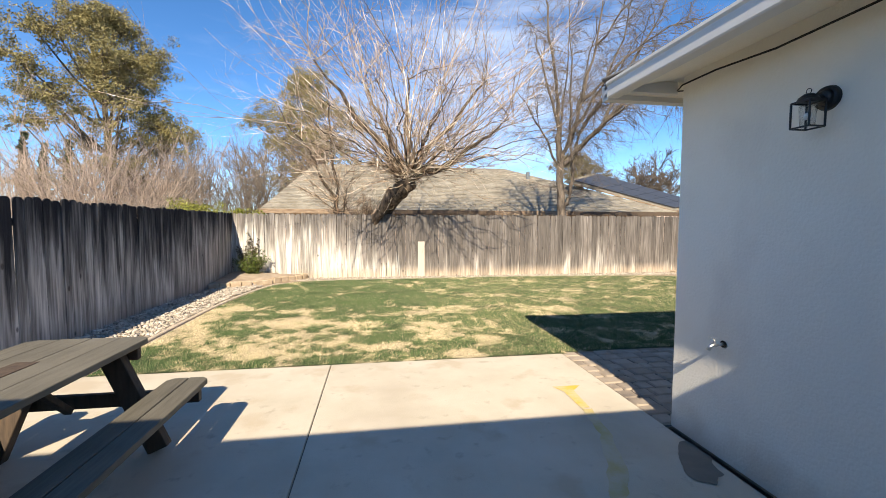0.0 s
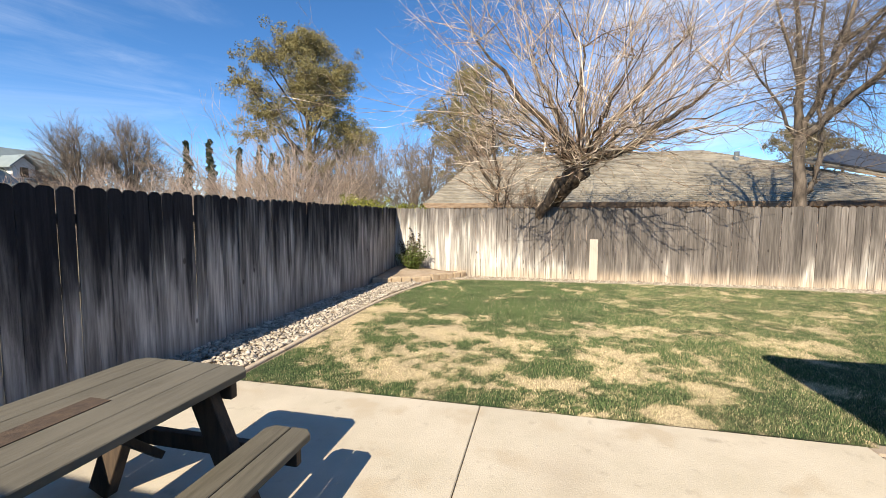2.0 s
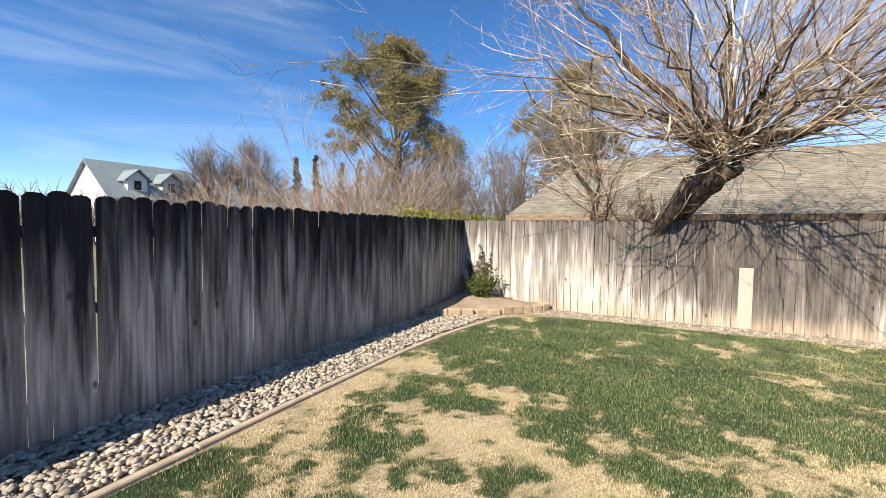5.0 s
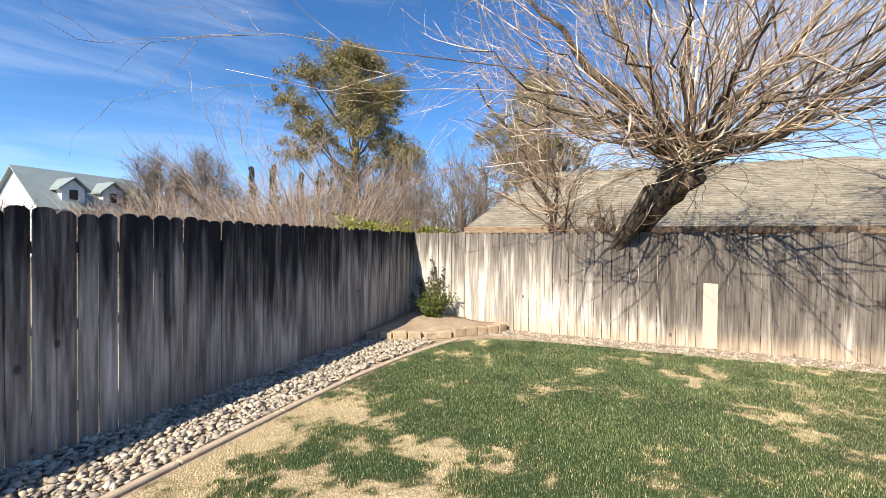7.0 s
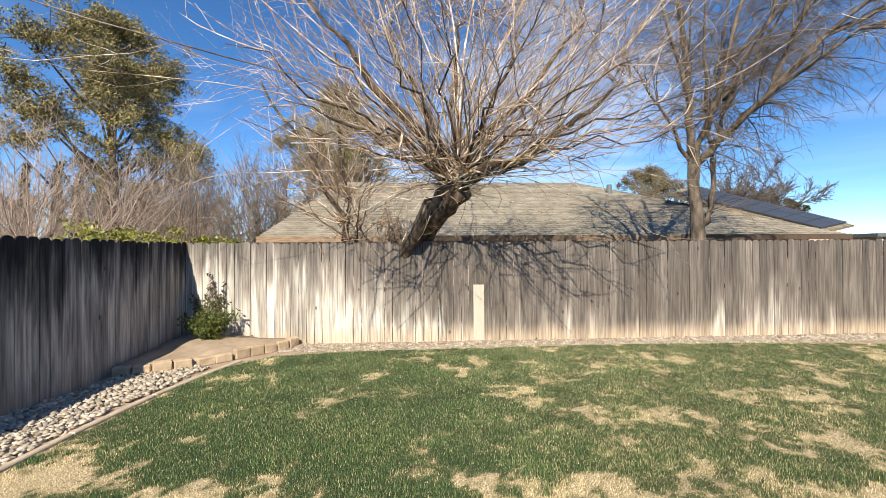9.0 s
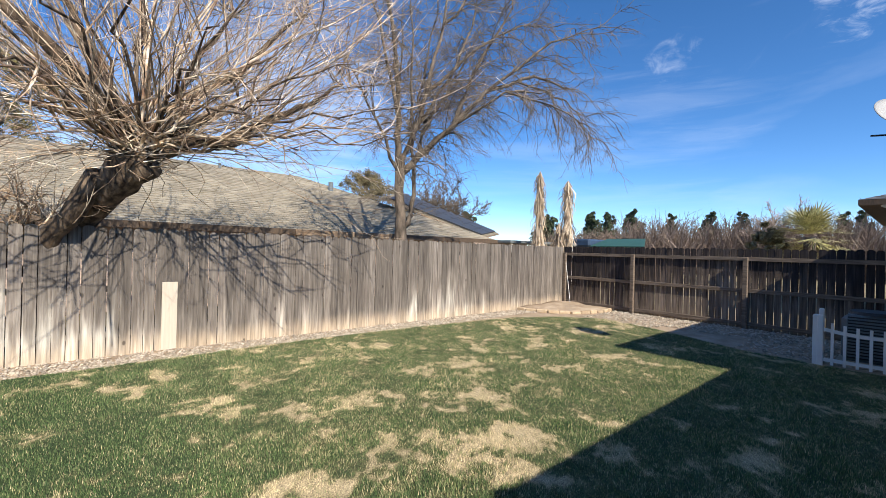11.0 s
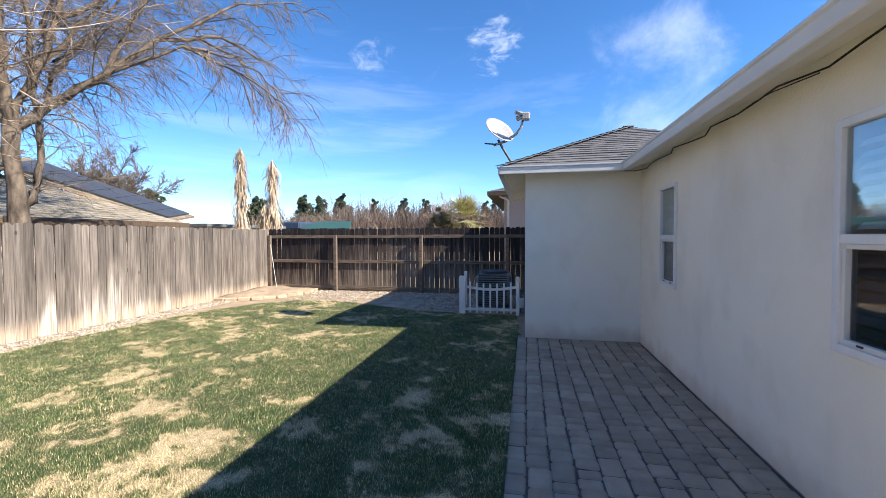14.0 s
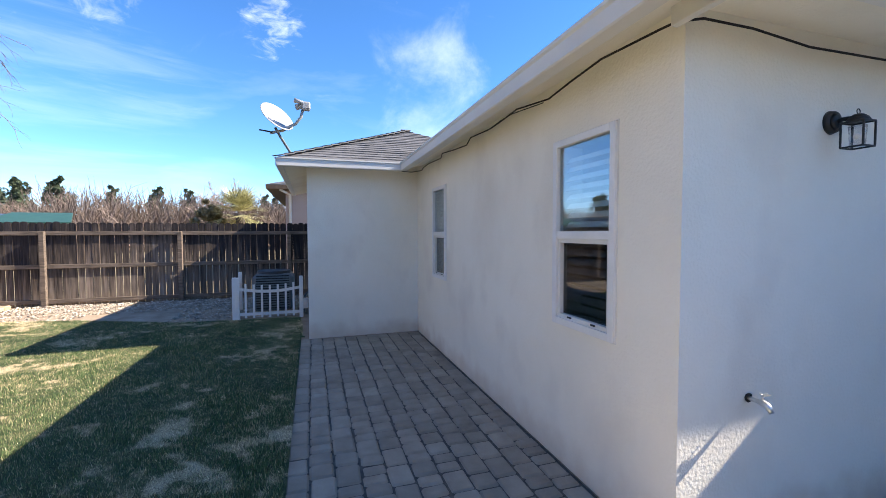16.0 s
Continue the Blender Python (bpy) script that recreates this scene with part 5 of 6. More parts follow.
        T.add(q, [0.009, 0.008, 0.007, 0.006, 0.005, 0.004, 0.002], 3)
    tagged(T.make("crown", TWIG, e), kind="stuff")


def bare_tree(name, at, height, seed, m1, m2, label, r0=0.18, fork=0.3, width=0.6, first=6, droop=0.0, twig=1.0, lean=(0, 0), rmin=0.004, cat="tree", levels=3, base_r=None):
    """A leafless tree: a trunk that forks again and again, down to twigs."""
    rng = random.Random(seed)
    e = tagged(empty(name, at), label, cat)
    trunk, T = Tubes(), Tubes()

    def grow(p, d, length, r, level):
        segs = 5
        q = wander(rng, p, d, length, segs, 0.13, Vector((0, 0, 0.12 if level < 2 else -droop)))
        tgt = trunk if level < 2 else T
        rad = [max(rmin, r * (1 - 0.5 * k / segs)) for k in range(segs + 1)]
        if level == 1:
            tgt = Tubes()
            tgt.add(q, rad, 7)
            tgt.make("limb", m1, e)
        else:
            tgt.add(q, rad, 4)
        if level:
            side_twigs(rng, T, q, max(rmin, r * 0.5), int(4 * twig), length * 0.45, 0.14, Vector((0, 0, -droop)), 0.85, 0.15, 3, rmin)
        if level >= levels:
            side_twigs(rng, T, q, max(rmin, r * 0.7), int(5 * twig), length * 0.5, 0.13, Vector((0, 0, -droop)), 0.8, 0.1, 2, rmin)
            return
        n = first if level == 0 else rng.randint(3, 4)
        for i in range(n):
            k = rng.randint(2, segs) if level else segs
            side = Vector((rng.gauss(0, 1), rng.gauss(0, 1), rng.gauss(0, 0.4))).normalized()
            dd = (q[k] - q[k - 1]).normalized() + side * width * rng.uniform(0.6, 1.3)
            grow(q[k], dd, length * rng.uniform(0.62, 0.85), rad[k] * rng.uniform(0.6, 0.8), level + 1)

    p0 = Vector((0, 0, 0))
    q = wander(rng, p0, Vector((lean[0], lean[1], 1)), height * fork, 4, 0.04)
    trunk.add(q, [r0 * 1.25, r0 * 1.05, r0, r0 * 0.95, r0 * 0.9], 10)
    for i in range(first):
        az = 2 * math.pi * (i + rng.random() * 0.6) / first
        grow(q[-1], Vector((math.cos(az) * width, math.sin(az) * width, 1.0)), height * (1 - fork) * 0.42, r0 * 0.62, 1)
    trunk.make("trunk", m1, e)
    tagged(T.make("crown", m2, e), kind="stuff")
    return e


def shrub_mass(name, at, height, spread, stems, seed, m, label, twigs=6, r=0.02):
    """Many bare stems rising from one foot and fanning out."""
    rng = random.Random(seed)
    e = tagged(empty(name, at), label, "bare shrub")
    T = Tubes()
    for i in range(stems):
        az = rng.uniform(0, 2 * math.pi)
        s = rng.uniform(0, spread)
        q = wander(rng, Vector((math.cos(az) * s * 0.25, math.sin(az) * s * 0.25, 0)), Vector((math.cos(az) * s / height, math.sin(az) * s / height, 1)), height * rng.uniform(0.6, 1.05), 6, 0.08)
        S = Tubes() if i < 14 else T
        S.add(q, [r * (1 - 0.8 * k / 6) for k in range(7)], 4)
        if i < 14:
            S.make("stem", m, e)
        side_twigs(rng, T, q, r, twigs + 3, height * 0.28, 0.12, Vector((0, 0, 0.1)), 0.7, 0.15, 4, r * 0.24)
    tagged(T.make("crown", m, e), kind="stuff")
    return e


def leafy_tree(name, at, height, blobs, seed, m1, m2, label, r0=0.25, leaf=0.12, per=420, flat=0.8):
    """blobs: (x, y, z, radius) clumps that the limbs reach."""
    rng = random.Random(seed)
    e = tagged(empty(name, at), label, "tree")
    trunk = Tubes()
    topz = height * 0.8
    q = [Vector((rng.gauss(0, 0.02 * k), rng.gauss(0, 0.02 * k), topz * k / 8)) for k in range(9)]
    trunk.add(q, [r0 * (1 - 0.8 * k / 8) for k in range(9)], 9)
    cs, ss = [], []
    for x, y, z, r in blobs:
        c = Vector((x, y, z))
        k = min(7, max(1, int((z - r - math.hypot(x, y) * 0.6) / topz * 8)))
        a = q[k]
        mids = [a, a.lerp(c, 0.35) + Vector((0, 0, -0.1 * r)), a.lerp(c, 0.7), c]
        trunk.add(mids, [r0 * 0.35, r0 * 0.25, r0 * 0.16, r0 * 0.06], 6)
        for _ in range(9):
            d = Vector((rng.gauss(0, 1), rng.gauss(0, 1), rng.gauss(0, 0.7))).normalized() * r * rng.uniform(0.45, 1.0)
            cs.append(c + d)
            ss.append(r * rng.uniform(0.22, 0.45))
            trunk.add([c.lerp(a, 0.2), c + d * 0.6, c + d], [r0 * 0.06, r0 * 0.04, r0 * 0.015], 4)
    trunk.make("trunk", m1, e)
    leaf_cloud([tuple(c) for c in cs], ss, max(4, per // 9), leaf, seed, "crown", m2, e, flat)
    return e


willow()
def elm():
    """A forked trunk with slender rising limbs, one long limb arching outwards, and drooping wiry twigs."""
    rng = random.Random(35)
    e = tagged(empty("bare_elm", (6.15, 12.85, -0.05)), "leafless tree with forked grey trunk and drooping twigs behind the fence", "tree")
    V = Vector
    t = Tubes()
    t.add([V((0, 0, 0)), V((0.02, 0, 1.0)), V((0.06, 0, 1.9)), V((0.04, 0, 2.5)), V((-0.03, 0, 3.1)), V((0.0, 0, 3.6))], [0.2, 0.165, 0.155, 0.125, 0.115, 0.13], 12)
    t.make("trunk", BARK2, e)
    limbs = [([(0, 0, 3.5), (-0.13, -0.1, 4.7), (-0.2, 0.0, 6.2), (-0.55, 0, 8.2), (-0.7, 0, 9.8)], 0.085), ([(0, 0, 3.5), (0.22, -0.1, 4.3), (0.6, -0.2, 5.6), (1.0, -0.3, 7.4), (1.4, -0.3, 9.6)], 0.08),
             ([(0, 0, 3.5), (0.35, -0.25, 3.95), (1.1, -0.7, 4.8), (1.8, -1.1, 5.7), (2.9, -1.7, 6.2), (3.9, -2.2, 6.0)], 0.095), ([(1.1, -0.7, 4.8), (1.7, -0.7, 6.2), (2.6, -0.9, 7.8), (3.2, -1.0, 9.2)], 0.06),
             ([(0, 0, 3.5), (0.1, 0.3, 4.5), (0.5, 0.9, 6.2), (0.9, 1.4, 8.7)], 0.06), ([(0.06, 0, 2.1), (0.33, -0.02, 2.5), (0.42, 0, 3.2), (0.38, 0.1, 4.2), (0.85, 0.3, 6.0), (1.5, 0.6, 8.8)], 0.075),
             ([(-0.03, 0, 3.4), (-0.45, 0, 4.3), (-1.0, 0.1, 5.2), (-1.5, 0.1, 5.9)], 0.045), ([(0.6, -0.2, 5.6), (1.8, -0.7, 6.9), (2.9, -1.2, 7.7), (3.7, -1.6, 7.8)], 0.045),
             ([(-0.13, -0.1, 4.7), (-0.7, -0.2, 6.4), (-1.2, -0.2, 8.0)], 0.05), ([(0.35, -0.25, 3.95), (1.0, 0.1, 5.2), (2.0, 0.2, 6.6), (2.9, 0.3, 8.2)], 0.06), ([(1.8, -1.1, 5.7), (2.9, -2.2, 6.9), (3.8, -2.9, 7.3)], 0.04),
             ([(0.35, -0.3, 3.95), (0.9, -1.0, 4.7), (1.6, -1.9, 5.4), (2.3, -2.6, 5.4)], 0.05), ([(2.5, -1.5, 6.0), (3.3, -2.4, 5.5), (3.6, -2.8, 4.9)], 0.028), ([(1.6, -1.9, 5.4), (2.6, -2.9, 4.9), (3.1, -3.4, 4.2)], 0.026),
             ([(0.9, 0.3, 5.0), (2.2, 0.9, 6.2), (3.0, 1.3, 7.0), (3.7, 1.4, 7.0)], 0.045),
             ([(0.25, -0.1, 4.4), (1.2, -0.3, 6.0), (1.9, -0.4, 7.6), (2.2, -0.5, 9.4)], 0.055), ([(1.0, -0.3, 7.4), (1.9, -0.8, 8.6), (2.6, -1.2, 9.6)], 0.035), ([(0.4, 0.1, 4.3), (0.4, 0.2, 6.4), (0.3, 0.3, 9.2)], 0.045)]
    T = Tubes()
    for pts, r in limbs:
        pts = [V(p) for p in pts]
        q = []
        for a, b in zip(pts, pts[1:]):
            q += [a.lerp(b, k / 4) + V((rng.gauss(0, 0.035), rng.gauss(0, 0.035), rng.gauss(0, 0.03))) * (k > 0) for k in range(4)]
        q.append(pts[-1])
        n = len(q) - 1
        t = Tubes()
        t.add(q, [r * (1 - 0.8 * k / n) for k in range(n + 1)], 8)
        t.make("limb", BARK2, e)
        length = sum((a - b).length for a, b in zip(q, q[1:]))
        for _ in range(int(length * 7)):
            u = rng.uniform(0.16, 1.0) * n
            k = min(int(u), n - 1)
            p = q[k].lerp(q[k + 1], u - k)
            d = (q[k + 1] - q[k]).normalized()
            side = V((rng.gauss(0.25, 0.8), rng.gauss(-0.1, 0.8), rng.gauss(0.1, 0.5)))
            l = rng.uniform(0.6, 1.9) * (1.05 - 0.3 * u / n)
            rr = 0.012 * rng.uniform(0.7, 1.5)
            w = wander(rng, p, d * 0.55 + side * 0.8, l, 7, 0.17, V((0, 0, -0.75)))
            T.add(w, [rr * (1 - 0.7 * m / 7) for m in range(8)], 4)
            side_twigs(rng, T, w, rr, 7, 0.62, 0.2, V((0, 0, -0.55)), 0.9, 0.12, 3, 0.0036)
    tagged(T.make("crown", TWIG2, e), kind="stuff")


elm()


def eucalyptus(at, h, seed, label, m=LEAF_EUC, spread=0.33, low=0.26, n=52, dense=95000):
    """An open evergreen: a forked trunk with many loose sprays of small leaves, gaps of sky between."""
    rng = random.Random(seed)
    e = tagged(empty("eucalyptus", at), label, "tree")
    trunk = Tubes()
    q = [Vector((0.03 * k * rng.gauss(0, 0.6), 0.03 * k * rng.gauss(0, 0.6), h * 0.85 * k / 8)) for k in range(9)]
    trunk.add(q, [0.3 * (1 - 0.85 * k / 8) for k in range(9)], 9)
    cs, ss = [], []
    for i in range(n):
        z = h * (low + (1 - low) * rng.random() ** 0.8)
        w = spread * h * math.sin(math.pi * min(1, max(0.05, (z / h - low + 0.12) / (1.12 - low)))) ** 0.6
        a = rng.uniform(0, 6.3)
        c = Vector((w * math.cos(a) * rng.uniform(0.25, 1), w * math.sin(a) * rng.uniform(0.25, 1), z))
        k = min(7, max(2, int((z - c.xy.length * 0.8) / (h * 0.85) * 8)))
        mids = [q[k], q[k].lerp(c, 0.4) + Vector((0, 0, -0.3)), c]
        trunk.add(mids, [0.09, 0.06, 0.02], 5)
        for _ in range(16):
            d = Vector((rng.gauss(0, 1), rng.gauss(0, 1), rng.gauss(0, 0.65))) * h * 0.048
            cs.append(tuple(c + d))
            ss.append(h * rng.uniform(0.018, 0.045))
            trunk.add([c, c + d * 0.6, c + d], [0.02, 0.014, 0.007], 3)
    trunk.make("trunk", BARK2, e)
    tagged(leaf_cloud(cs, ss, max(4, dense // len(cs)), 0.058, seed, "crown", m, e, 0.9, 0.4), kind="stuff")
    return e


eucalyptus((-13.4, 23.5, -0.06), 11.9, 5, "tall olive-green eucalyptus with an open uneven crown", LEAF_EUC, 0.36)
eucalyptus((-4.9, 33.0, -0.06), 12.6, 8, "olive eucalyptus with yellowing foliage beyond the roof", LEAF_EUC, 0.42, 0.2)
eucalyptus((-15.5, 33.0, -0.06), 7.5, 18, "grey-green evergreen low in the tree line", LEAF_EUC, 0.5, 0.12, 30, 16000)
eucalyptus((-3.6, 31.0, -0.06), 8.2, 19, "olive evergreen behind the neighbouring roof", LEAF_EUC, 0.4, 0.2, 30, 14000)
shrub_mass("bare_shrub", (-8.8, 14.5, -0.06), 4.7, 3.8, 85, 41, TWIG3, "tangled leafless pinkish shrub beyond the side fence")
shrub_mass("bare_shrub", (-12.0, 12.5, -0.06), 3.2, 3.6, 60, 42, TWIG3, "leafless brushy shrub beyond the side fence")
shrub_mass("bare_shrub", (-6.9, 17.5, -0.06), 4.4, 2.8, 55, 43, TWIG2, "grey leafless shrub behind the corner", 6, 0.018)
shrub_mass("bare_shrub", (-15.0, 20.0, -0.06), 4.8, 4.4, 75, 44, TWIG3, "leafless thicket under the eucalyptus", 6, 0.03)
shrub_mass("bare_shrub", (-19.0, 16.0, -0.06), 3.6, 4.2, 60, 45, TWIG3, "leafless brown thicket beyond the fence", 6, 0.03)


def dome_tree(at, h, w, seed, label):
    """A leafless shade tree whose fine twigs end on an even dome."""
    rng = random.Random(seed)
    e = tagged(empty("bare_tree", at), label, "tree")
    t, T = Tubes(), Tubes()
    t.add([Vector((0, 0, 0)), Vector((0.1, 0, h * 0.15)), Vector((0, 0, h * 0.3))], [0.32, 0.27, 0.24], 8)
    t.make("trunk", BARK2, e)
    for i in range(46):
        az, el = rng.uniform(0, 6.3), math.asin(rng.uniform(0.02, 1.0))
        tip = Vector((w * math.cos(az) * math.cos(el), w * math.sin(az) * math.cos(el), h * 0.36 + h * 0.62 * math.sin(el))) * rng.uniform(0.9, 1.0)
        a = Vector((0, 0, h * rng.uniform(0.2, 0.32)))
        q = [a.lerp(tip, k / 6) + Vector((rng.gauss(0, 0.1), rng.gauss(0, 0.1), 0.07 * h * math.sin(math.pi * k / 6) + rng.gauss(0, 0.06))) * (0 < k < 6) for k in range(7)]
        T.add(q, [0.09 * (1 - 0.85 * k / 6) for k in range(7)], 4)
        side_twigs(rng, T, q, 0.04, 24, h * 0.16, 0.15, Vector((0, 0, 0.2)), 0.7, 0.35, 5, 0.011)
    tagged(T.make("crown", TWIG2, e), kind="stuff")


shrub_mass("bare_shrub", (-37.5, 29.5, -0.06), 6.0, 7.0, 60, 48, TWIG4, "brown leafless brush under the round trees", 6, 0.05)
shrub_mass("bare_shrub", (-13.0, 26.0, -0.06), 6.4, 6.0, 80, 49, TWIG4, "brown leafless brush around the eucalyptus trunk", 6, 0.035)
dome_tree((-42.1, 31.3, -0.06), 10.9, 3.3, 51, "rounded leafless tree in the distance")
dome_tree((-40.0, 34.6, -0.06), 11.4, 3.2, 52, "rounded leafless tree beside a white house")
bare_tree("bare_tree", (-24.0, 25.0, -0.06), 6.8, 53, BARK2, TWIG2, "low leafless orchard tree", 0.2, 0.2, 0.9, 5, 0.0, 1.2, (0, 0), 0.014)
bare_tree("bare_tree", (-6.2, 27.0, -0.06), 8.5, 54, BARK2, TWIG2, "thin leafless tree beyond the roof", 0.16, 0.25, 0.5, 5, 0.0, 1.3, (0, 0), 0.011)
bare_tree("bare_tree", (21.6, 30.0, -0.06), 8.4, 55, BARK2, BARK2, "dark leafless tree behind the neighbouring roof", 0.22, 0.25, 0.8, 6, 0.0, 2.4, (0, 0), 0.02)
bare_tree("bare_tree", (46.0, 13.5, -0.06), 7.0, 56, BARK2, TWIG3, "tall leafless tree in the far line", 0.22, 0.25, 0.45, 5, 0.0, 1.3, (0, 0), 0.02)
eucalyptus((18.1, 34.6, -0.06), 7.8, 23, "round grey-olive oak beyond the neighbouring roof", LEAF_OAK, 0.42, 0.42, 40, 34000)["category"] = "oak"
shrub_mass("bare_shrub", (-10.5, 24.0, -0.06), 6.0, 4.5, 60, 46, TWIG3, "tall leafless brush beyond the fence corner", 6, 0.035)
shrub_mass("bare_shrub", (-5.6, 20.5, -0.06), 5.2, 2.6, 70, 47, TWIG2, "grey leafless brush beside the neighbouring roof", 6, 0.025)


def cypress(at, h, w, seed, label, m=LEAF_DARK):
    bl = [(random.Random(seed + i).uniform(-0.2, 0.2) * w, random.Random(seed + i + 9).uniform(-0.2, 0.2) * w, h * (0.10 + 0.85 * i / 21), w * (1 - 0.93 * i / 21) + 0.08) for i in range(22)]
    return leafy_tree("conifer", at, h, bl, seed, BARK2, m, label, 0.12, 0.2, 260, 1.2)


for i, (x, y, h, w) in enumerate([(-31.5, 33.0, 8.8, 0.6), (-30.2, 34.3, 9.2, 0.6), (-28.4, 36.0, 8.6, 0.5), (-27.0, 37.0, 9.0, 0.6), (-26.0, 37.5, 8.2, 0.5), (-24.6, 38.0, 8.6, 0.5)]):
    cypress((x, y, -0.06), h, w, 70 + i, "narrow dark cypress in a distant row")["group"] = "row of distant cypresses"
for i, (x, y, h, w) in enumerate([(50, 33, 5.4, 1.8), (55, 30, 6.0, 1.9), (60, 27, 5.6, 1.5), (62, 23, 5.8, 1.7), (66, 20.5, 6.0, 1.6), (60, 36, 6.4, 2.2), (72, 14, 6.6, 1.3), (74, 11.5, 6.2, 1.2), (70, 9.5, 6.0, 1.2), (42, 34, 4.4, 2.0), (38, 44, 5.0, 2.2)]):
    cypress((x, y, -0.06), h + 1.9, w * 1.3, 90 + i, "dark evergreen in the far tree line")["group"] = "far evergreens"


def far_brush():
    rng = random.Random(77)
    T = Tubes()
    for i in range(2300):
        a = rng.uniform(-0.02, 0.62)
        d = rng.uniform(44, 60)
        p = Vector((d * math.cos(a), 4.3 + d * math.sin(a), -0.06))
        h = rng.uniform(3.4, 5.9) * (1.0 if a < 0.45 else 0.75)
        q = wander(rng, p, Vector((rng.gauss(0, 0.25), rng.gauss(0, 0.25), 1)), h, 4, 0.12)
        T.add(q, [0.06, 0.055, 0.045, 0.035, 0.015], 3)
        side_twigs(rng, T, q, 0.05, 7, 1.3, 0.15, Vector((0, 0, 0.2)), 0.8, 0.2, 0, 0.014)
    for i in range(800):
        a = rng.uniform(0.72, 1.35)
        d = rng.uniform(38, 60)
        p = Vector((-3 - d * math.sin(a), 4.3 + d * math.cos(a), -0.06))
        q = wander(rng, p, Vector((rng.gauss(0, 0.25), rng.gauss(0, 0.25), 1)), rng.uniform(3.0, 5.0), 4, 0.12)
        T.add(q, [0.06, 0.055, 0.045, 0.035, 0.015], 3)
        side_twigs(rng, T, q, 0.05, 7, 1.3, 0.15, Vector((0, 0, 0.2)), 0.8, 0.2, 0, 0.014)
    tagged(T.make("far_orchard", TWIG4, None, False), "distant leafless orchard", "orchard", kind="stuff")


far_brush()


def palm(at, h, seed):
    rng = random.Random(seed)
    e = tagged(empty("fan_palm", at), "short fan palm with yellow-green fronds", "palm")
    tube("trunk", [(0, 0, 0), (0.05, 0, h * 0.4), (0, 0, h * 0.6)], [0.3, 0.28, 0.26], BARK2, e)
    v, f = [], []
    for i in range(95):
        az, el = rng.uniform(0, 6.3), rng.uniform(-0.9, 1.5)
        d = Vector((math.cos(az) * math.cos(el), math.sin(az) * math.cos(el), math.sin(el)))
        b = Vector((0, 0, h * 0.6))
        c = b + d * rng.uniform(0.3, 1.35)
        s = d.cross(Vector((0, 0, 1))).normalized()
        for k in range(9):
            t = (k - 4) / 4 * 1.0
            tip = c + (d * math.cos(t) + s * math.sin(t)) * 1.05 + Vector((0, 0, -0.15 * abs(t)))
            n0 = len(v)
            w = (d * -math.sin(t) + s * math.cos(t)) * 0.035
            m = c.lerp(tip, 0.5)
            v += [c, m + w, tip, m - w]
            f.append((n0, n0 + 1, n0 + 2, n0 + 3))
    obj("crown", v, f, LEAF_PALM, e)


palm((31.0, 8.8, -0.06), 4.9, 3)
leafy_tree("citrus_tree", (31.5, 10.6, -0.06), 4.3, [(0.1, 0.1, 3.2, 0.7), (0, -0.3, 2.6, 0.9), (0, 0.3, 2.3, 0.8)], 64, BARK2, LEAF_OAK, "olive-green bush beside the palm", 0.12, 0.11, 1500)


def dead_column(at, h, seed):
    """A dead banana-like stalk hung with dry fronds."""
    rng = random.Random(seed)
    e = tagged(empty("dead_palm", at), "dead stalk shaggy with hanging dry fronds", "dead palm", "pair of dead stalks")
    tube("stalk", [(0, 0, 0), (0.02, 0, h * 0.6), (0.0, 0.0, h * 0.98)], [0.2, 0.16, 0.04], THATCH, e)
    v, f = [], []
    for i in range(620):
        z = h * (1 - rng.random() ** 1.3 * 0.75)
        az = rng.uniform(0, 6.3)
        lump = noise.noise(Vector((math.cos(az) * 0.8, math.sin(az) * 0.8, z * 2.2 + seed)))
        r = 0.02 + (0.25 + 0.3 * lump) * (1 - z / h) ** 0.6
        a = Vector((math.cos(az) * r, math.sin(az) * r, z))
        l = rng.uniform(0.3, 0.9)
        b = a + Vector((math.cos(az) * 0.04 + rng.gauss(0, 0.09), math.sin(az) * 0.08 + rng.gauss(0, 0.08), -l * 0.5))
        c = b + Vector((rng.gauss(0, 0.05), rng.gauss(0, 0.05), -l * 0.5))
        s = Vector((-math.sin(az), math.cos(az), 0)) * rng.uniform(0.008, 0.028)
        n0 = len(v)
        v += [a - s * 0.4, a + s * 0.4, b + s, b - s, c]
        f += [(n0, n0 + 1, n0 + 2, n0 + 3), (n0 + 3, n0 + 2, n0 + 4)]
    obj("fronds", v, f, THATCH, e)


dead_column((15.0, 15.3, -0.06), 5.15, 4)
dead_column((15.5, 14.25, -0.06), 4.7, 6)
dead_column((15.3, 14.5, -0.06), 2.9, 7)


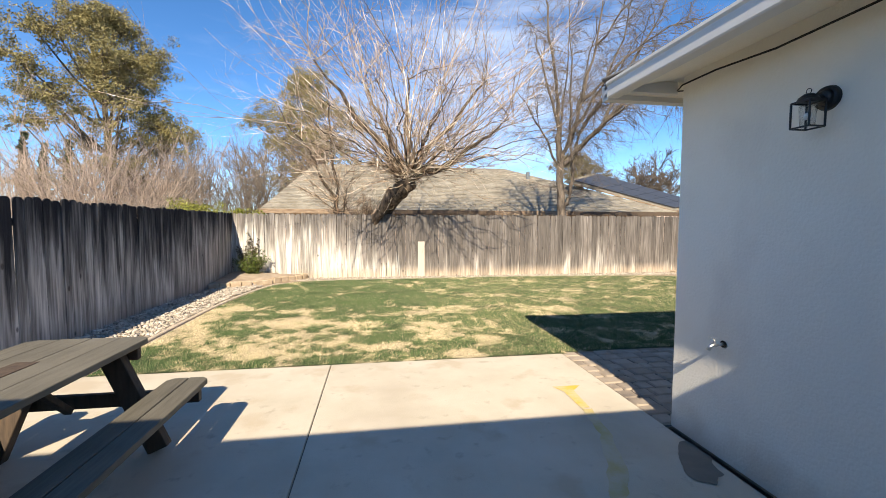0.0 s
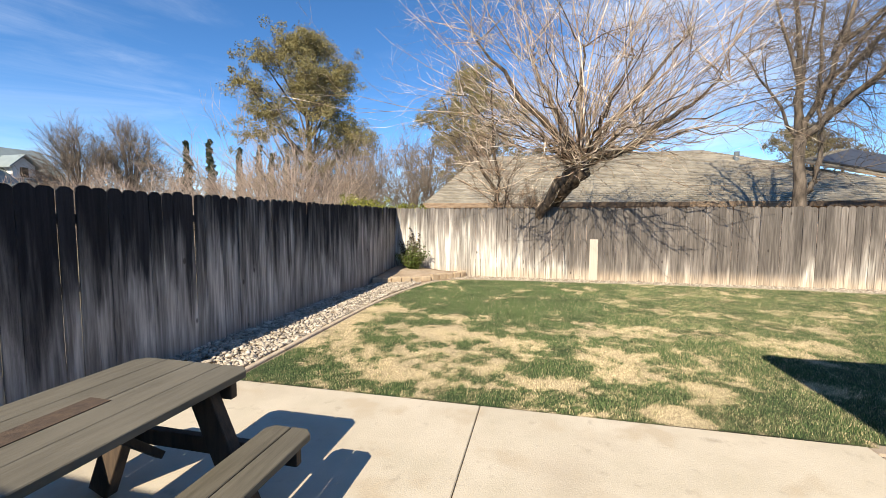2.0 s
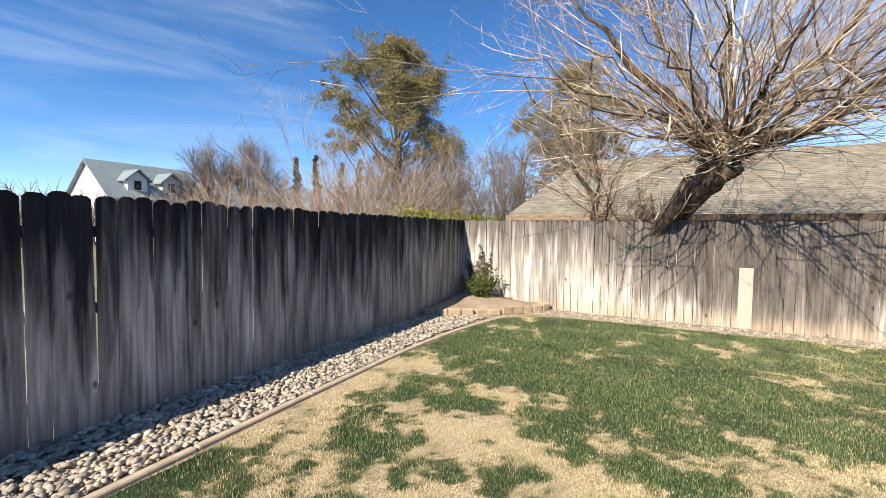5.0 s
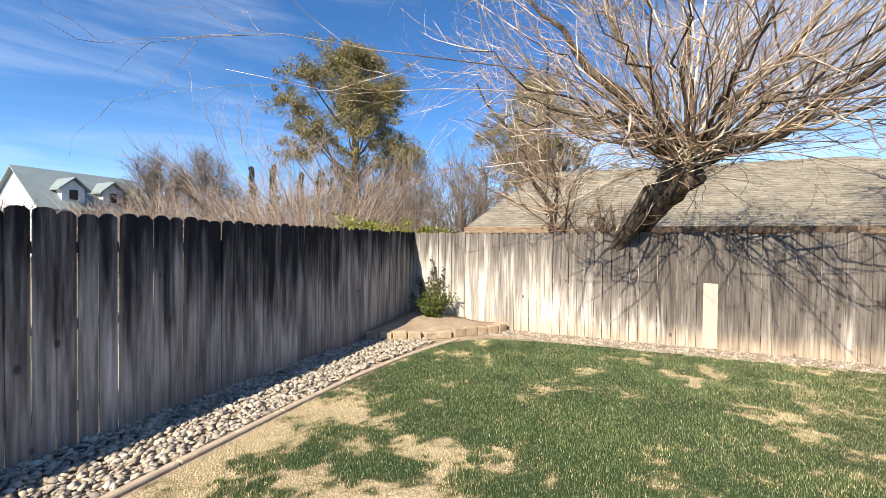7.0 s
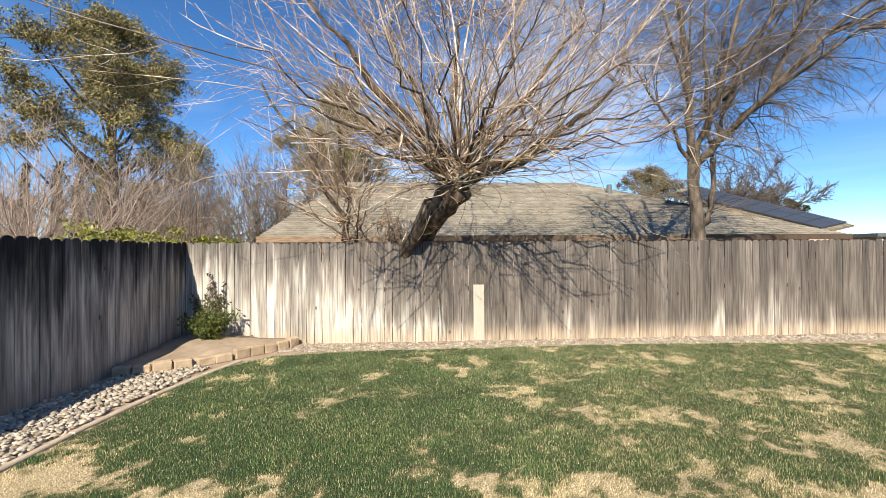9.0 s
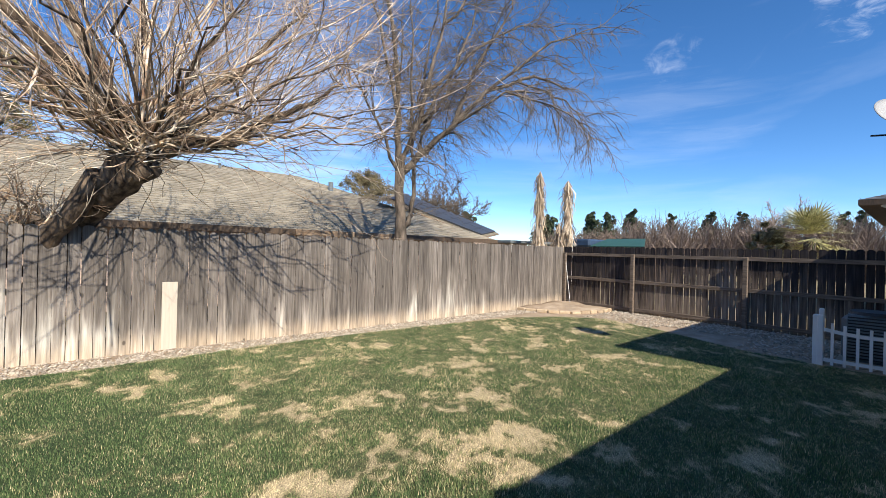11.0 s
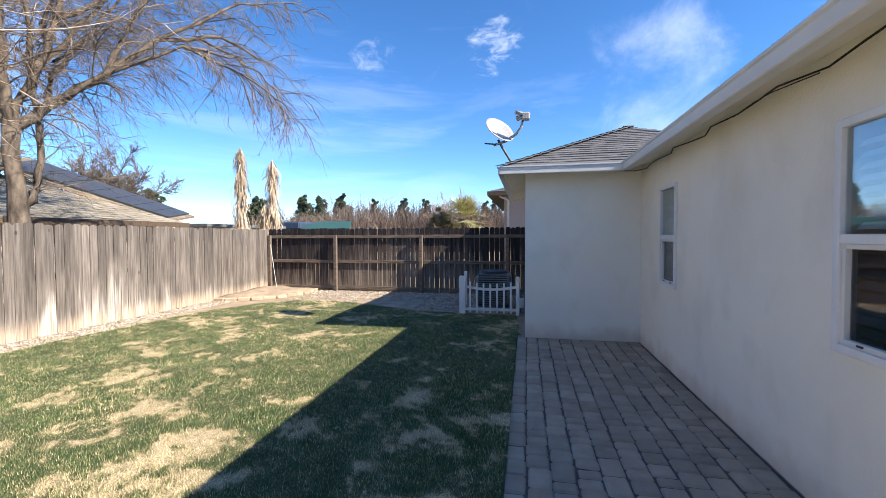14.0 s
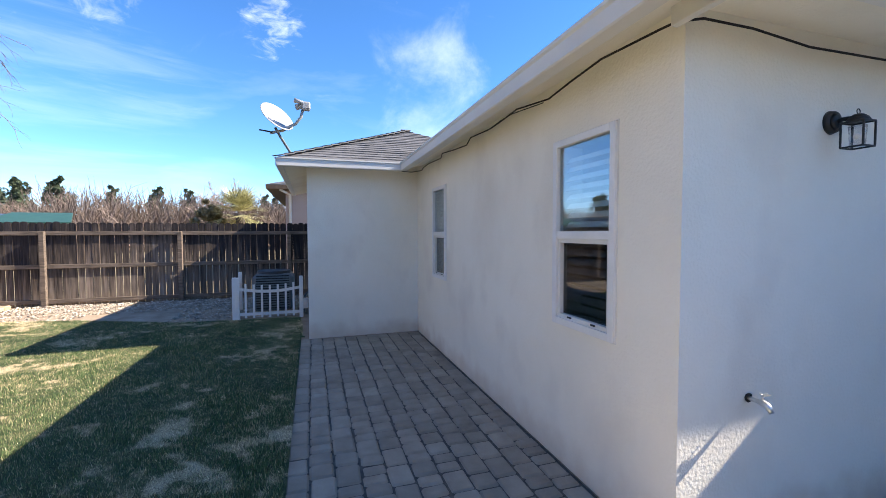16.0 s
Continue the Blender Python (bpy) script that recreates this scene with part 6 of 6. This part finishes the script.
def corner_shrub():
    e = tagged(empty("corner_shrub", (-3.22, 11.66, 0.12)), "small green shrub in the corner bed", "shrub")
    rng = random.Random(9)
    T = Tubes()
    cs, ss = [], []
    for i in range(46):
        az = rng.uniform(0, 6.3)
        q = wander(rng, Vector((0, 0, 0)), Vector((math.cos(az) * 0.6, math.sin(az) * 0.45, 1)), rng.uniform(0.25, 0.72), 4, 0.15)
        T.add(q, [0.008, 0.007, 0.006, 0.004, 0.003], 4)
        for p in q[1:]:
            cs.append(tuple(p)), ss.append(0.1)
    T.make("stems", BARK2, e)
    leaf_cloud(cs, ss, 11, 0.032, 3, "leaves", LEAF_SHRUB, e)
    v = tagged(empty("fence_vine", (-3.5, 11.98, 0.1)), "half-dead vine climbing the fence", "vine")
    T = Tubes()
    cs, ss = [], []
    for i in range(12):
        q = wander(rng, Vector((rng.uniform(-0.3, 0.3), 0.02, 0)), Vector((rng.uniform(-0.3, 0.35), 0.0, 1)), rng.uniform(0.7, 1.35), 9, 0.2)
        q = [Vector((p.x, 0.03 - 0.02 * (k % 2), p.z)) for k, p in enumerate(q)]
        T.add(q, [0.005] * len(q), 4)
        for p in q[2:]:
            cs.append(tuple(p)), ss.append(0.05)
    T.make("stems", BARK2, v)
    leaf_cloud(cs, ss, 11, 0.03, 4, "leaves", LEAF_VINE, v, 1.0)


def hedge():
    rng = random.Random(19)
    e = tagged(empty("ivy_hedge", (-4.4, 11.5, 0)), "glossy green hedge topping the fence corner", "hedge")
    cs, ss = [], []
    for i in range(100):
        cs.append((rng.uniform(-0.5, 0.35), rng.uniform(-0.9, 1.3), rng.uniform(1.3, 1.98) if i % 3 else rng.uniform(1.7, 2.1)))
        ss.append(0.16)
    for i in range(50):
        cs.append((rng.uniform(0.3, 1.3), rng.uniform(0.72, 1.2), rng.uniform(1.5, 1.92)))
        ss.append(0.12)
    T = Tubes()
    for i in range(14):
        T.add([Vector((rng.uniform(-0.3, 0.1), rng.uniform(-1.8, 1.0), 0)), Vector((rng.uniform(-0.3, 0.1), rng.uniform(-1.8, 1.0), 1.8))], [0.02, 0.008], 5)
    T.make("stems", BARK2, e)
    leaf_cloud(cs, ss, 34, 0.035, 7, "leaves", LEAF_GREEN, e, 0.8)


corner_shrub()
hedge()


# ---- neighbouring houses ----
def neighbour():
    z0, zr = 2.08, 4.62
    e = tagged(empty("neighbour_house", (0, 16.6, -0.06)), "low neighbouring house with weathered tan shingle roof", "house")
    o = Vector((0, 16.6, -0.06))
    E = [Vector(p) - o for p in ((-4.3, 16.4, z0), (13.6, 16.4, z0), (7.0, 22, zr), (-3.0, 22, zr), (13.6, 27.6, z0), (-4.3, 27.6, z0))]
    bm, pl = bmesh.new(), bmesh.new()
    for q in ((E[0], E[1], E[2], E[3]), (E[1], E[4], E[2], E[2]), (E[5], E[0], E[3], E[3]), (E[4], E[5], E[3], E[2])):
        courses(bm, *q, step=0.19, thick=0.02)
        pts = list(q)
        if (pts[2] - pts[3]).length < 0.01:
            pts = pts[:3]
        roof_plate(pl, pts, 0.04)
    tagged(part("shingle_layer", bm, SHINGLE_OLD, e), kind="stuff")
    part("roof_deck", pl, FASCIA_OLD, e)
    box("wall", (-4.1, 0.5, 0), (12.9, 10.3, z0 + 0.2), PINK_WALL, e)
    x = -4.3
    for i, l in enumerate((4.45, 4.8, 3.2, 5.45)):
        # Odd boards take dark wood in place of the near-black shade under the eave.
        box("fascia_board", (x, -0.24, z0 - 0.08 + 0.012 * (i % 2)), (x + l - 0.01, -0.2, z0 + 0.1), FASCIA_OLD if i % 2 == 0 else FRAMEWOOD, e, 0.004, "peeling brown fascia board, every second one dark for the shaded eave gap")
        x += l
    for x, y, z, r, h in ((7.9, 3.9, 3.9, 0.1, 0.45), (4.0, 5.0, 4.2, 0.05, 0.5)):
        tube("vent_pipe", [(x, y, z - 0.3), (x, y, z + h)], r, METAL_GREY, e)
    bm = bmesh.new()
    add_box(bm, (6.2, 4.5, 4.02), (7.3, 5.1, 4.16), 0.02, None)
    part("ridge_vent", bm, METAL_GREY, e)
    f = tagged(empty("solar_wing", (14, 21, -0.06)), "neighbouring roof wing carrying solar panels", "house")
    o = Vector((14, 21, -0.06))
    A, B, C, D = (Vector(p) - o for p in ((9.2, 18.8, 3.66), (15.2, 18.8, 2.28), (20.4, 22.4, 2.75), (12.6, 22.4, 4.55)))
    bm, pl = bmesh.new(), bmesh.new()
    courses(bm, A, B, C, D, step=0.19, thick=0.02)
    roof_plate(pl, (A, B, C, D), 0.06)
    tagged(part("shingle_layer", bm, SHINGLE_OLD, f), kind="stuff")
    part("roof_deck", pl, FASCIA_OLD, f)
    box("wall", (-4.5, -2.9, 0), (3.8, 2.0, 2.15), PINK_WALL, f)
    n = (B - A).cross(D - A).normalized()
    for i in range(7):
        u0, u1 = 0.05 + i * 0.13, 0.05 + (i + 1) * 0.13 - 0.005
        for t0, t1 in ((0.08, 0.5), (0.51, 0.94)):
            q = [A.lerp(B, u).lerp(D.lerp(C, u), t) + n * 0.1 for u, t in ((u0, t0), (u1, t0), (u1, t1), (u0, t1))]
            v = q + [p - n * 0.05 for p in q]
            obj("solar_panel", v, [(0, 1, 2, 3), (7, 6, 5, 4), (0, 4, 5, 1), (1, 5, 6, 2), (2, 6, 7, 3), (3, 7, 4, 0)], SOLAR, f)
    g = tagged(empty("patio_cover", (16.5, 17.4, -0.06)), "pale flat patio cover on posts", "patio cover")
    box("cover_deck", (-1.8, -0.8, 2.08), (3.6, 1.5, 2.2), METAL_GREY, g, 0.01)
    for x in (-1.6, 0.8, 3.3):
        box("post", (x, -0.7, 0), (x + 0.09, -0.61, 2.08), TRIM, g)


def east_house():
    e = tagged(empty("pink_house", (16, 0, -0.06)), "pinkish stucco house beyond the back fence", "house")
    box("wall", (0.5, -8, 0), (9, 5.15, 3.25), PINK_WALL, e)
    bm = bmesh.new()
    courses(bm, (0, 5.75, 3.3), (0, -8.6, 3.3), (4.5, -3, 4.8), (4.5, 1.2, 4.8))
    courses(bm, (9.6, 5.75, 3.3), (0, 5.75, 3.3), (4.5, 1.2, 4.8), (5.2, 1.2, 4.8))
    tagged(part("shingle_layer", bm, SHINGLE, e), kind="stuff")
    bm = bmesh.new()
    roof_plate(bm, ((0, 5.75, 3.3), (0, -8.6, 3.3), (4.5, -3, 4.8), (4.5, 1.2, 4.8)))
    roof_plate(bm, ((9.6, 5.75, 3.3), (0, 5.75, 3.3), (4.5, 1.2, 4.8), (5.2, 1.2, 4.8)))
    add_box(bm, (0, -8.6, 3.16), (9.6, 5.75, 3.27))
    part("eave", bm, FRAMEWOOD, e)
    tube("downpipe", [(0.44, 5.0, 0), (0.44, 5.0, 3.0), (0.1, 5.3, 3.15)], 0.05, TRIM, e)


def white_house():
    L, R = Vector((-47.6, 22.6, 0)), Vector((-47.3, 31.5, 0))
    u = (R - L).normalized()
    n = Vector((u.y, -u.x, 0))
    e = tagged(empty("white_house", L), "white two-storey house with pale metal roof and dormers", "house")
    w, h, hr = 4.6, 4.2, 7.7
    ln = 8.6

    def P(a, b, z):
        return u * a + n * b + Vector((0, 0, z))
    v = [P(0, -w, 0), P(0, w, 0), P(ln, w, 0), P(ln, -w, 0), P(0, -w, h), P(0, w, h), P(ln, w, h), P(ln, -w, h), P(0, 0, hr), P(ln, 0, hr)]
    obj("wall", v, [(0, 1, 5, 8, 4), (1, 2, 6, 5), (2, 3, 7, 9, 6), (3, 0, 4, 7)], WHITE_WALL, e)
    k = (hr - h) / w
    for s in (1, -1):
        q = [P(-0.35, s * (w + 0.4), h - k * 0.4), P(ln + 0.35, s * (w + 0.4), h - k * 0.4), P(ln + 0.35, 0, hr), P(-0.35, 0, hr)]
        q2 = [p + Vector((0, 0, 0.16)) for p in q]
        obj("roof", q + q2, [(0, 1, 2, 3), (4, 5, 6, 7), (0, 1, 5, 4), (1, 2, 6, 5), (2, 3, 7, 6), (3, 0, 4, 7)], ROOF_TIN, e)
    for a in (2.4, 5.4):
        d = [P(a - 0.8, 3.9, 4.3), P(a + 0.8, 3.9, 4.3), P(a + 0.8, 3.9, 6.0), P(a - 0.8, 3.9, 6.0), P(a, 3.9, 6.7)]
        d2 = [p - n * 3.4 for p in d]
        obj("dormer", d + d2, [(0, 1, 2, 4, 3), (1, 6, 7, 2), (0, 3, 8, 5)], WHITE_WALL, e)
        for s in (-1, 1):
            q = [P(a + s * 1.15, 4.25, 5.75), P(a, 4.25, 6.85), P(a, 0.2, 6.85), P(a + s * 1.15, 0.2, 5.75)]
            q2 = [p + Vector((0, 0, 0.12)) for p in q]
            obj("dormer_roof", q + q2, [(0, 1, 2, 3), (4, 5, 6, 7), (0, 1, 5, 4), (1, 2, 6, 5), (2, 3, 7, 6), (3, 0, 4, 7)], ROOF_TIN, e)
        q = [P(a - 0.3, 3.93, 5.0), P(a + 0.3, 3.93, 5.0), P(a + 0.3, 3.93, 5.85), P(a - 0.3, 3.93, 5.85)]
        obj("dormer_window", q, [(0, 1, 2, 3)], DARK, e)


neighbour()
east_house()
white_house()
sh = tagged(empty("green_shed", (25.0, 17.6, -0.06)), "low shed with a green sheet roof and blue tarp", "shed")
GREEN = mat("green_sheet", [(0.3, (0.03, 0.085, 0.065)), (0.7, (0.045, 0.115, 0.09))], 2, (1, 1, 1), 0.5, 0.1, 10)
BLUE = mat("blue_tarp", [(0.3, (0.03, 0.055, 0.10)), (0.7, (0.05, 0.08, 0.13))], 2, (1, 1, 1), 0.5, 0.1, 10)
box("shed_wall", (-1, -2.6, 0), (3, 3, 2.1), FRAMEWOOD, sh)
obj("shed_roof", [(-1.2, -2.9, 2.1), (-1.2, 0.4, 2.1), (1, 0.4, 2.62), (1, -2.0, 2.62), (-1.2, -2.9, 2.16), (-1.2, 0.4, 2.16), (1, 0.4, 2.68), (1, -2.0, 2.68)], [(0, 1, 2, 3), (4, 5, 6, 7), (0, 1, 5, 4), (1, 2, 6, 5), (3, 0, 4, 7)], GREEN, sh)
box("tarp", (-1.1, 0.5, 2.1), (1.2, 3.1, 2.6), BLUE, sh, 0.1)


# ---- fences and paving, piece by piece ----
def board_mesh(name, width, height, thick, seed, m):
    """A dog-eared board standing on z = 0, its face along x and z, slightly cupped."""
    rng = random.Random(seed)
    w = width / 2
    c = rng.uniform(0.026, 0.038)
    prof = [(-w, 0), (w, 0), (w + rng.uniform(-0.002, 0.002), height - c), (w - c, height - 0.003), (0, height + rng.uniform(0, 0.003)), (-w + c, height - 0.002), (-w, height - c * rng.uniform(0.8, 1.2))]
    bow = rng.uniform(-0.006, 0.006)
    v = [(x, bow * (z / height) ** 2 + 0.003 * (abs(x) / w), z) for x, z in prof] + [(x, thick + bow * (z / height) ** 2, z) for x, z in prof]
    n = len(prof)
    f = [tuple(range(n)), tuple(range(2 * n - 1, n - 1, -1))] + [(i, n + i, n + (i + 1) % n, (i + 1) % n) for i in range(n)]
    me = bpy.data.meshes.new(name)
    me.from_pydata(v, [], f)
    me.materials.append(m)
    return me


def board_run(fence, m, start, step_dir, count, pitch, gap, height, face_turn, seed, z0=-0.03):
    rng = random.Random(seed)
    meshes = [board_mesh("board", pitch - gap * k, height + dh, 0.018, seed + i, m) for i, (k, dh) in enumerate([(1, 0), (0.6, 0.006), (1.6, -0.008), (1.0, 0.012), (0.8, -0.005), (2.3, 0.002)])]
    for i in range(count):
        ob = new("board", rng.choice(meshes))
        ob.parent = fence
        p = Vector(start) + Vector(step_dir) * (pitch * (i + 0.5))
        ob.matrix_basis = Matrix.Translation((p.x, p.y, z0 + rng.uniform(-0.008, 0.008))) @ pose(0, 0, 0, rng.gauss(0, 0.14), rng.gauss(0, 0.18), face_turn + rng.gauss(0, 1.3))


def rails_and_posts(fence, m, a, b, zs, posts, side, post_h=1.62):
    a, b = Vector((*a, 0)), Vector((*b, 0))
    for z in zs:
        n = len(posts) - 1
        for s0, s1 in zip(posts, posts[1:]):
            bm = bmesh.new()
            add_beam(bm, a.lerp(b, s0) + Vector((0, 0, z)), a.lerp(b, s1) + Vector((0, 0, z)), 0.038, 0.088, (0, 0, 1), 0.003)
            part("rail", bm, m, fence)
    sd = Vector(side)
    for s in posts:
        p = a.lerp(b, s) - sd * 0.02
        bm = bmesh.new()
        add_box(bm, (p.x - 0.045, p.y - 0.045, -0.05), (p.x + 0.045, p.y + 0.045, post_h), 0.005)
        part("post", bm, m, fence)


west = tagged(empty("fence_west"), "tall dark weathered board fence, blackened at the top", "fence", kind="structure")
north = tagged(empty("fence_north"), "tall grey weathered board fence, bleached low down", "fence", kind="structure")
east = tagged(empty("fence_east"), "dark brown board fence seen from its rail side", "fence", kind="structure")
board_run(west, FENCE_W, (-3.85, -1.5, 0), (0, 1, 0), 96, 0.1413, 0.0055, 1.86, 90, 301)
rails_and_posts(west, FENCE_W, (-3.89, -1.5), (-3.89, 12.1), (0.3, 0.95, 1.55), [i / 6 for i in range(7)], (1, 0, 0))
board_run(north, FENCE_N, (-3.85, 12.06, 0), (1, 0, 0), 112, 0.1413, 0.005, 1.86, 0, 302)
rails_and_posts(north, FENCE_N, (-3.85, 12.105), (12.0, 12.105), (0.3, 0.95, 1.55), [i / 6 for i in range(7)], (0, -1, 0))
board_run(east, FENCE_E, (12.06, 12.1, 0), (0, -1, 0), 66, 0.1413, 0.010, 1.87, -90, 303)
for z, h in ((1.60, 0.088), (0.87, 0.088), (0.10, 0.088)):
    ys = [12.05, 9.84, 7.24, 4.83, 2.78]
    for a, b in zip(ys, ys[1:]):
        bm = bmesh.new()
        add_beam(bm, (12.03, a, z), (12.03, b + 0.004, z), 0.04, h, (0, 0, 1), 0.003)
        part("rail", bm, RAIL_E, east)
for y in (12.0, 9.84, 7.24, 4.83):
    box("post", (11.92, y - 0.045, -0.05), (12.008, y + 0.045, 1.64), RAIL_E, east, 0.005)
NEWWOOD = mat("new_board", [(0.3, (0.50, 0.43, 0.35)), (0.7, (0.62, 0.54, 0.45))], 5, (6, 6, 0.4), 0.85, 0.3, 40)
tagged(box("repair_board", (1.32, 12.03, 0.0), (1.52, 12.047, 1.03), NEWWOOD, None, 0.003), "short pale repair board nailed over the fence", "board")


def pavers():
    base = tagged(box("paver_bed", (2.284, WY + 0.004, -0.05), (BX - 0.004, 4.47, -0.008), JOINT), "dark sand under the pavers", "paving", kind="structure")
    p = tagged(empty("paver_path"), "grey tumbled concrete pavers laid in rows", "paving", kind="structure")
    rng = random.Random(15)
    lengths = [0.115, 0.165, 0.23]
    meshes = {}

    def mesh_for(l, w):
        key = (round(l, 3), round(w, 3))
        if key not in meshes:
            bm = bmesh.new()
            add_box(bm, (0.0045, 0.0035, -0.045), (l - 0.0045, w - 0.0035, 0.006), 0)
            top = [e for e in bm.edges if all(v.co.z > 0 for v in e.verts)]
            up = [e for e in bm.edges if abs(e.verts[0].co.z - e.verts[1].co.z) > 0.02]
            bmesh.ops.bevel(bm, geom=top + up, offset=0.015, segments=1, affect="EDGES")
            me = bpy.data.meshes.new("paver")
            bm.to_mesh(me)
            bm.free()
            me.materials.append(PAVER)
            meshes[key] = me
        return meshes[key]
    rows = [0.165] * 10
    y = 4.465
    for r, w in enumerate([0.15] + rows):
        y -= w
        x = 2.29
        while x < BX - 0.06:
            l = 0.20 if r == 0 else rng.choice(lengths)
            l = min(l, BX - 0.008 - x)
            if BX - 0.008 - (x + l) < 0.08:
                l = BX - 0.008 - x
            ob = new("paver", mesh_for(l, w))
            ob.parent = p
            ob.matrix_basis = pose(x, y + rng.gauss(0, 0.0035), rng.uniform(-0.004, 0.004), rng.gauss(0, 0.7), rng.gauss(0, 0.7), rng.gauss(0, 1.3))
            x += l


pavers()
tagged(box("wall_joint", (2.2815, SY, -0.04), (WX - 0.002, 2.64, -0.012), DARK), "dark gap between patio slab and house wall", "joint", kind="structure")
DAMP = mat("damp_concrete", [(0.3, (0.17, 0.15, 0.12)), (0.7, (0.23, 0.20, 0.16))], 5, (1, 1, 1), 0.7, 0.1, 60)
FAINT = mat("faded_yellow", [(0.35, (0.50, 0.40, 0.17)), (0.6, (0.55, 0.48, 0.34))], 4, (1, 1, 1), 0.9, 0.1, 60)


def flat_patch(name, pts, z, m, label, wob=0.008):
    rng = random.Random(len(pts))
    v = []
    for (x0, y0), (x1, y1) in zip(pts, pts[1:] + pts[:1]):
        for k in range(5):
            v.append((x0 + (x1 - x0) * k / 5 + rng.uniform(-wob, wob), y0 + (y1 - y0) * k / 5 + rng.uniform(-wob, wob), z))
    tagged(obj(name, v, [tuple(range(len(v)))], m), label, "stain", kind="structure")


flat_patch("damp_stain", [(2.275, 2.42), (2.2, 2.38), (2.02, 2.16), (1.98, 2.0), (2.08, 1.93), (2.2, 2.02), (2.275, 2.2)], 0.0165, DAMP, "damp dark stain on the concrete under the tap", 0.012)
flat_patch("paint_trail", [(1.80, 2.98), (1.88, 2.98), (1.80, 2.55), (1.66, 2.15), (1.42, 1.80), (1.34, 1.84), (1.56, 2.2), (1.71, 2.58)], 0.0163, FAINT, "faint yellow spray trail on the concrete", 0.015)
PAINT = mat("yellow_marking", [(0.35, (0.62, 0.42, 0.06)), (0.62, (0.57, 0.48, 0.30))], 6, (1, 1, 1), 0.9, 0.1, 60)
obj("paint_mark", [(1.79, 3.0, 0.0165), (1.87, 3.0, 0.0165), (1.90, 3.35, 0.0165), (2.02, 3.46, 0.0165), (1.74, 3.46, 0.0165), (1.80, 3.34, 0.0165)], [(0, 1, 2, 3, 4, 5)], PAINT)
tagged(bpy.data.objects["paint_mark"], "faded yellow spray mark on the concrete", "paint mark", kind="structure")
